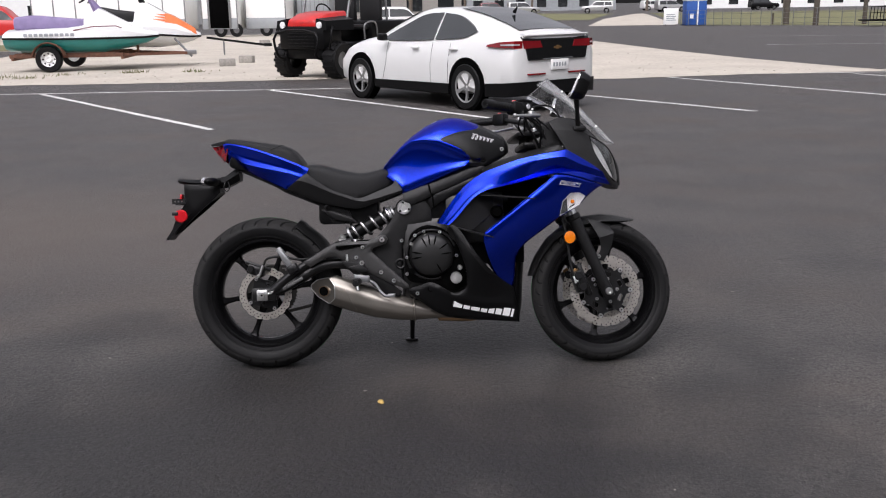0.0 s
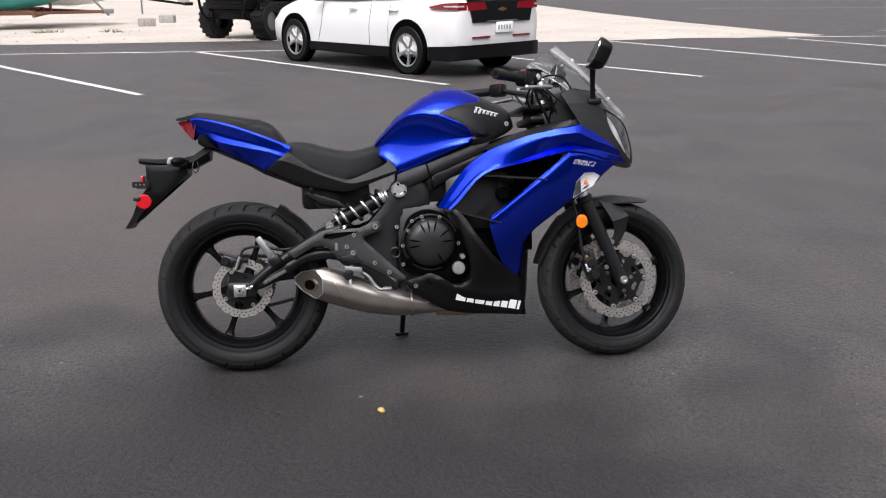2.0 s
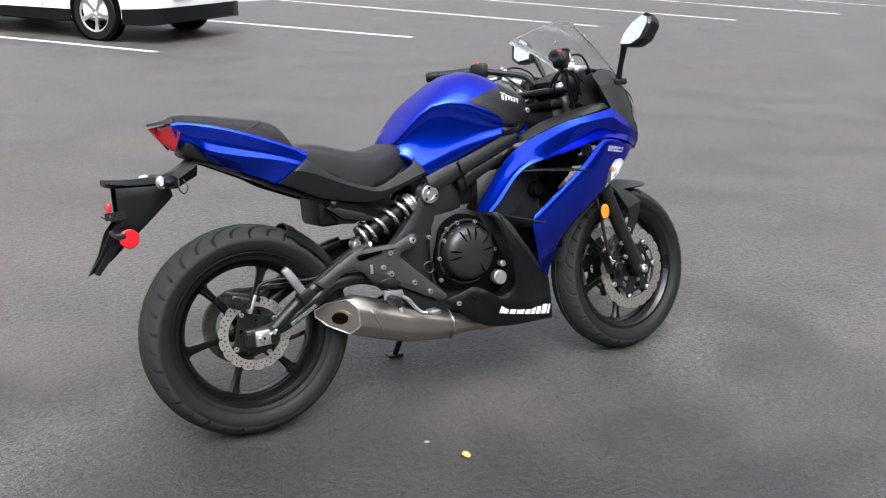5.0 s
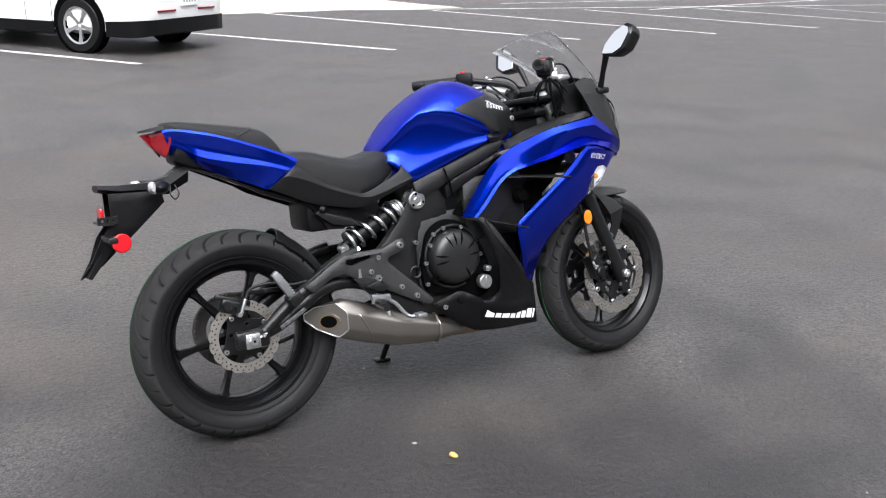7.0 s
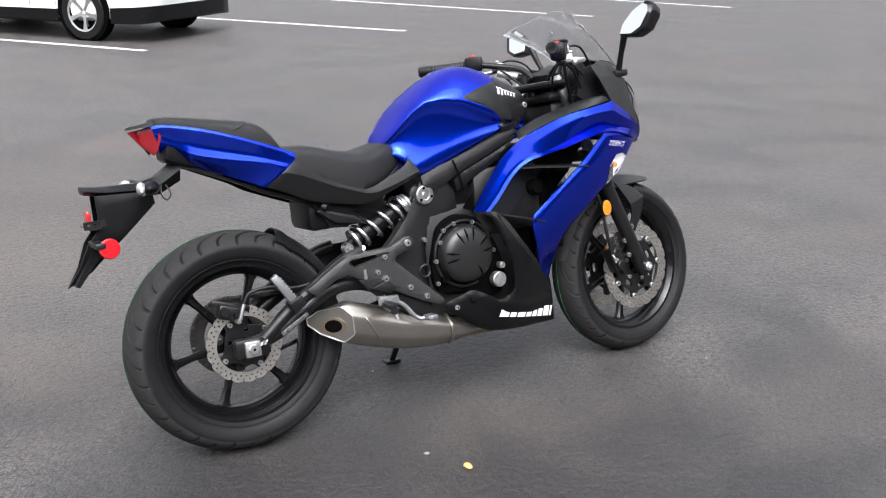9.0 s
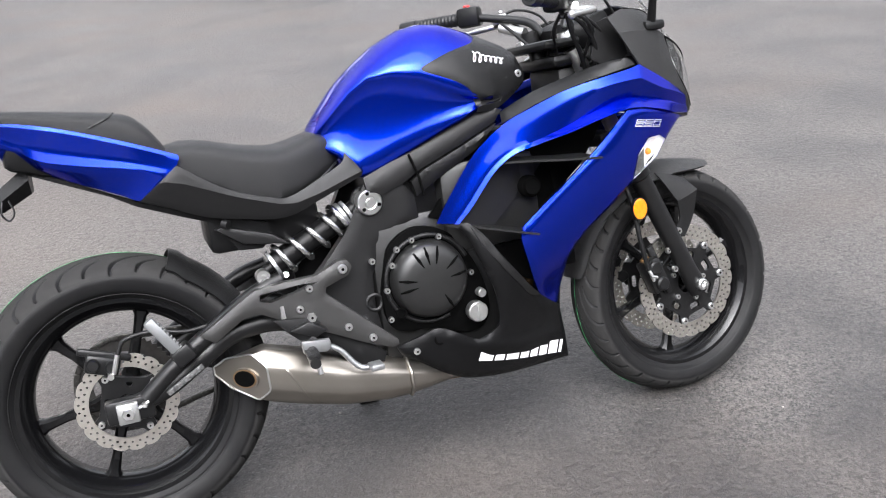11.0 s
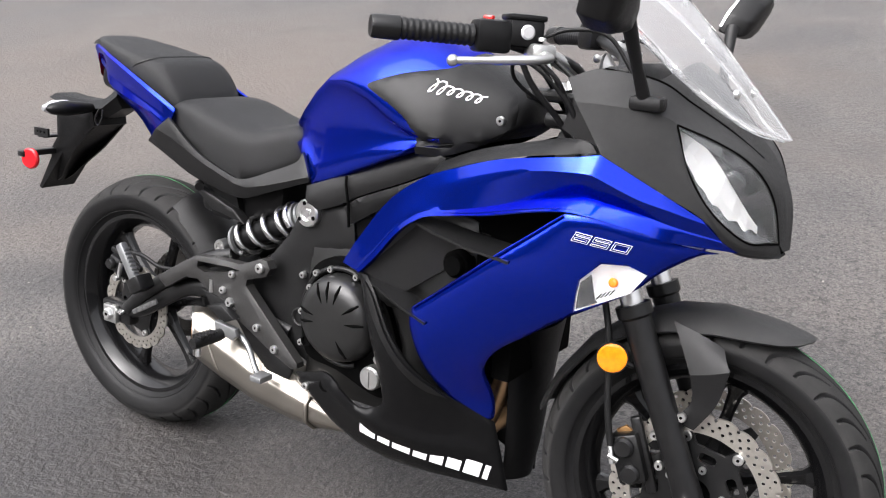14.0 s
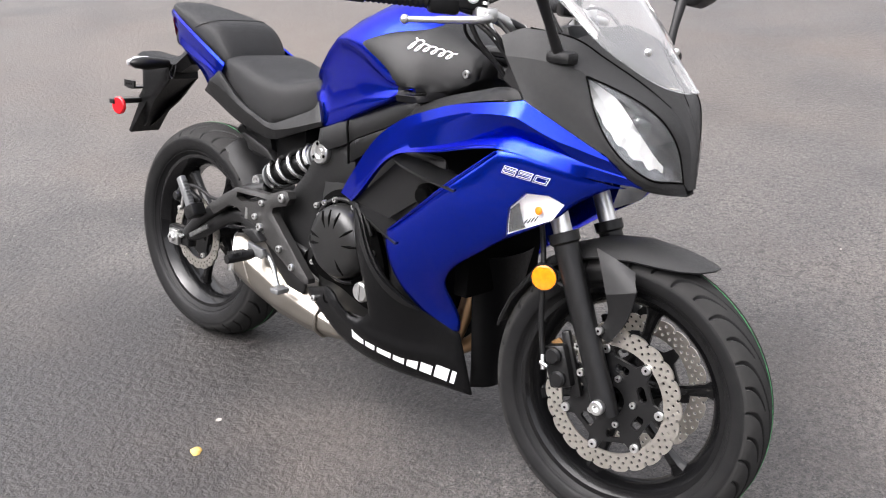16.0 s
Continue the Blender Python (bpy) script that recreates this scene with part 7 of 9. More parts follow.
for s in (-1, 1):
    # upper blue panel with its long arched strip
    bm = patch(upper_lines(), s, 0.005, 6, 4)
    bike_part("upper_fairing", bm, BLUE, None, "metallic blue upper fairing panel with raised creases", 28)
    ind = [(0.626, 0.686), (0.600, 0.650), (0.516, 0.607), (0.527, 0.666), (0.560, 0.699), (0.60, 0.700)]
    # main blue side panel
    main_out = catmull([(0.318, 0.318), (0.318, 0.318), (0.330, 0.330), (0.336, 0.39), (0.340, 0.452), (0.375, 0.50), (0.44, 0.548), (0.497, 0.588), (0.524, 0.604), (0.524, 0.604), (0.60, 0.650), (0.640, 0.688), (0.690, 0.722), (0.716, 0.727), (0.716, 0.727), (0.66, 0.742), (0.594, 0.762), (0.55, 0.773), (0.500, 0.774), (0.500, 0.774), (0.36, 0.664), (0.211, 0.552), (0.211, 0.552), (0.206, 0.520), (0.225, 0.448), (0.255, 0.380), (0.29, 0.338)], 4, True)
    bm = shell([tuple(p) for p in main_out], lambda x, z: SIDE(x, z) - 0.002, 0.006, 0.008, s, [ind], 0.005, 0.010)
    mf = bike_part("side_fairing", bm, BLUE, None, "metallic blue side fairing panel", 60)
    bm = tube([(0.216 + (0.498 - 0.216) * k / 24, s * (SIDE(0.216 + 0.282 * k / 24, 0.553 + 0.218 * k / 24) - 0.0025), 0.553 + 0.218 * k / 24) for k in range(25)], 0.0022, 6)
    bike_part("panel_edge", bm, BLUE, mf, "", 60)
    # black lower cowl with a long white mark
    bel = catmull([(0.035, 0.585), (0.035, 0.585), (0.074, 0.566), (0.10, 0.50), (0.128, 0.42), (0.136, 0.355), (0.128, 0.325), (0.079, 0.308), (0.03, 0.335), (-0.012, 0.354), (-0.05, 0.343), (-0.108, 0.326), (-0.108, 0.326), (-0.098, 0.303), (-0.06, 0.278), (0.0, 0.234), (0.05, 0.208), (0.05, 0.208), (0.12, 0.196), (0.24, 0.183), (0.355, 0.168), (0.355, 0.168), (0.345, 0.24), (0.331, 0.318), (0.331, 0.318), (0.27, 0.362), (0.232, 0.398), (0.20, 0.435), (0.155, 0.495), (0.118, 0.553), (0.09, 0.582), (0.09, 0.582)], 3, True)
    bm = shell([tuple(p) for p in bel], lambda x, z: SIDE(x, z) + 0.003 + line_bump(x, z, [(0.03, 0.335), (0.12, 0.285), (0.22, 0.262), (0.30, 0.262)], 0.006, 0.010, 2.5), 0.006, 0.013, s, (), 0.007, 0.012)
    bc = bike_part("belly_cowl", bm, BLACKP, None, "black lower cowl with a white lettered mark", 60)
    if s < 0:
        bike_part("cowl_screw", disc_bolt(0.008, 0.007, 14, None, Matrix.Translation((-0.068, -0.172, 0.310))), BOLT, bc, "bright screw", 30)
        bm = lathe([(0.013, 0), (0.013, -0.010), (0.008, -0.010), (0.008, -0.004), (0, -0.004), (0, 0)], 20)
        bm.transform(Matrix.Translation((-0.013, -0.172, 0.327)))
        bike_part("cowl_fastener", bm, DARK, bc, "recessed fastener", 30)
    # grey stripe along the cowl's front edge
    st = catmull([(0.092, 0.573), (0.092, 0.573), (0.120, 0.545), (0.16, 0.48), (0.205, 0.424), (0.262, 0.368), (0.262, 0.368), (0.222, 0.385), (0.185, 0.425), (0.145, 0.478), (0.112, 0.528)], 4, True)
    bm = shell([tuple(p) for p in st], lambda x, z: SIDE(x, z) + 0.0065, 0.004, 0.012, s, (), 0.002, 0.006)
    bike_part("cowl_facet", bm, BLACKM, bc, "", 60)
    # the white mark: eight plain slanting blocks
    x0 = 0.0
    for wd, hh in ((0.036, 1.0), (0.026, 0.74), (0.036, 0.74), (0.026, 0.74), (0.024, 0.74), (0.026, 0.74), (0.030, 1.0), (0.010, 1.0)):
        h0 = 0.034 * hh
        mk = bmesh.new()
        mk.faces.new([mk.verts.new((x0 + a + 0.22 * b, b, 0)) for a, b in ((0, 0), (wd, 0), (wd, h0), (0, h0))])
        bmesh.ops.subdivide_edges(mk, edges=mk.edges[:], cuts=2, use_grid_fill=True)
        lay_on(mk, (0.075, 0.252), (0.972, -0.232), (0.05, 1.0), SIDE, s, 0.0048)
        bike_part("mark_block", mk, DECAL, bc, "", 0)
        x0 += wd + 0.006
    # near-black sheet paints the shade behind the side opening, grey vanes in it
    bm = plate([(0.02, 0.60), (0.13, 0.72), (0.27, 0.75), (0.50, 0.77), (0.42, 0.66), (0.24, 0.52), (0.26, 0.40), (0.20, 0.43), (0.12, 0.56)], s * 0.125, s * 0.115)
    bike_part("duct_shade", bm, DARK, None, "near-black sheet painting the shade behind the fairing opening", 30)
    for pts, lab in (([(0.186, 0.703, 0.187), (0.247, 0.700, 0.222), (0.33, 0.690, 0.240), (0.414, 0.682, 0.247)], "upper"), ([(0.068, 0.583, 0.185), (0.13, 0.565, 0.205), (0.19, 0.548, 0.220), (0.246, 0.532, 0.226)], "lower")):
        bm = bmesh.new()
        a = [bm.verts.new((x, s * w, z)) for x, z, w in pts]
        b = [bm.verts.new((x - 0.012, s * (w * 0.25 + 0.10), z + 0.006)) for x, z, w in pts]
        a2 = [bm.verts.new((x, s * w, z - 0.0045)) for x, z, w in pts]
        b2 = [bm.verts.new((x - 0.012, s * (w * 0.25 + 0.10), z - 0.001)) for x, z, w in pts]
        for k in range(3):
            bm.faces.new((a[k], a[k + 1], b[k + 1], b[k]))
            bm.faces.new((a2[k + 1], a2[k], b2[k], b2[k + 1]))
            bm.faces.new((a[k], a2[k], a2[k + 1], a[k + 1]))
            bm.faces.new((b[k + 1], b2[k + 1], b2[k], b[k]))
        bm.faces.new((a[0], b[0], b2[0], a2[0]))
        bm.faces.new((a[3], a2[3], b2[3], b[3]))
        bike_part("duct_vane", bm, BLACKM, None, "thin black vane in the duct", 40)
    bm = shell([(0.186, 0.700), (0.068, 0.583), (0.16, 0.559), (0.215, 0.600), (0.29, 0.655), (0.325, 0.688)], lambda x, z: 0.181 - 0.24 * max(0, x - 0.08), 0.004, 0.02, s)
    bike_part("duct_panel", bm, BLACKM, None, "", 40)
    bm = lathe([(0, -0.03), (0.018, -0.03), (0.022, -0.024), (0.022, 0.03), (0, 0.03)], 20, 'Y', None, False)
    for k in range(5):
        lathe([(0.022, -0.02 + k * 0.01), (0.026, -0.018 + k * 0.01), (0.022, -0.016 + k * 0.01)], 20, 'Y', bm)
    bm.transform(Matrix.Translation((0.265, s * 0.145, 0.632)) @ Matrix.Rotation(radians(-35), 4, 'Y'))
    # near-black here sinks the hose end into the painted shade of the duct
    bike_part("coolant_cap", bm, DARK, None, "ribbed black coolant hose end", 40)
    # black inner strip on top of the fairing
    top = catmull([(0.208, 0.790), (0.208, 0.790), (0.30, 0.823), (0.40, 0.850), (0.50, 0.868), (0.538, 0.874), (0.538, 0.874), (0.520, 0.890), (0.470, 0.888), (0.40, 0.872), (0.30, 0.846), (0.216, 0.812), (0.216, 0.812)], 4, True)
    bm = shell([tuple(p) for p in top], lambda x, z: top_width(x) - 0.003 - 1.4 * max(0, z - interp(x, TOP_EDGE, 1)) * (1.0 if x < 0.42 else max(0.15, 1 - (x - 0.42) * 9)), 0.006, 0.014, s, (), 0.003, 0.008)
    bike_part("fairing_inner", bm, BLACKM, None, "matt black inner fairing strip", 60)
    # front indicator let into the fairing
    bm = shell(ind, lambda x, z: SIDE(x, z) + 0.003, 0.003, 0.012, s, (), 0.004, 0.008)
    il = bike_part("front_indicator", bm, LENS, None, "clear front indicator lens with an amber bulb", 60)
    il.visible_shadow = False
    bm = shell([(0.572 + (x - 0.572) * 1.04, 0.665 + (z - 0.665) * 1.04) for x, z in ind], lambda x, z: SIDE(x, z) - 0.006 - 0.016 * math.exp(-((x - 0.572) ** 2 + (z - 0.668) ** 2) / 0.0009), 0.003, 0.006, s)
    bike_part("reflector_bowl", bm, SILVERB, il, "bright silver reflector", 40)
    low = [(0.5195, 0.613), (0.5285, 0.662), (0.545, 0.678), (0.549, 0.634), (0.552, 0.629)]
    bm = shell(low, lambda x, z: SIDE(x, z) - 0.0035 + 0.0012 * math.sin(x * 900) * math.sin(z * 900), 0.002, 0.004, s)
    bike_part("side_reflector", bm, DKSILVER, il, "grey prismatic side reflector", 20)
    for k in range(4):
        q = 0.553 + 0.006 * k
        bm = tube([(q, s * (SIDE(q, 0.640) + 0.000), 0.636 + 0.0028 * k), (q + 0.010, s * (SIDE(q, 0.652) - 0.001), 0.648 + 0.0028 * k)], 0.0014, 6)
        bike_part("lens_rib", bm, DKSILVER, il)
    bm = lathe([(0, 0), (0.0085, 0), (0.008, -0.006), (0.005, -0.011), (0, -0.012)], 9, 'Y', None, False)
    bm.transform(Matrix.Translation((0.572, s * (SIDE(0.572, 0.664) - 0.018), 0.664)) @ Matrix.Diagonal((1, -s, 1, 1)) @ Matrix.Diagonal((1, 0.5, 1, 1)))
    bike_part("bulb", bm, AMBER, il, "amber bulb", 40)
    # numerals on the fairing: wide squared strokes, white outside and blue inside
    glyph = {"6": [((1, 1), (0, 1)), ((0, 1), (0, 0)), ((0, 0), (1, 0)), ((1, 0), (1, 0.55)), ((1, 0.55), (0, 0.55))], "5": [((1, 1), (0, 1)), ((0, 1), (0, 0.55)), ((0, 0.55), (1, 0.55)), ((1, 0.55), (1, 0)), ((1, 0), (0, 0))], "0": [((0, 0), (0, 1)), ((0, 1), (1, 1)), ((1, 1), (1, 0)), ((1, 0), (0, 0))]}
    for wd, m2, pr in ((0.0042, DECAL, 0.0006), (0.0021, BLUE, 0.0014)):
        bm = bmesh.new()
        for k, ch in enumerate("650" if s < 0 else "056"):
            for (a0, b0), (a1, b1) in glyph[ch]:
                if s > 0:
                    a0, a1 = 1 - a0, 1 - a1
                p, q = Vector((0.030 * k + 0.022 * a0, 0.0125 * b0)), Vector((0.030 * k + 0.022 * a1, 0.0125 * b1))
                e = (q - p).normalized()
                n = Vector((-e.y, e.x)) * wd / 2
                p, q = p - e * wd / 2, q + e * wd / 2
                bm.faces.new([bm.verts.new((v.x + 0.45 * v.y, v.y, 0)) for v in (p - n, q - n, q + n, p + n)])
        lay_on(bm, (0.517, 0.735), (0.978, -0.16), (0.05, 1.0), SIDE, s, pr)
        bike_part("numerals", bm, m2, mf, "white outlined model numerals", 0)

# ---- nose, headlights and windscreen ----
# lines of (x, half width, z): the ridge under the screen, the lamp's upper and lower edges, the seam to the blue panel
LINE_A = [(0.478, 0.216, 0.985), (0.53, 0.197, 1.003), (0.605, 0.160, 0.990), (0.649, 0.117, 0.957), (0.70, 0.070, 0.918), (0.747, 0.034, 0.877), (0.776, 0.017, 0.835), (0.790, 0.013, 0.79), (0.794, 0.013, 0.728)]
LINE_B = [(0.498, 0.223, 0.950), (0.555, 0.214, 0.949), (0.608, 0.198, 0.943), (0.646, 0.174, 0.928), (0.692, 0.141, 0.908), (0.733, 0.104, 0.882), (0.760, 0.068, 0.848), (0.777, 0.040, 0.803), (0.787, 0.024, 0.742)]
LINE_C = [(0.646, 0.174, 0.927), (0.668, 0.165, 0.860), (0.708, 0.147, 0.797), (0.752, 0.095, 0.750), (0.776, 0.047, 0.743), (0.787, 0.024, 0.741)]
LINE_D = [(x, top_width(x) - 0.001, z) for x, z in ((0.547, 0.8735), (0.578, 0.8560), (0.610, 0.8385), (0.650, 0.8155), (0.698, 0.7855))] + [(x, SIDE(x, z) - 0.001, z) for x, z in ((0.722, 0.7525), (0.742, 0.7315))] + [(0.772, 0.050, 0.722), (0.791, 0.013, 0.722)]
LINE_E = LINE_B[:3] + LINE_C


def between(p, q, t, out=0.0):
    """Points part of the way from one line to another, pushed outwards a little in their middle."""
    n = len(p) - 1
    return [tuple(a[k] + (b[k] - a[k]) * t + (0.5 * out if k == 0 else out if k == 1 else 0) * math.sin(math.pi * i / n) for k in range(3)) for i, (a, b) in enumerate(zip(p, q))]


def sunk(line, dx, dw, dz=0.0):
    return [(x - dx, max(0.004, w - dw), z + dz) for x, w, z in line]


for s in (-1, 1):
    bm = patch([LINE_D, between(LINE_D, LINE_E, 0.5, 0.004), LINE_E], s, 0.005, 6, 6)
    nf = bike_part("nose_fairing", bm, MATTB, None, "matt black nose fairing", 40)
    bm = patch([LINE_B, between(LINE_B, LINE_A, 0.5, 0.003), LINE_A], s, 0.005, 6, 4)
    bike_part("brow_panel", bm, MATTB, nf, "", 40)
    tube_ = [(x, s * w, z) for x, w, z in catmull(LINE_A[1:6], 6)]
    bike_part("brow_groove", tube(tube_, 0.0018, 6), DARK, nf, "", 60)
    upper, lower = LINE_B[3:], LINE_C
    bm = patch([lower, between(lower, upper, 0.5, 0.007), upper], s, 0.0025, 6, 6)
    hlm = bike_part("headlight", bm, LENS, None, "clear swept-back headlight lens", 60)
    hlm.visible_shadow = False
    for line in (upper, lower):
        bike_part("lamp_gasket", tube([(x + 0.0004, s * (w + 0.0003), z) for x, w, z in catmull(line, 6)], 0.0016, 6), DARK, hlm, "", 60)
    inner_up, inner_lo = sunk(upper, 0.004, 0.003, -0.003), sunk(lower, 0.003, 0.003, 0.002)
    deep = sunk(between(lower, upper, 0.55), 0.022, 0.026)
    bike_part("headlight_bucket", patch([inner_lo, deep, inner_up], s, 0.003, 5, 6), DKSILVER, hlm, "grey headlight bowl", 40)
    # bright reflector along the lower edge, in stepped facets
    lo_d, up_d = catmull(sunk(lower, 0.006, 0.006, 0.002), 4)[:15], catmull(sunk(upper, 0.012, 0.012, -0.004), 4)[:15]
    rows = []
    for k, (p, q) in enumerate(zip(lo_d, up_d)):
        t = max(0.25, 0.92 - 0.055 * max(0, k - 3))
        e = 0.0016 if k % 2 else -0.0008
        rows.append([tuple(p), tuple(p.lerp(q, t * 0.5) + Vector((-0.003 - e, -0.005 - e, 0))), tuple(p.lerp(q, t) + Vector((-0.003, -0.004, 0)))])
    bm = bmesh.new()
    gv = [[bm.verts.new((x, s * w, z)) for x, w, z in r] for r in rows]
    for a, b in zip(gv, gv[1:]):
        for k in range(2):
            bm.faces.new((a[k], a[k + 1], b[k + 1], b[k]))
    bmesh.ops.solidify(bm, geom=bm.faces[:], thickness=0.0015)
    bike_part("headlight_reflector", bm, SILVERB, hlm, "bright faceted headlight reflector", 8)
    bm = lathe([(0, 0), (0.024, 0), (0.024, 0.012), (0.020, 0.022), (0.011, 0.028), (0, 0.03)], 24, 'X', None, False)
    bm.transform(Matrix.Translation((0.708, s * 0.075, 0.845)) @ Matrix.Rotation(radians(s * 35), 4, 'Z'))
    bike_part("projector_lens", bm, LENS, hlm, "", 40)
# panel under the screen, the ridge between the lamps and the chin
full = [[(x, -w, z) for x, w, z in LINE_A[2:]], [(x + 0.005, -w * 0.45, z + 0.5 * max(0, w - 0.01) * 0.22 + 0.001) for x, w, z in LINE_A[2:]], [(x + 0.007, 0, z + 0.003 + max(0, w - 0.01) * 0.16) for x, w, z in LINE_A[2:]], [(x + 0.005, w * 0.45, z + 0.5 * max(0, w - 0.01) * 0.22 + 0.001) for x, w, z in LINE_A[2:]], [(x, w, z) for x, w, z in LINE_A[2:]]]
bike_part("nose_beak", patch(full, 1, 0.004, 6, 4), MATTB, None, "black ridge between the headlights", 50)
full = [[(x, -w, z) for x, w, z in LINE_D[4:]], [(x - 0.006, 0, z - 0.006) for x, w, z in LINE_D[4:]], [(x, w, z) for x, w, z in LINE_D[4:]]]
bike_part("chin", patch(full, 1, 0.004, 5, 6), BLACKM, None, "black chin under the headlights", 50)
bm = box(0.46, 0.655, -0.10, 0.10, 0.80, 0.90, 0.03)
bike_part("nose_core", bm, BLACKP, None, "", 40)
# windscreen: a curved clear sheet
NU, NV = 20, 16
mid_line = catmull([(0.780, 0, 0.908), (0.722, 0, 0.972), (0.655, 0, 1.042), (0.58, 0, 1.118), (0.505, 0, 1.182)], 5)
edge_line = catmull([(0.772, 0.020, 0.906), (0.724, 0.058, 0.921), (0.650, 0.128, 0.978), (0.548, 0.163, 1.066), (0.436, 0.207, 1.135)], 5)
rows = []
for i in range(NU + 1):
    c0, e0 = mid_line[i], edge_line[i]
    row = []
    for j in range(NV + 1):
        v = j / NV * 2 - 1
        row.append(Vector((c0.x + (e0.x - c0.x) * abs(v) ** 1.8, e0.y * v, c0.z + (e0.z - c0.z) * abs(v) ** 1.8)))
    rows.append(row)
bm = bmesh.new()
a = [[bm.verts.new(p) for p in r] for r in rows]
b = [[bm.verts.new(p + Vector((-0.0022, 0, -0.0022))) for p in r] for r in rows]
for i in range(NU):
    for j in range(NV):
        bm.faces.new((a[i][j], a[i][j + 1], a[i + 1][j + 1], a[i + 1][j]))
        bm.faces.new((b[i][j + 1], b[i][j], b[i + 1][j], b[i + 1][j + 1]))
rim_i = [(i, 0) for i in range(NU)] + [(NU, j) for j in range(NV)] + [(NU - i, NV) for i in range(NU)] + [(0, NV - j) for j in range(NV)]
for (i, j), (k, l) in zip(rim_i, rim_i[1:] + rim_i[:1]):
    bm.faces.new((a[i][j], a[k][l], b[k][l], b[i][j]))
wsc = bike_part("windscreen", bm, SCREEN, None, "clear curved plastic windscreen", 60)
wsc.visible_shadow = False
for (i, j) in ((16, 4), (16, NV - 4), (7, 3), (7, NV - 3)):
    p = rows[i][j]
    bm = lathe([(0, -0.004), (0.0075, -0.004), (0.0075, 0.002), (0.004, 0.005), (0, 0.005)], 14, 'X', None, False)
    bm.transform(Matrix.Translation(p))
    bike_part("screen_screw", bm, CHROME, wsc, "bright screen screw", 30)
bm = tube([rows[i][0] + Vector((-0.001, 0, -0.001)) for i in range(NU + 1)] + [rows[NU][j] for j in range(1, NV)] + [rows[NU - i][NV] for i in range(NU + 1)], 0.0018, 6)
bike_part("screen_edge", bm, CLEAR, wsc, "", 60)
# instrument pod and inner panels below the screen
bm = box(0.445, 0.56, -0.10, 0.10, 0.93, 1.0, 0.02)
bm.transform(Matrix.Translation((0.5, 0, 0.96)) @ Matrix.Rotation(radians(-18), 4, 'Y') @ Matrix.Translation((-0.5, 0, -0.96)))
bike_part("instrument_pod", bm, BLACKP, None, "black instrument pod", 40)
for s in (-1, 1):
    bm = shell([(0.452, 0.90), (0.476, 0.98), (0.525, 0.995), (0.55, 0.90), (0.50, 0.872)], lambda x, z: 0.165, 0.005, 0.03, s)
    bike_part("cockpit_panel", bm, BLACKM, None, "", 40)

# ---- mirrors ----
for s in (-1, 1):
    bm = box(0.577, 0.630, s * 0.194 - 0.018, s * 0.194 + 0.018, 0.945, 0.968, 0.008)
    mr = bike_part("mirror", bm, BLACKM, None, "black mirror on a slim stalk", 40)
    bike_part("stalk", tube([(0.600, s * 0.196, 0.955), (0.592, s * 0.228, 1.015), (0.585, s * 0.262, 1.078)], [0.011, 0.009, 0.012], 10), BLACKM, mr, "", 60)
    out = [(-0.0562, -0.0071), (-0.0626, -0.0448), (0.0047, -0.0507), (0.0498, -0.0307), (0.0724, 0.0236), (0.0616, 0.0472), (0.0307, 0.0578), (-0.0182, 0.0354)]
    sm = []
    for k in range(len(out)):
        p, q, r = Vector(out[k - 1]), Vector(out[k]), Vector(out[(k + 1) % len(out)])
        sm += [tuple(q.lerp(p, 0.12)), tuple(q.lerp(p, 0.035).lerp(r, 0.015)), tuple(q.lerp(r, 0.035).lerp(p, 0.015)), tuple(q.lerp(r, 0.12))]
    bm = bmesh.new()
    c0 = Vector((0.004, 0.003))
    rings = []
    for k, (dx, sc) in enumerate(((0.0, 0.93), (-0.002, 0.97), (0.0, 1.0), (0.014, 0.985), (0.038, 0.86), (0.046, 0.72), (0.049, 0.3))):
        rings.append([(dx, s * ((p[0] - c0.x) * sc + c0.x), (p[1] - c0.y) * sc + c0.y) for p in sm])
    loft(rings, bm)
    place = Matrix.Translation((0.572, s * 0.335, 1.110)) @ Matrix.Rotation(radians(s * 1), 4, 'Z') @ Matrix.Rotation(radians(22), 4, 'Y')
    bm.transform(place)
    bike_part("housing", bm, BLACKM, mr, "", 50)
    bm = bmesh.new()
    loft([[(-0.0035, s * ((p[0] - c0.x) * 0.84 + c0.x - 0.010), p[1] * 0.86) for p in sm], [(0.001, s * ((p[0] - c0.x) * 0.85 + c0.x - 0.010), p[1] * 0.87) for p in sm]], bm)
    bm.transform(place)
    bike_part("mirror_glass", bm, MIRROR, mr, "silvered mirror glass", 30)

# ---- handlebars, levers, fork crown ----
bm = box(0.375, 0.455, -0.105, 0.105, 0.885, 0.915, 0.012)
bike_part("fork_crown", bm, FRAMEB, None, "black fork crown", 40, True)


def bar_part(name, bm, material, parent=None, label="", smooth=35.0, steer=False):
    """A piece of a handlebar; the left bar sits a little higher and further forward."""
    if s > 0:
        bm.transform(Matrix.Translation((0.02, 0, 0.022)))
    return bike_part(name, bm, material, parent, label, smooth, steer)


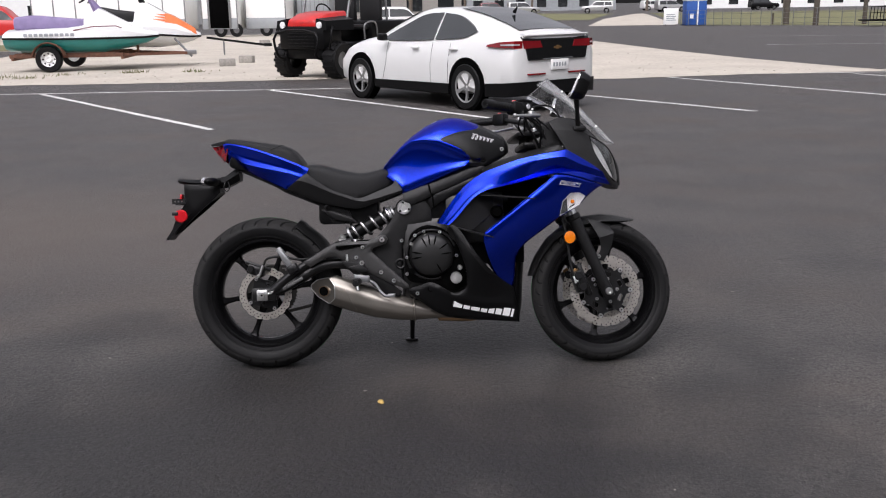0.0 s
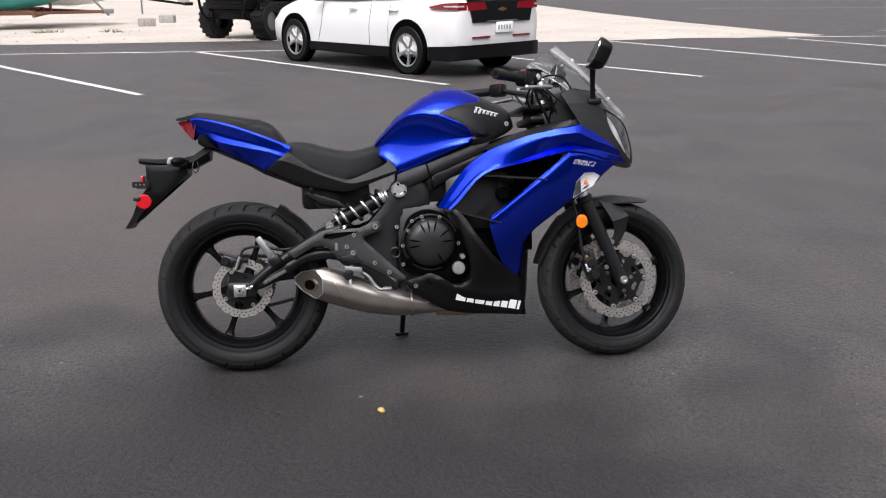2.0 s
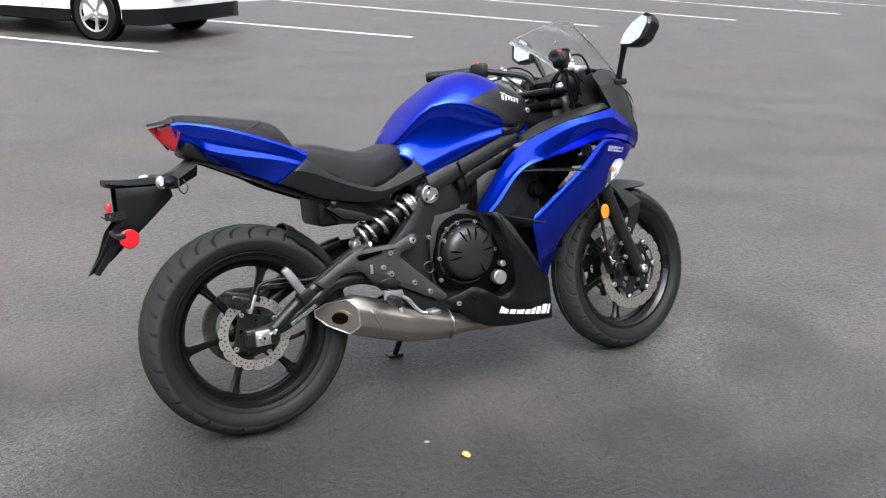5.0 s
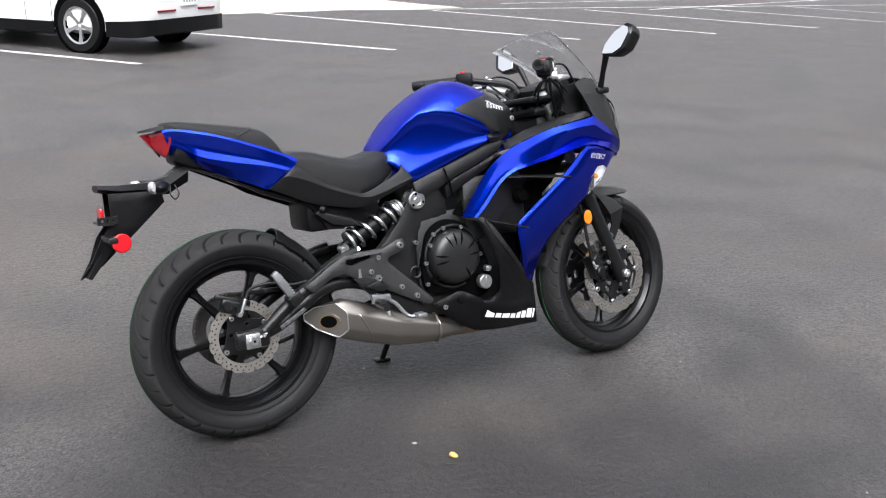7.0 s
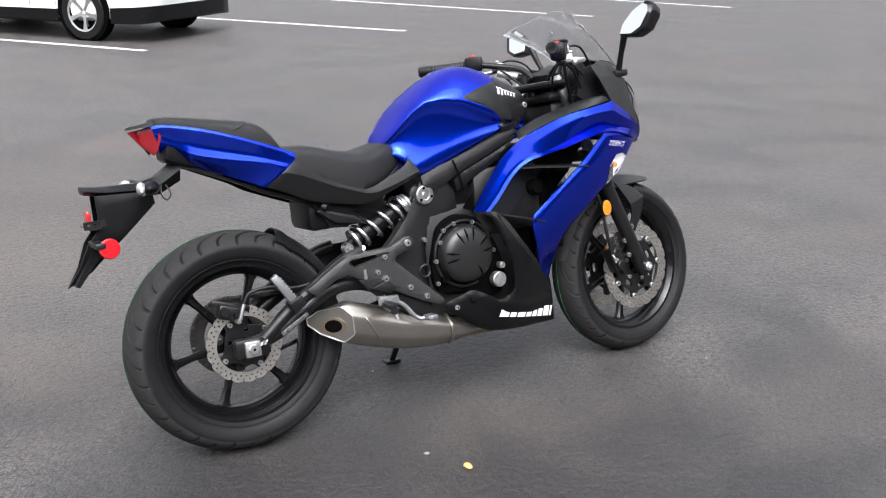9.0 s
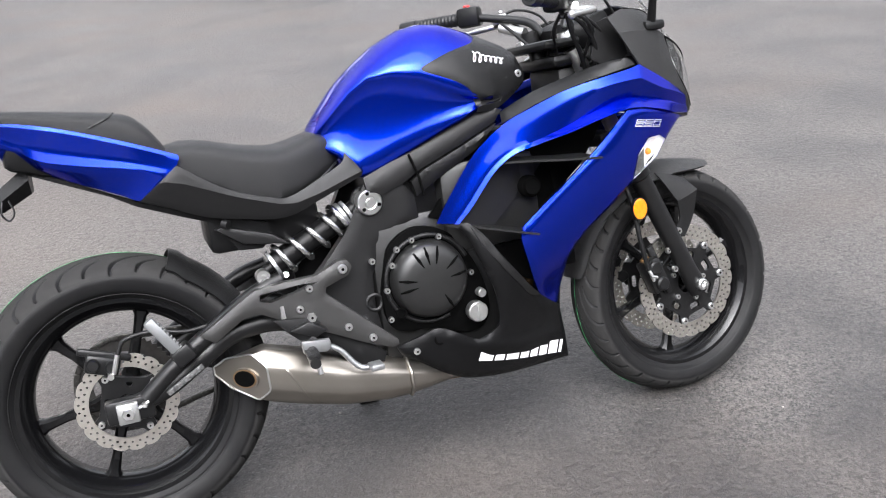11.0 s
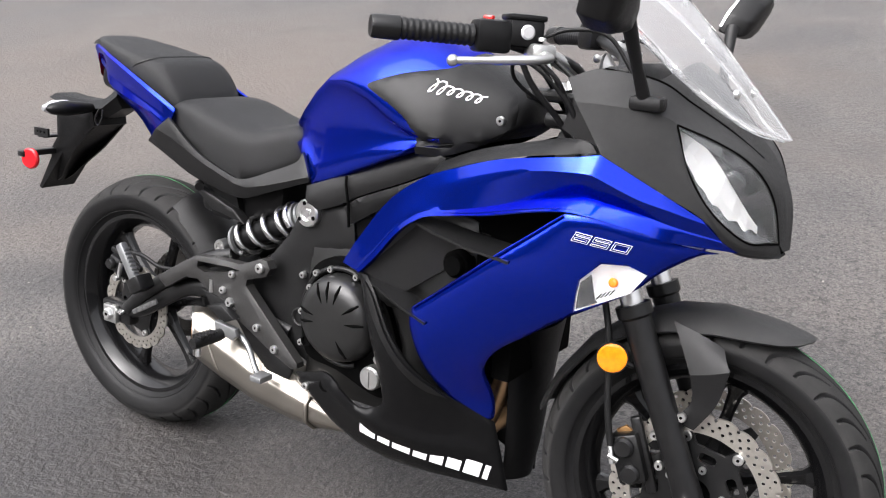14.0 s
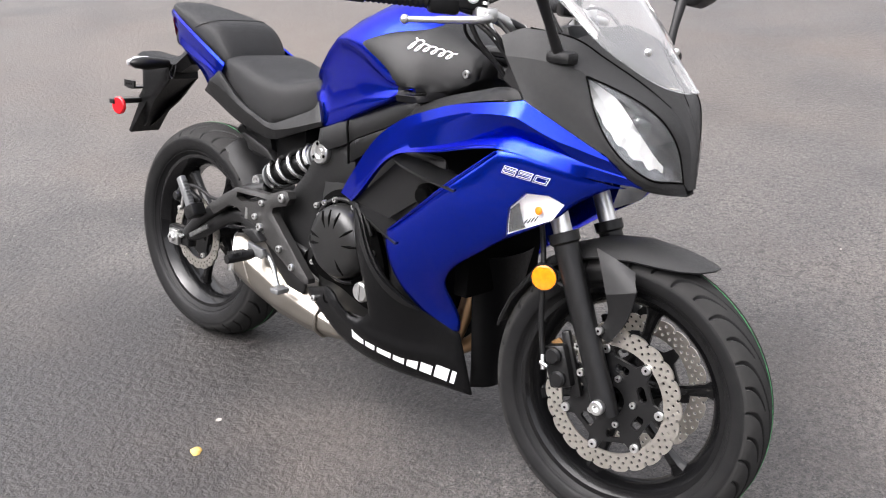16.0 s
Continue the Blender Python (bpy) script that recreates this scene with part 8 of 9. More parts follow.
for s in (-1, 1):
    bm = tube(catmull([(0.435, s * 0.06, 0.95), (0.425, s * 0.11, 0.99), (0.37, s * 0.18, 1.014), (0.315, s * 0.24, 1.028), (0.205, s * 0.345, 1.030)], 5), 0.011, 12)
    hb = bar_part("handlebar", bm, FRAMEB, None, "black handlebar", 60, True)
    g0, g1 = Vector((0.300, s * 0.255, 1.029)), Vector((0.212, s * 0.338, 1.030))
    ribs, radii = [], []
    for k in range(49):
        ribs.append(g0.lerp(g1, k / 48))
        radii.append(0.0178 if k % 4 < 2 else 0.0162)
    bm = tube(ribs, radii, 18)
    bar_part("grip", bm, BLACKM, hb, "ribbed black rubber grip", 40, True)
    e0, e1 = Vector((0.214, s * 0.336, 1.030)), Vector((0.180, s * 0.368, 1.030))
    bm = tube([e0, e0.lerp(e1, 0.05), e0.lerp(e1, 0.9), e1, e1, e0.lerp(e1, 0.75)], [0.0165, 0.0195, 0.0185, 0.0165, 0.010, 0.009], 20)
    bar_part("bar_end", bm, FRAMEB, hb, "", 40, True)
    bm = box(-0.03, 0.03, -0.024, 0.024, -0.026, 0.026, 0.009)
    bm.transform(Matrix.Translation((0.322, s * 0.232, 1.030)) @ Matrix.Rotation(radians(-s * 44), 4, 'Z'))
    bar_part("switch_box", bm, BLACKP, hb, "black switch box", 40, True)
    bm = box(-0.008, 0.008, -0.006, 0.006, -0.005, 0.003, 0.002)
    bm.transform(Matrix.Translation((0.318, s * 0.235, 1.059)))
    bar_part("red_switch", bm, REDP, hb, "red switch", 40, True)
    # lever and its bracket
    bm = tube(catmull([(0.400, s * 0.195, 1.006), (0.420, s * 0.220, 1.002), (0.405, s * 0.250, 0.998), (0.350, s * 0.295, 0.992), (0.305, s * 0.322, 0.988)], 6), [0.0085] * 6 + [0.0075] * 12 + [0.006] * 7, 10)
    bmesh.ops.create_uvsphere(bm, u_segments=12, v_segments=8, radius=0.0095, matrix=Matrix.Translation((0.303, s * 0.323, 0.988)))
    bar_part("lever", bm, ALU, hb, "silver alloy hand lever with a ball end", 60, True)
    bm = box(-0.022, 0.022, -0.018, 0.018, -0.014, 0.014, 0.006)
    bm.transform(Matrix.Translation((0.392, s * 0.19, 1.010)) @ Matrix.Rotation(radians(-s * 50), 4, 'Z'))
    disc_bolt(0.007, 0.006, 10, bm, Matrix.Translation((0.398, s * 0.20, 1.028)) @ Matrix.Rotation(radians(-90), 4, 'X'))
    bar_part("lever_bracket", bm, ALU, hb, "", 40, True)
    # hoses from the bar down to the fork
    for k, (a0, b0) in enumerate((((0.40, s * 0.18, 1.014), (0.46, s * 0.09, 0.86)), ((0.385, s * 0.20, 1.004), (0.44, s * 0.12, 0.88)), ((0.37, s * 0.19, 0.994), (0.40, s * 0.03, 0.90)))):
        mid = (Vector(a0) + Vector(b0)) / 2 + Vector((0.05 - 0.03 * k, s * 0.03, 0.02 * k))
        bar_part("cable", tube(catmull([a0, tuple(mid), b0], 8), 0.0042, 8), BLACKM, hb, "black control cable", 60, True)
# brake fluid reservoir on the right bar
bm = box(-0.03, 0.03, -0.024, 0.024, -0.02, 0.026, 0.008)
box(-0.032, 0.032, -0.026, 0.026, 0.022, 0.032, 0.004, bm)
bm.transform(Matrix.Translation((0.362, -0.195, 1.036)) @ Matrix.Rotation(radians(40), 4, 'Z'))
rs = bike_part("fluid_reservoir", bm, BLACKP, None, "black brake fluid reservoir", 40, True)
bm = lathe([(0.012, 0), (0.009, -0.003), (0, -0.003)], 16, 'Y', None, False)
bm.transform(Matrix.Translation((0.379, -0.2155, 1.040)) @ Matrix.Rotation(radians(40), 4, 'Z'))
bike_part("sight_window", bm, CLEARW, rs, "", 40, True)
bm = lathe([(0, 0.936), (0.022, 0.936), (0.024, 0.93), (0.024, 0.91), (0, 0.91)], 24, 'Z', None, False)
bm.transform(Matrix.Translation((0.40, 0, 0.0)))
bike_part("ignition_lock", bm, FRAMEB, None, "", 40, True)

# upper yoke, clamps, more hoses and wiring under the bars
bike_part("upper_yoke", box(0.345, 0.445, -0.125, 0.125, 0.930, 0.952, 0.010), FRAMEB, None, "black upper yoke", 40, True)
for s in (-1, 1):
    bike_part("bar_clamp", tube([(0.435, s * 0.085, 0.93), (0.430, s * 0.085, 0.985)], 0.022, 18), FRAMEB, None, "", 40, True)
    bike_part("fork_cap", tube([(0.418, s * 0.10, 0.952), (0.414, s * 0.10, 0.966)], [0.019, 0.016], 18), CHROME, None, "bright fork cap", 40, True)
    bike_part("bar_bracket", tube([(0.425, s * 0.10, 0.985), (0.392, s * 0.165, 1.010)], [0.014, 0.012], 14), ALU, None, "", 40, True)
for k, pts in enumerate((((0.385, -0.185, 1.03), (0.430, -0.165, 1.050), (0.490, -0.150, 1.045), (0.535, -0.140, 0.99)), ((0.372, -0.200, 1.00), (0.415, -0.190, 0.97), (0.452, -0.170, 0.92), (0.470, -0.150, 0.86)), ((0.365, -0.205, 1.00), (0.385, -0.185, 0.955), (0.425, -0.150, 0.90), (0.46, -0.11, 0.83)), ((0.350, -0.200, 1.00), (0.345, -0.170, 0.965), (0.375, -0.125, 0.93), (0.41, -0.06, 0.90)), ((0.385, 0.185, 1.03), (0.440, 0.165, 1.050), (0.50, 0.150, 1.03), (0.535, 0.140, 0.98)))):
    bike_part("cable", tube(catmull(pts, 8), 0.0055 if k in (1, 2) else 0.0036, 8), BLACKM, None, "black hose", 60, True)
bike_part("hose_union", tube([(0.400, -0.193, 1.005), (0.420, -0.187, 0.965)], 0.0062, 10), CHROME, None, "bright hose union", 40, True)
bike_part("wire_cover", box(0.40, 0.47, -0.09, 0.09, 0.80, 0.89, 0.02), BLACKM, None, "", 40)

# ---- fork and front mudguard ----
fdir = Vector((-0.397, 0, 0.918))
for s in (-1, 1):
    base = Vector((FX + 0.002, s * 0.100, FR - 0.004))
    low = base + fdir * 0.0
    bm = tube([base - fdir * 0.022, base + fdir * 0.02, base + fdir * 0.05, base + fdir * 0.33, base + fdir * 0.335, base + fdir * 0.355], [0.024, 0.026, 0.024, 0.0255, 0.031, 0.031], 24)
    fk = bike_part("fork_leg", bm, FRAMEB, None, "black telescopic fork lower leg", 40, True)
    bike_part("fork_tube", tube([base + fdir * 0.355, base + fdir * 0.70], 0.0195, 20), CHROME, fk, "bright fork tube", 60, True)
    bm = tube([base + fdir * 0.42, base + fdir * 0.45, base + fdir * 0.46], [0.028, 0.030, 0.026], 20)
    box(base.x + fdir.x * 0.44 - 0.03, base.x + fdir.x * 0.44 + 0.03, -0.10 if s > 0 else 0.0, 0.0 if s > 0 else 0.10, base.z + fdir.z * 0.44 - 0.015, base.z + fdir.z * 0.44 + 0.015, 0.005, bm).free() if False else None
    bike_part("fork_clamp", bm, FRAMEB, None, "", 40, True)
    bm = lathe([(0, 0), (0.015, 0), (0.015, -0.012), (0.012, -0.016), (0.007, -0.016), (0.0065, -0.006), (0, -0.006)], 20, 'Y', None, False)
    bm.transform(Matrix.Translation((FX, s * 0.124, FR)) @ (Matrix.Rotation(math.pi, 4, 'Z') if s > 0 else Matrix()))
    bike_part("axle_end", bm, CHROME, fk, "bright front axle end", 30, True)
    # round amber reflector beside the fork
    c = Vector((0.552, s * 0.118, 0.513))
    turn = Matrix.Translation(c) @ (Matrix.Rotation(math.pi, 4, 'Z') if s > 0 else Matrix()) @ Matrix.Rotation(radians(14), 4, 'Z')
    bm = lathe([(0, -0.0115), (0.0235, -0.0085), (0.0235, 0), (0, 0)], 6, 'Y', None, False)
    lathe([(0.0205, 0), (0.0255, 0), (0.0255, -0.007), (0.0205, -0.0085)], 32, 'Y', bm)
    bm.transform(turn)
    rf = bike_part("amber_reflector", bm, AMBER, None, "round amber side reflector", 20, True)
    bm = lathe([(0.0255, 0.001), (0.0275, 0.001), (0.0275, -0.007), (0.0255, -0.007)], 32)
    bm.transform(turn)
    bike_part("reflector_rim", bm, FRAMEB, rf, "", 30, True)
    bm = tube([(0.552, s * 0.116, 0.513), (0.585, s * 0.10, 0.50)], 0.006, 8)
    bike_part("reflector_bracket", bm, FRAMEB, rf, "", 40, True)
bike_part("lower_yoke", box(0.47, 0.56, -0.115, 0.115, 0.68, 0.715, 0.012), FRAMEB, None, "", 40, True)


def guard_section(a, r, w, drop, th):
    """A mudguard ring at the angle a round the front axle."""
    ca, sa = math.cos(radians(a)), math.sin(radians(a))
    pts = []
    for k in range(13):
        v = k / 12 * 2 - 1
        rr = r - drop * abs(v) ** 2.6
        pts.append((FX + rr * ca, w * v, FR + rr * sa))
    for k in range(13):
        v = 1 - k / 12 * 2
        rr = r - th - drop * abs(v) ** 2.6
        pts.append((FX + rr * ca, (w - th) * v, FR + rr * sa))
    return pts


secs = [guard_section(a, r, w, dr, 0.004) for a, r, w, dr in ((63, 0.335, 0.012, 0.004), (66, 0.331, 0.045, 0.012), (71, 0.327, 0.066, 0.020), (79, 0.324, 0.076, 0.028), (90, 0.325, 0.079, 0.034), (104, 0.325, 0.078, 0.034), (118, 0.324, 0.070, 0.027), (135, 0.322, 0.062, 0.020), (152, 0.320, 0.056, 0.016), (163, 0.320, 0.052, 0.014), (167, 0.320, 0.042, 0.010))]
gd = bike_part("front_mudguard", loft(secs), MATTB, None, "matt black front mudguard", 60, True)
for s in (-1, 1):
    rows = [[(0.640, 0.083, 0.588), (0.684, 0.086, 0.576), (0.728, 0.084, 0.558)], [(0.656, 0.092, 0.560), (0.698, 0.098, 0.549), (0.738, 0.100, 0.539)]]
    rows += [[(0.683, 0.106, 0.507), (0.716, 0.108, 0.516), (0.746, 0.108, 0.527)]] * 2
    rows += [[(0.690, 0.098, 0.461), (0.711, 0.100, 0.461), (0.7315, 0.100, 0.463)], [(0.664, 0.095, 0.420), (0.682, 0.096, 0.414), (0.700, 0.096, 0.410)]]
    bm = patch(rows, s, 0.005, 4, 3)
    bike_part("guard_side", bm, BLACKM, gd, "black mudguard side bracket", 16, True)
    bike_part("bolt", disc_bolt(0.009, 0.008, 14, None, Matrix.Translation((0.678, s * 0.099, 0.430)) @ (Matrix.Rotation(math.pi, 4, 'Z') if s > 0 else Matrix())), BOLT, gd, "bright bolt", 30, True)

# ---- seat, tail and number plate hanger ----


def seat_loft(table, pad=0.006):
    """x, top, side height, half width, bottom: a padded saddle."""
    secs = []
    for x, t, zs, w, b in table:
        t += pad
        h = [(w * 0.86, b), (w * 0.97, b + 0.006), (w, b + (zs - b) * 0.5), (w * 0.985, zs)]
        for k in range(1, 9):
            a = radians(90 * k / 8)
            h.append((w * 0.985 * math.cos(a) ** 0.42, zs + (t - zs) * math.sin(a) ** 0.72))
        secs.append([(x, -y, z) for y, z in h] + [(x, y, z) for y, z in reversed(h[:-1])])
    return loft(secs)


def smooth_table(rows, n=4):
    return [tuple(p) for p in catmull4(rows, n)]


def catmull4(rows, n):
    out = []
    N = len(rows)
    for i in range(N - 1):
        p0, p1, p2, p3 = [np.array(rows[min(max(k, 0), N - 1)]) for k in (i - 1, i, i + 1, i + 2)]
        for k in range(n):
            t = k / n
            out.append(0.5 * (2 * p1 + (p2 - p0) * t + (2 * p0 - 5 * p1 + 4 * p2 - p3) * t * t + (3 * p1 - p0 - 3 * p2 + p3) * t ** 3))
    out.append(np.array(rows[-1]))
    return out


SEAT = [(-0.545, 0.825, 0.81, 0.085, 0.781), (-0.53, 0.846, 0.822, 0.108, 0.773), (-0.49, 0.855, 0.822, 0.126, 0.756), (-0.44, 0.85, 0.808, 0.133, 0.735), (-0.38, 0.832, 0.785, 0.135, 0.715), (-0.32, 0.818, 0.768, 0.132, 0.698), (-0.28, 0.814, 0.76, 0.125, 0.694), (-0.235, 0.822, 0.765, 0.110, 0.710), (-0.19, 0.831, 0.785, 0.09, 0.734), (-0.162, 0.812, 0.79, 0.072, 0.751), (-0.15, 0.8, 0.79, 0.05, 0.761)]
bm = seat_loft(smooth_table(SEAT), -0.003)
rs2 = bike_part("rider_seat", bm, VINYL, None, "black vinyl rider seat", 60)
PSEAT = [(-0.858, 0.950, 0.945, 0.035, 0.938), (-0.845, 0.963, 0.953, 0.056, 0.935), (-0.79, 0.959, 0.943, 0.080, 0.915), (-0.70, 0.944, 0.922, 0.102, 0.885), (-0.63, 0.932, 0.900, 0.110, 0.860), (-0.585, 0.920, 0.885, 0.110, 0.842), (-0.555, 0.895, 0.865, 0.108, 0.83), (-0.530, 0.86, 0.84, 0.10, 0.818), (-0.520, 0.84, 0.83, 0.09, 0.814)]
ps = bike_part("passenger_seat", seat_loft(smooth_table(PSEAT)), VINYL, None, "black vinyl passenger seat with a stitched seam", 60)
seam = []
for k in range(33):
    v = k / 16 - 1
    a = radians(90 * (1 - abs(v)))
    x = -0.612 - 0.05 * abs(v) ** 2.5
    t, zs, w, b = [interp(x, PSEAT, c) for c in range(1, 5)]
    seam.append((x, math.copysign(w * 0.985 * math.cos(a) ** 0.42, v), zs + (t + 0.006 - zs) * math.sin(a) ** 0.72 + 0.0008))
bike_part("seam", tube(seam, 0.0026, 6), PIPING, ps, "", 60)
for s in (-1, 1):
    seam = [(x, s * (w * 1.0 + 0.0005), b + 0.004) for x, t, zs, w, b in smooth_table(SEAT[1:-1])]
    bike_part("seam", tube(seam, 0.003, 6), PIPING, rs2, "", 60)
    top = [(-0.862, 0.050, 0.946), (-0.833, 0.062, 0.948), (-0.76, 0.0925, 0.932), (-0.69, 0.1095, 0.910), (-0.60, 0.1225, 0.876), (-0.535, 0.127, 0.848), (-0.500, 0.129, 0.832)]
    strip = [(-0.861, 0.054, 0.940), (-0.828, 0.068, 0.941), (-0.76, 0.0965, 0.925), (-0.69, 0.1135, 0.903), (-0.60, 0.1265, 0.868), (-0.535, 0.131, 0.840), (-0.500, 0.132, 0.824)]
    groove = [(-0.856, 0.052, 0.925), (-0.818, 0.063, 0.912), (-0.765, 0.0865, 0.886), (-0.69, 0.1050, 0.862), (-0.60, 0.1215, 0.835), (-0.54, 0.130, 0.813), (-0.510, 0.133, 0.803)]
    lip = [(-0.854, 0.052, 0.918), (-0.808, 0.066, 0.890), (-0.768, 0.0885, 0.862), (-0.69, 0.1085, 0.840), (-0.60, 0.1245, 0.820), (-0.545, 0.132, 0.801), (-0.518, 0.133, 0.794)]
    fold_in = [(-0.852, 0.050, 0.908), (-0.805, 0.059, 0.876), (-0.765, 0.077, 0.846), (-0.69, 0.098, 0.822), (-0.60, 0.119, 0.804), (-0.55, 0.129, 0.789), (-0.526, 0.132, 0.783)]
    low = [(-0.842, 0.032, 0.872), (-0.81, 0.034, 0.854), (-0.77, 0.042, 0.832), (-0.69, 0.071, 0.795), (-0.62, 0.097, 0.763), (-0.592, 0.110, 0.750), (-0.553, 0.125, 0.764)]
    bm = patch([top, strip, strip, groove, groove, lip, lip, fold_in, low], s, 0.005, 6, 4)
    bike_part("tail_cowl", bm, BLUE, None, "metallic blue tail cowl with folded facets", 28)
    # side cover below the seat
    sc = catmull([(-0.508, 0.812), (-0.508, 0.812), (-0.42, 0.748), (-0.33, 0.712), (-0.285, 0.706), (-0.22, 0.730), (-0.16, 0.756), (-0.147, 0.778), (-0.147, 0.778), (-0.119, 0.735), (-0.119, 0.722), (-0.119, 0.722), (-0.217, 0.688), (-0.30, 0.662), (-0.39, 0.674), (-0.47, 0.694), (-0.54, 0.727), (-0.592, 0.750), (-0.592, 0.750)], 4, True)
    fold = [(-0.60, 0.80), (-0.50, 0.772), (-0.40, 0.726), (-0.31, 0.694), (-0.275, 0.690), (-0.22, 0.702), (-0.11, 0.735)]

    def cover_side(x, z):
        w = 0.140 + 0.006 * math.exp(-((x + 0.5) / 0.15) ** 2) - 0.10 * max(0.0, x + 0.25)
        z0 = interp(x, fold, 1)
        return w - ((0.10 + 0.25 * max(0.0, min(1.0, (x + 0.32) / 0.08))) * (z - z0) if z > z0 else 0.34 * (z0 - z))
    bm = shell([tuple(p) for p in sc], cover_side, 0.006, 0.010, s, (), 0.002, 0.004, None, [dense_line(fold)])
    bike_part("side_cover", bm, BLACKM, None, "matt black side cover under the seat", 22)
    # grab recess and underside
    un = [(-0.842, 0.876), (-0.78, 0.836), (-0.65, 0.772), (-0.592, 0.745), (-0.47, 0.695), (-0.34, 0.655), (-0.33, 0.62), (-0.36, 0.60), (-0.41, 0.605), (-0.455, 0.675), (-0.60, 0.735), (-0.65, 0.765), (-0.81, 0.838)]
    bm = shell(un, lambda x, z: min(0.10, 0.022 + (x + 0.85) * 0.23), 0.016, 0.03, s)
    bike_part("tail_underside", bm, BLACKP, None, "black plastic tail underside", 40)
    # tail lamp lens
    ln = [(-0.915, 0.938), (-0.870, 0.944), (-0.846, 0.940), (-0.840, 0.918), (-0.852, 0.880), (-0.860, 0.870), (-0.888, 0.902)]
    bm = shell(ln, lambda x, z: max(0.004, 0.056 + (x + 0.846) * 1.25), 0.01, 0.01, s, (), 0.002, 0.006)
    bike_part("tail_lamp", bm, REDL, None, "red tail lamp lens", 50)
bm = loft([[(-0.920, -0.012, 0.944), (-0.920, 0.012, 0.944), (-0.917, 0.010, 0.951), (-0.917, -0.010, 0.951)], [(-0.86, -0.047, 0.948), (-0.86, 0.047, 0.948), (-0.86, 0.043, 0.960), (-0.86, -0.043, 0.960)], [(-0.80, -0.066, 0.935), (-0.80, 0.066, 0.935), (-0.80, 0.062, 0.955), (-0.80, -0.062, 0.955)]])
bike_part("tail_cap", bm, BLACKP, None, "black cap over the tail lamp", 40)
bike_part("battery_box", box(-0.47, -0.22, -0.085, 0.085, 0.60, 0.70, 0.02), BLACKP, None, "black battery box", 40)
bm = plate([(-0.44, 0.665), (-0.335, 0.63), (-0.30, 0.60), (-0.335, 0.607), (-0.40, 0.618), (-0.455, 0.66)], -0.115, -0.09, None, 0.005)
bike_part("battery_bracket", bm, BLACKM, None, "", 40)
bm = tube([(-0.435, -0.118, 0.672), (-0.425, -0.128, 0.668)], 0.010, 12)
bike_part("rubber_plug", bm, FRAMEB, None, "", 40)
bike_part("seat_base", box(-0.84, -0.50, -0.06, 0.06, 0.80, 0.90, 0.02), BLACKP, None, "", 40).matrix_basis = Matrix.Translation((0, 0, -0.005)) @ Matrix.Translation((-0.67, 0, 0.85)) @ Matrix.Rotation(radians(19), 4, 'Y') @ Matrix.Translation((0.67, 0, -0.85))
# hanger arm, plate and indicators
secs = []
for x, z, w, h in ((-0.80, 0.825, 0.045, 0.03), (-0.86, 0.790, 0.042, 0.025), (-0.91, 0.785, 0.05, 0.018), (-1.00, 0.790, 0.055, 0.014), (-1.055, 0.800, 0.05, 0.010)):
    secs.append([(x, -w, z), (x, -w * 0.6, z + h), (x, w * 0.6, z + h), (x, w, z), (x, w * 0.6, z - h), (x, -w * 0.6, z - h)])
ph = bike_part("plate_hanger", loft(secs), BLACKP, None, "black number plate hanger", 50)
bm = shell([(-1.03, 0.785), (-0.888, 0.778), (-0.888, 0.738), (-0.962, 0.675), (-1.024, 0.622), (-1.062, 0.586), (-1.127, 0.551), (-1.092, 0.600), (-1.064, 0.66), (-1.03, 0.70)], lambda x, z: 0.014 + 0.038 * max(0.0, min(1.0, (z - 0.56) / 0.11)), 0.006, 0.015, -1, (), 0.004, 0.01)
shell([(-1.03, 0.785), (-0.888, 0.778), (-0.888, 0.738), (-0.962, 0.675), (-1.024, 0.622), (-1.062, 0.586), (-1.127, 0.551), (-1.092, 0.600), (-1.064, 0.66), (-1.03, 0.70)], lambda x, z: 0.014 + 0.038 * max(0.0, min(1.0, (z - 0.56) / 0.11)), 0.006, 0.015, 1, (), 0.004, 0.01, bm)
loft([[(-0.885, -0.05, 0.78), (-0.885, 0.05, 0.78), (-0.88, 0.05, 0.745), (-0.88, -0.05, 0.745)], [(-1.02, -0.05, 0.70), (-1.02, 0.05, 0.70), (-1.008, 0.05, 0.662), (-1.008, -0.05, 0.662)], [(-1.112, -0.05, 0.558), (-1.112, 0.05, 0.558), (-1.102, 0.05, 0.554), (-1.102, -0.05, 0.554)]], bm)
bike_part("rear_flap", bm, BLACKP, ph, "black plastic rear flap", 40)
bike_part("wire_loop", tube(catmull([(-0.845, -0.05, 0.79), (-0.838, -0.06, 0.765), (-0.85, -0.06, 0.75), (-0.862, -0.06, 0.765), (-0.858, -0.05, 0.79)], 6), 0.0022, 6), BLACKM, ph, "", 60)
bm = box(-1.06, -1.035, -0.145, -0.02, 0.655, 0.670, 0.003)
bike_part("plate_bracket", plate([(-1.073, 0.703), (-1.018, 0.703), (-1.018, 0.724), (-1.073, 0.724)], -0.085, -0.079, None, 0.001, [[(-1.06 + 0.014 * k + 0.004 * math.cos(a), 0.7135 + 0.004 * math.sin(a)) for a in (0, 1.05, 2.1, 3.14, 4.19, 5.24)] for k in (0, 1, 2)]), FRAMEB, ph, "black drilled plate bracket", 30)
bike_part("bracket_arm", box(-1.06, -1.03, -0.085, 0.085, 0.699, 0.705, 0.002), FRAMEB, ph, "", 30)
bike_part("reflector_bracket", bm, FRAMEB, ph, "", 40)
bm = lathe([(0, 0), (0.0265, 0), (0.0265, -0.006), (0.023, -0.010), (0, -0.011)], 32, 'Y', None, False)
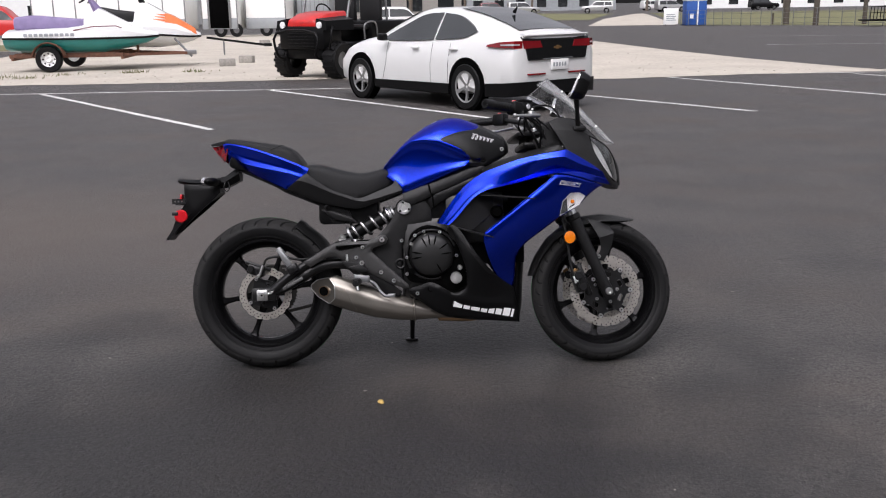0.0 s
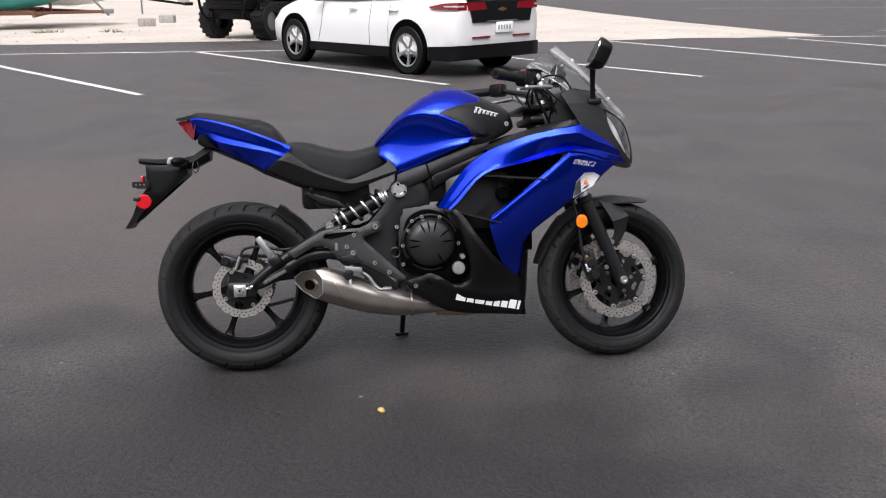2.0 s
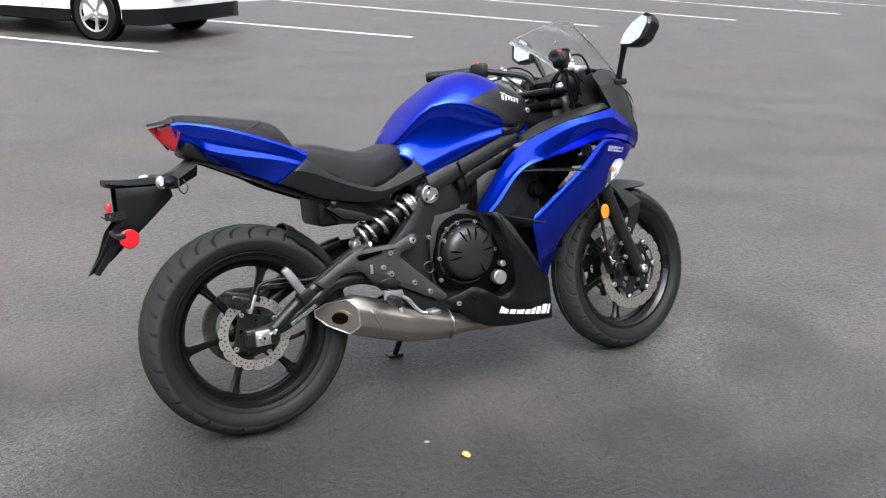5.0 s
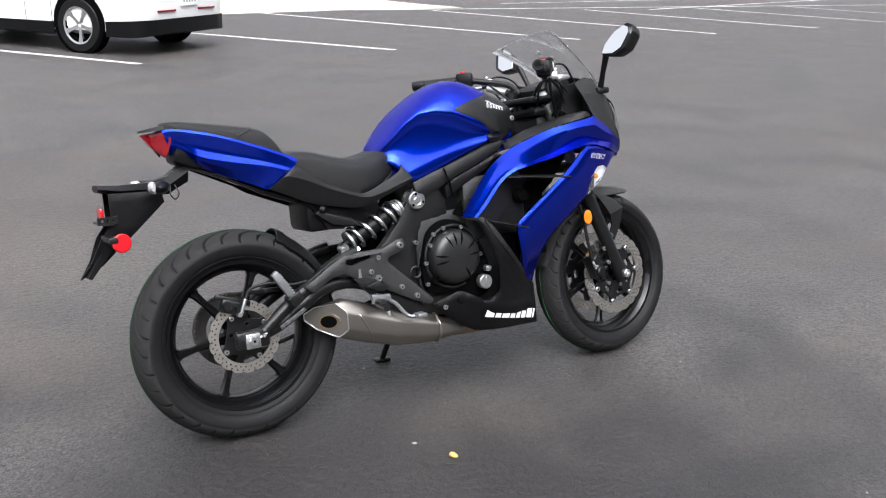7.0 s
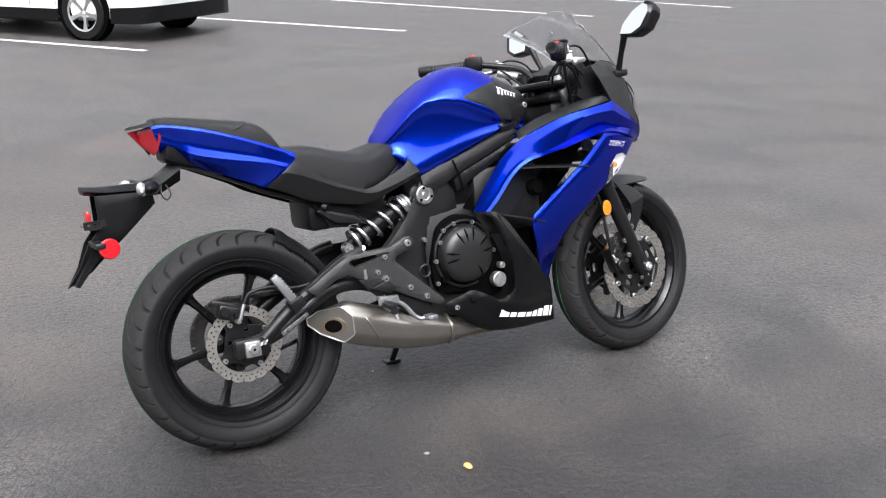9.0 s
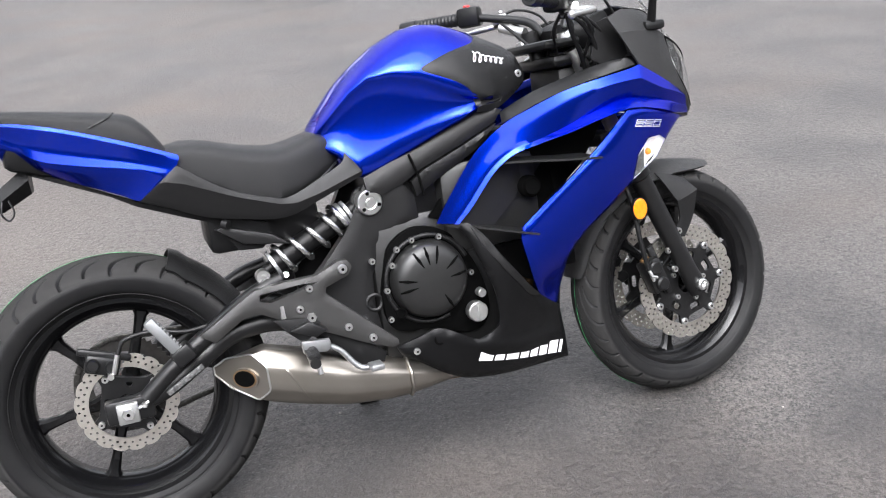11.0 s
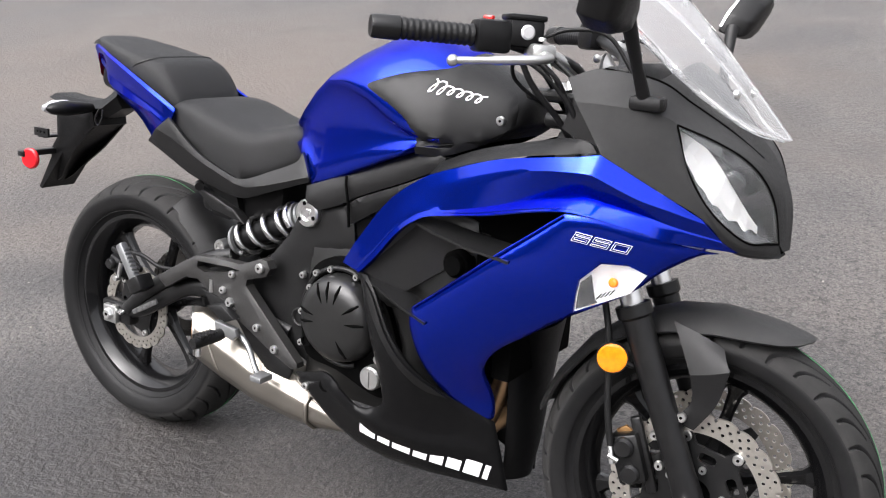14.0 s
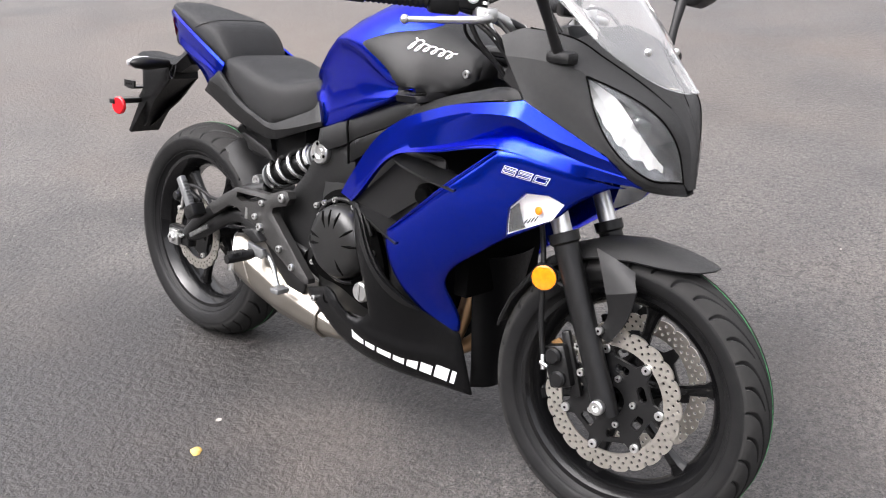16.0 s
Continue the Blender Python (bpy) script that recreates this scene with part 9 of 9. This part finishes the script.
bm.transform(Matrix.Translation((-1.026, -0.128, 0.652)) @ Matrix.Rotation(radians(10), 4, 'Z'))
bike_part("red_reflector", bm, REDR, None, "round red rear side reflector", 40)
bm = box(-1.055, -1.045, -0.03, 0.03, 0.715, 0.745, 0.003)
bike_part("rear_reflector", bm, REDR, None, "small red rear reflector", 40)
for s in (-1, 1):
    rings = []
    for k, (t, w, h) in enumerate(((0.0, 0.016, 0.012), (0.03, 0.020, 0.016), (0.07, 0.026, 0.019), (0.10, 0.018, 0.013), (0.112, 0.005, 0.004))):
        rings.append([(-0.890 + w * math.cos(2 * math.pi * j / 14) - 0.15 * t, s * (0.05 + t), 0.790 + h * math.sin(2 * math.pi * j / 14)) for j in range(14)])
    ri = bike_part("rear_indicator", loft(rings), BLACKP, None, "rear indicator on a short stem", 60)
    rings = []
    for t, w, h in ((0.028, 0.006, 0.010), (0.050, 0.014, 0.019), (0.085, 0.014, 0.018), (0.108, 0.005, 0.007)):
        rings.append([(-0.912 + w * math.cos(2 * math.pi * j / 14) - 0.15 * t, s * (0.05 + t), 0.790 + h * math.sin(2 * math.pi * j / 14)) for j in range(14)])
    bike_part("indicator_lens", loft(rings), CLEARW, ri, "clear indicator lens", 60)
# hugger over the rear tyre
rings = []
for a in range(16, 65, 4):
    ca, sa = math.cos(radians(a)), math.sin(radians(a))
    r = 0.332 + (0.006 if a > 58 else 0.0)
    w = 0.086 if a < 58 else 0.076
    top = [(RX + (r - 0.035 * abs(v) ** 2.5) * ca, w * v, RR + (r - 0.035 * abs(v) ** 2.5) * sa) for v in [k / 8 * 2 - 1 for k in range(9)]]
    bot = [(RX + (r - 0.004 - 0.035 * abs(v) ** 2.5) * ca, (w - 0.004) * v, RR + (r - 0.004 - 0.035 * abs(v) ** 2.5) * sa) for v in [1 - k / 8 * 2 for k in range(9)]]
    rings.append(top + bot)
bike_part("rear_hugger", loft(rings), BLACKM, None, "matt black rear tyre hugger", 60)

# black inner cowl that joins the two lower fairings ahead of the headers
secs = []
for z, x, w in ((0.172, 0.362, 0.066), (0.24, 0.372, 0.085), (0.33, 0.378, 0.105), (0.43, 0.385, 0.13), (0.50, 0.392, 0.14)):
    ring = [(x - 0.03 * abs(v) ** 2, 0.022 + (w + 0.0) * v * 0.80, z) for v in [k / 8 * 2 - 1 for k in range(9)]]
    secs.append(ring + [(p[0] - 0.006, p[1], p[2]) for p in reversed(ring)])
bike_part("inner_cowl", loft(secs), BLACKP, None, "black inner lower cowl", 60)
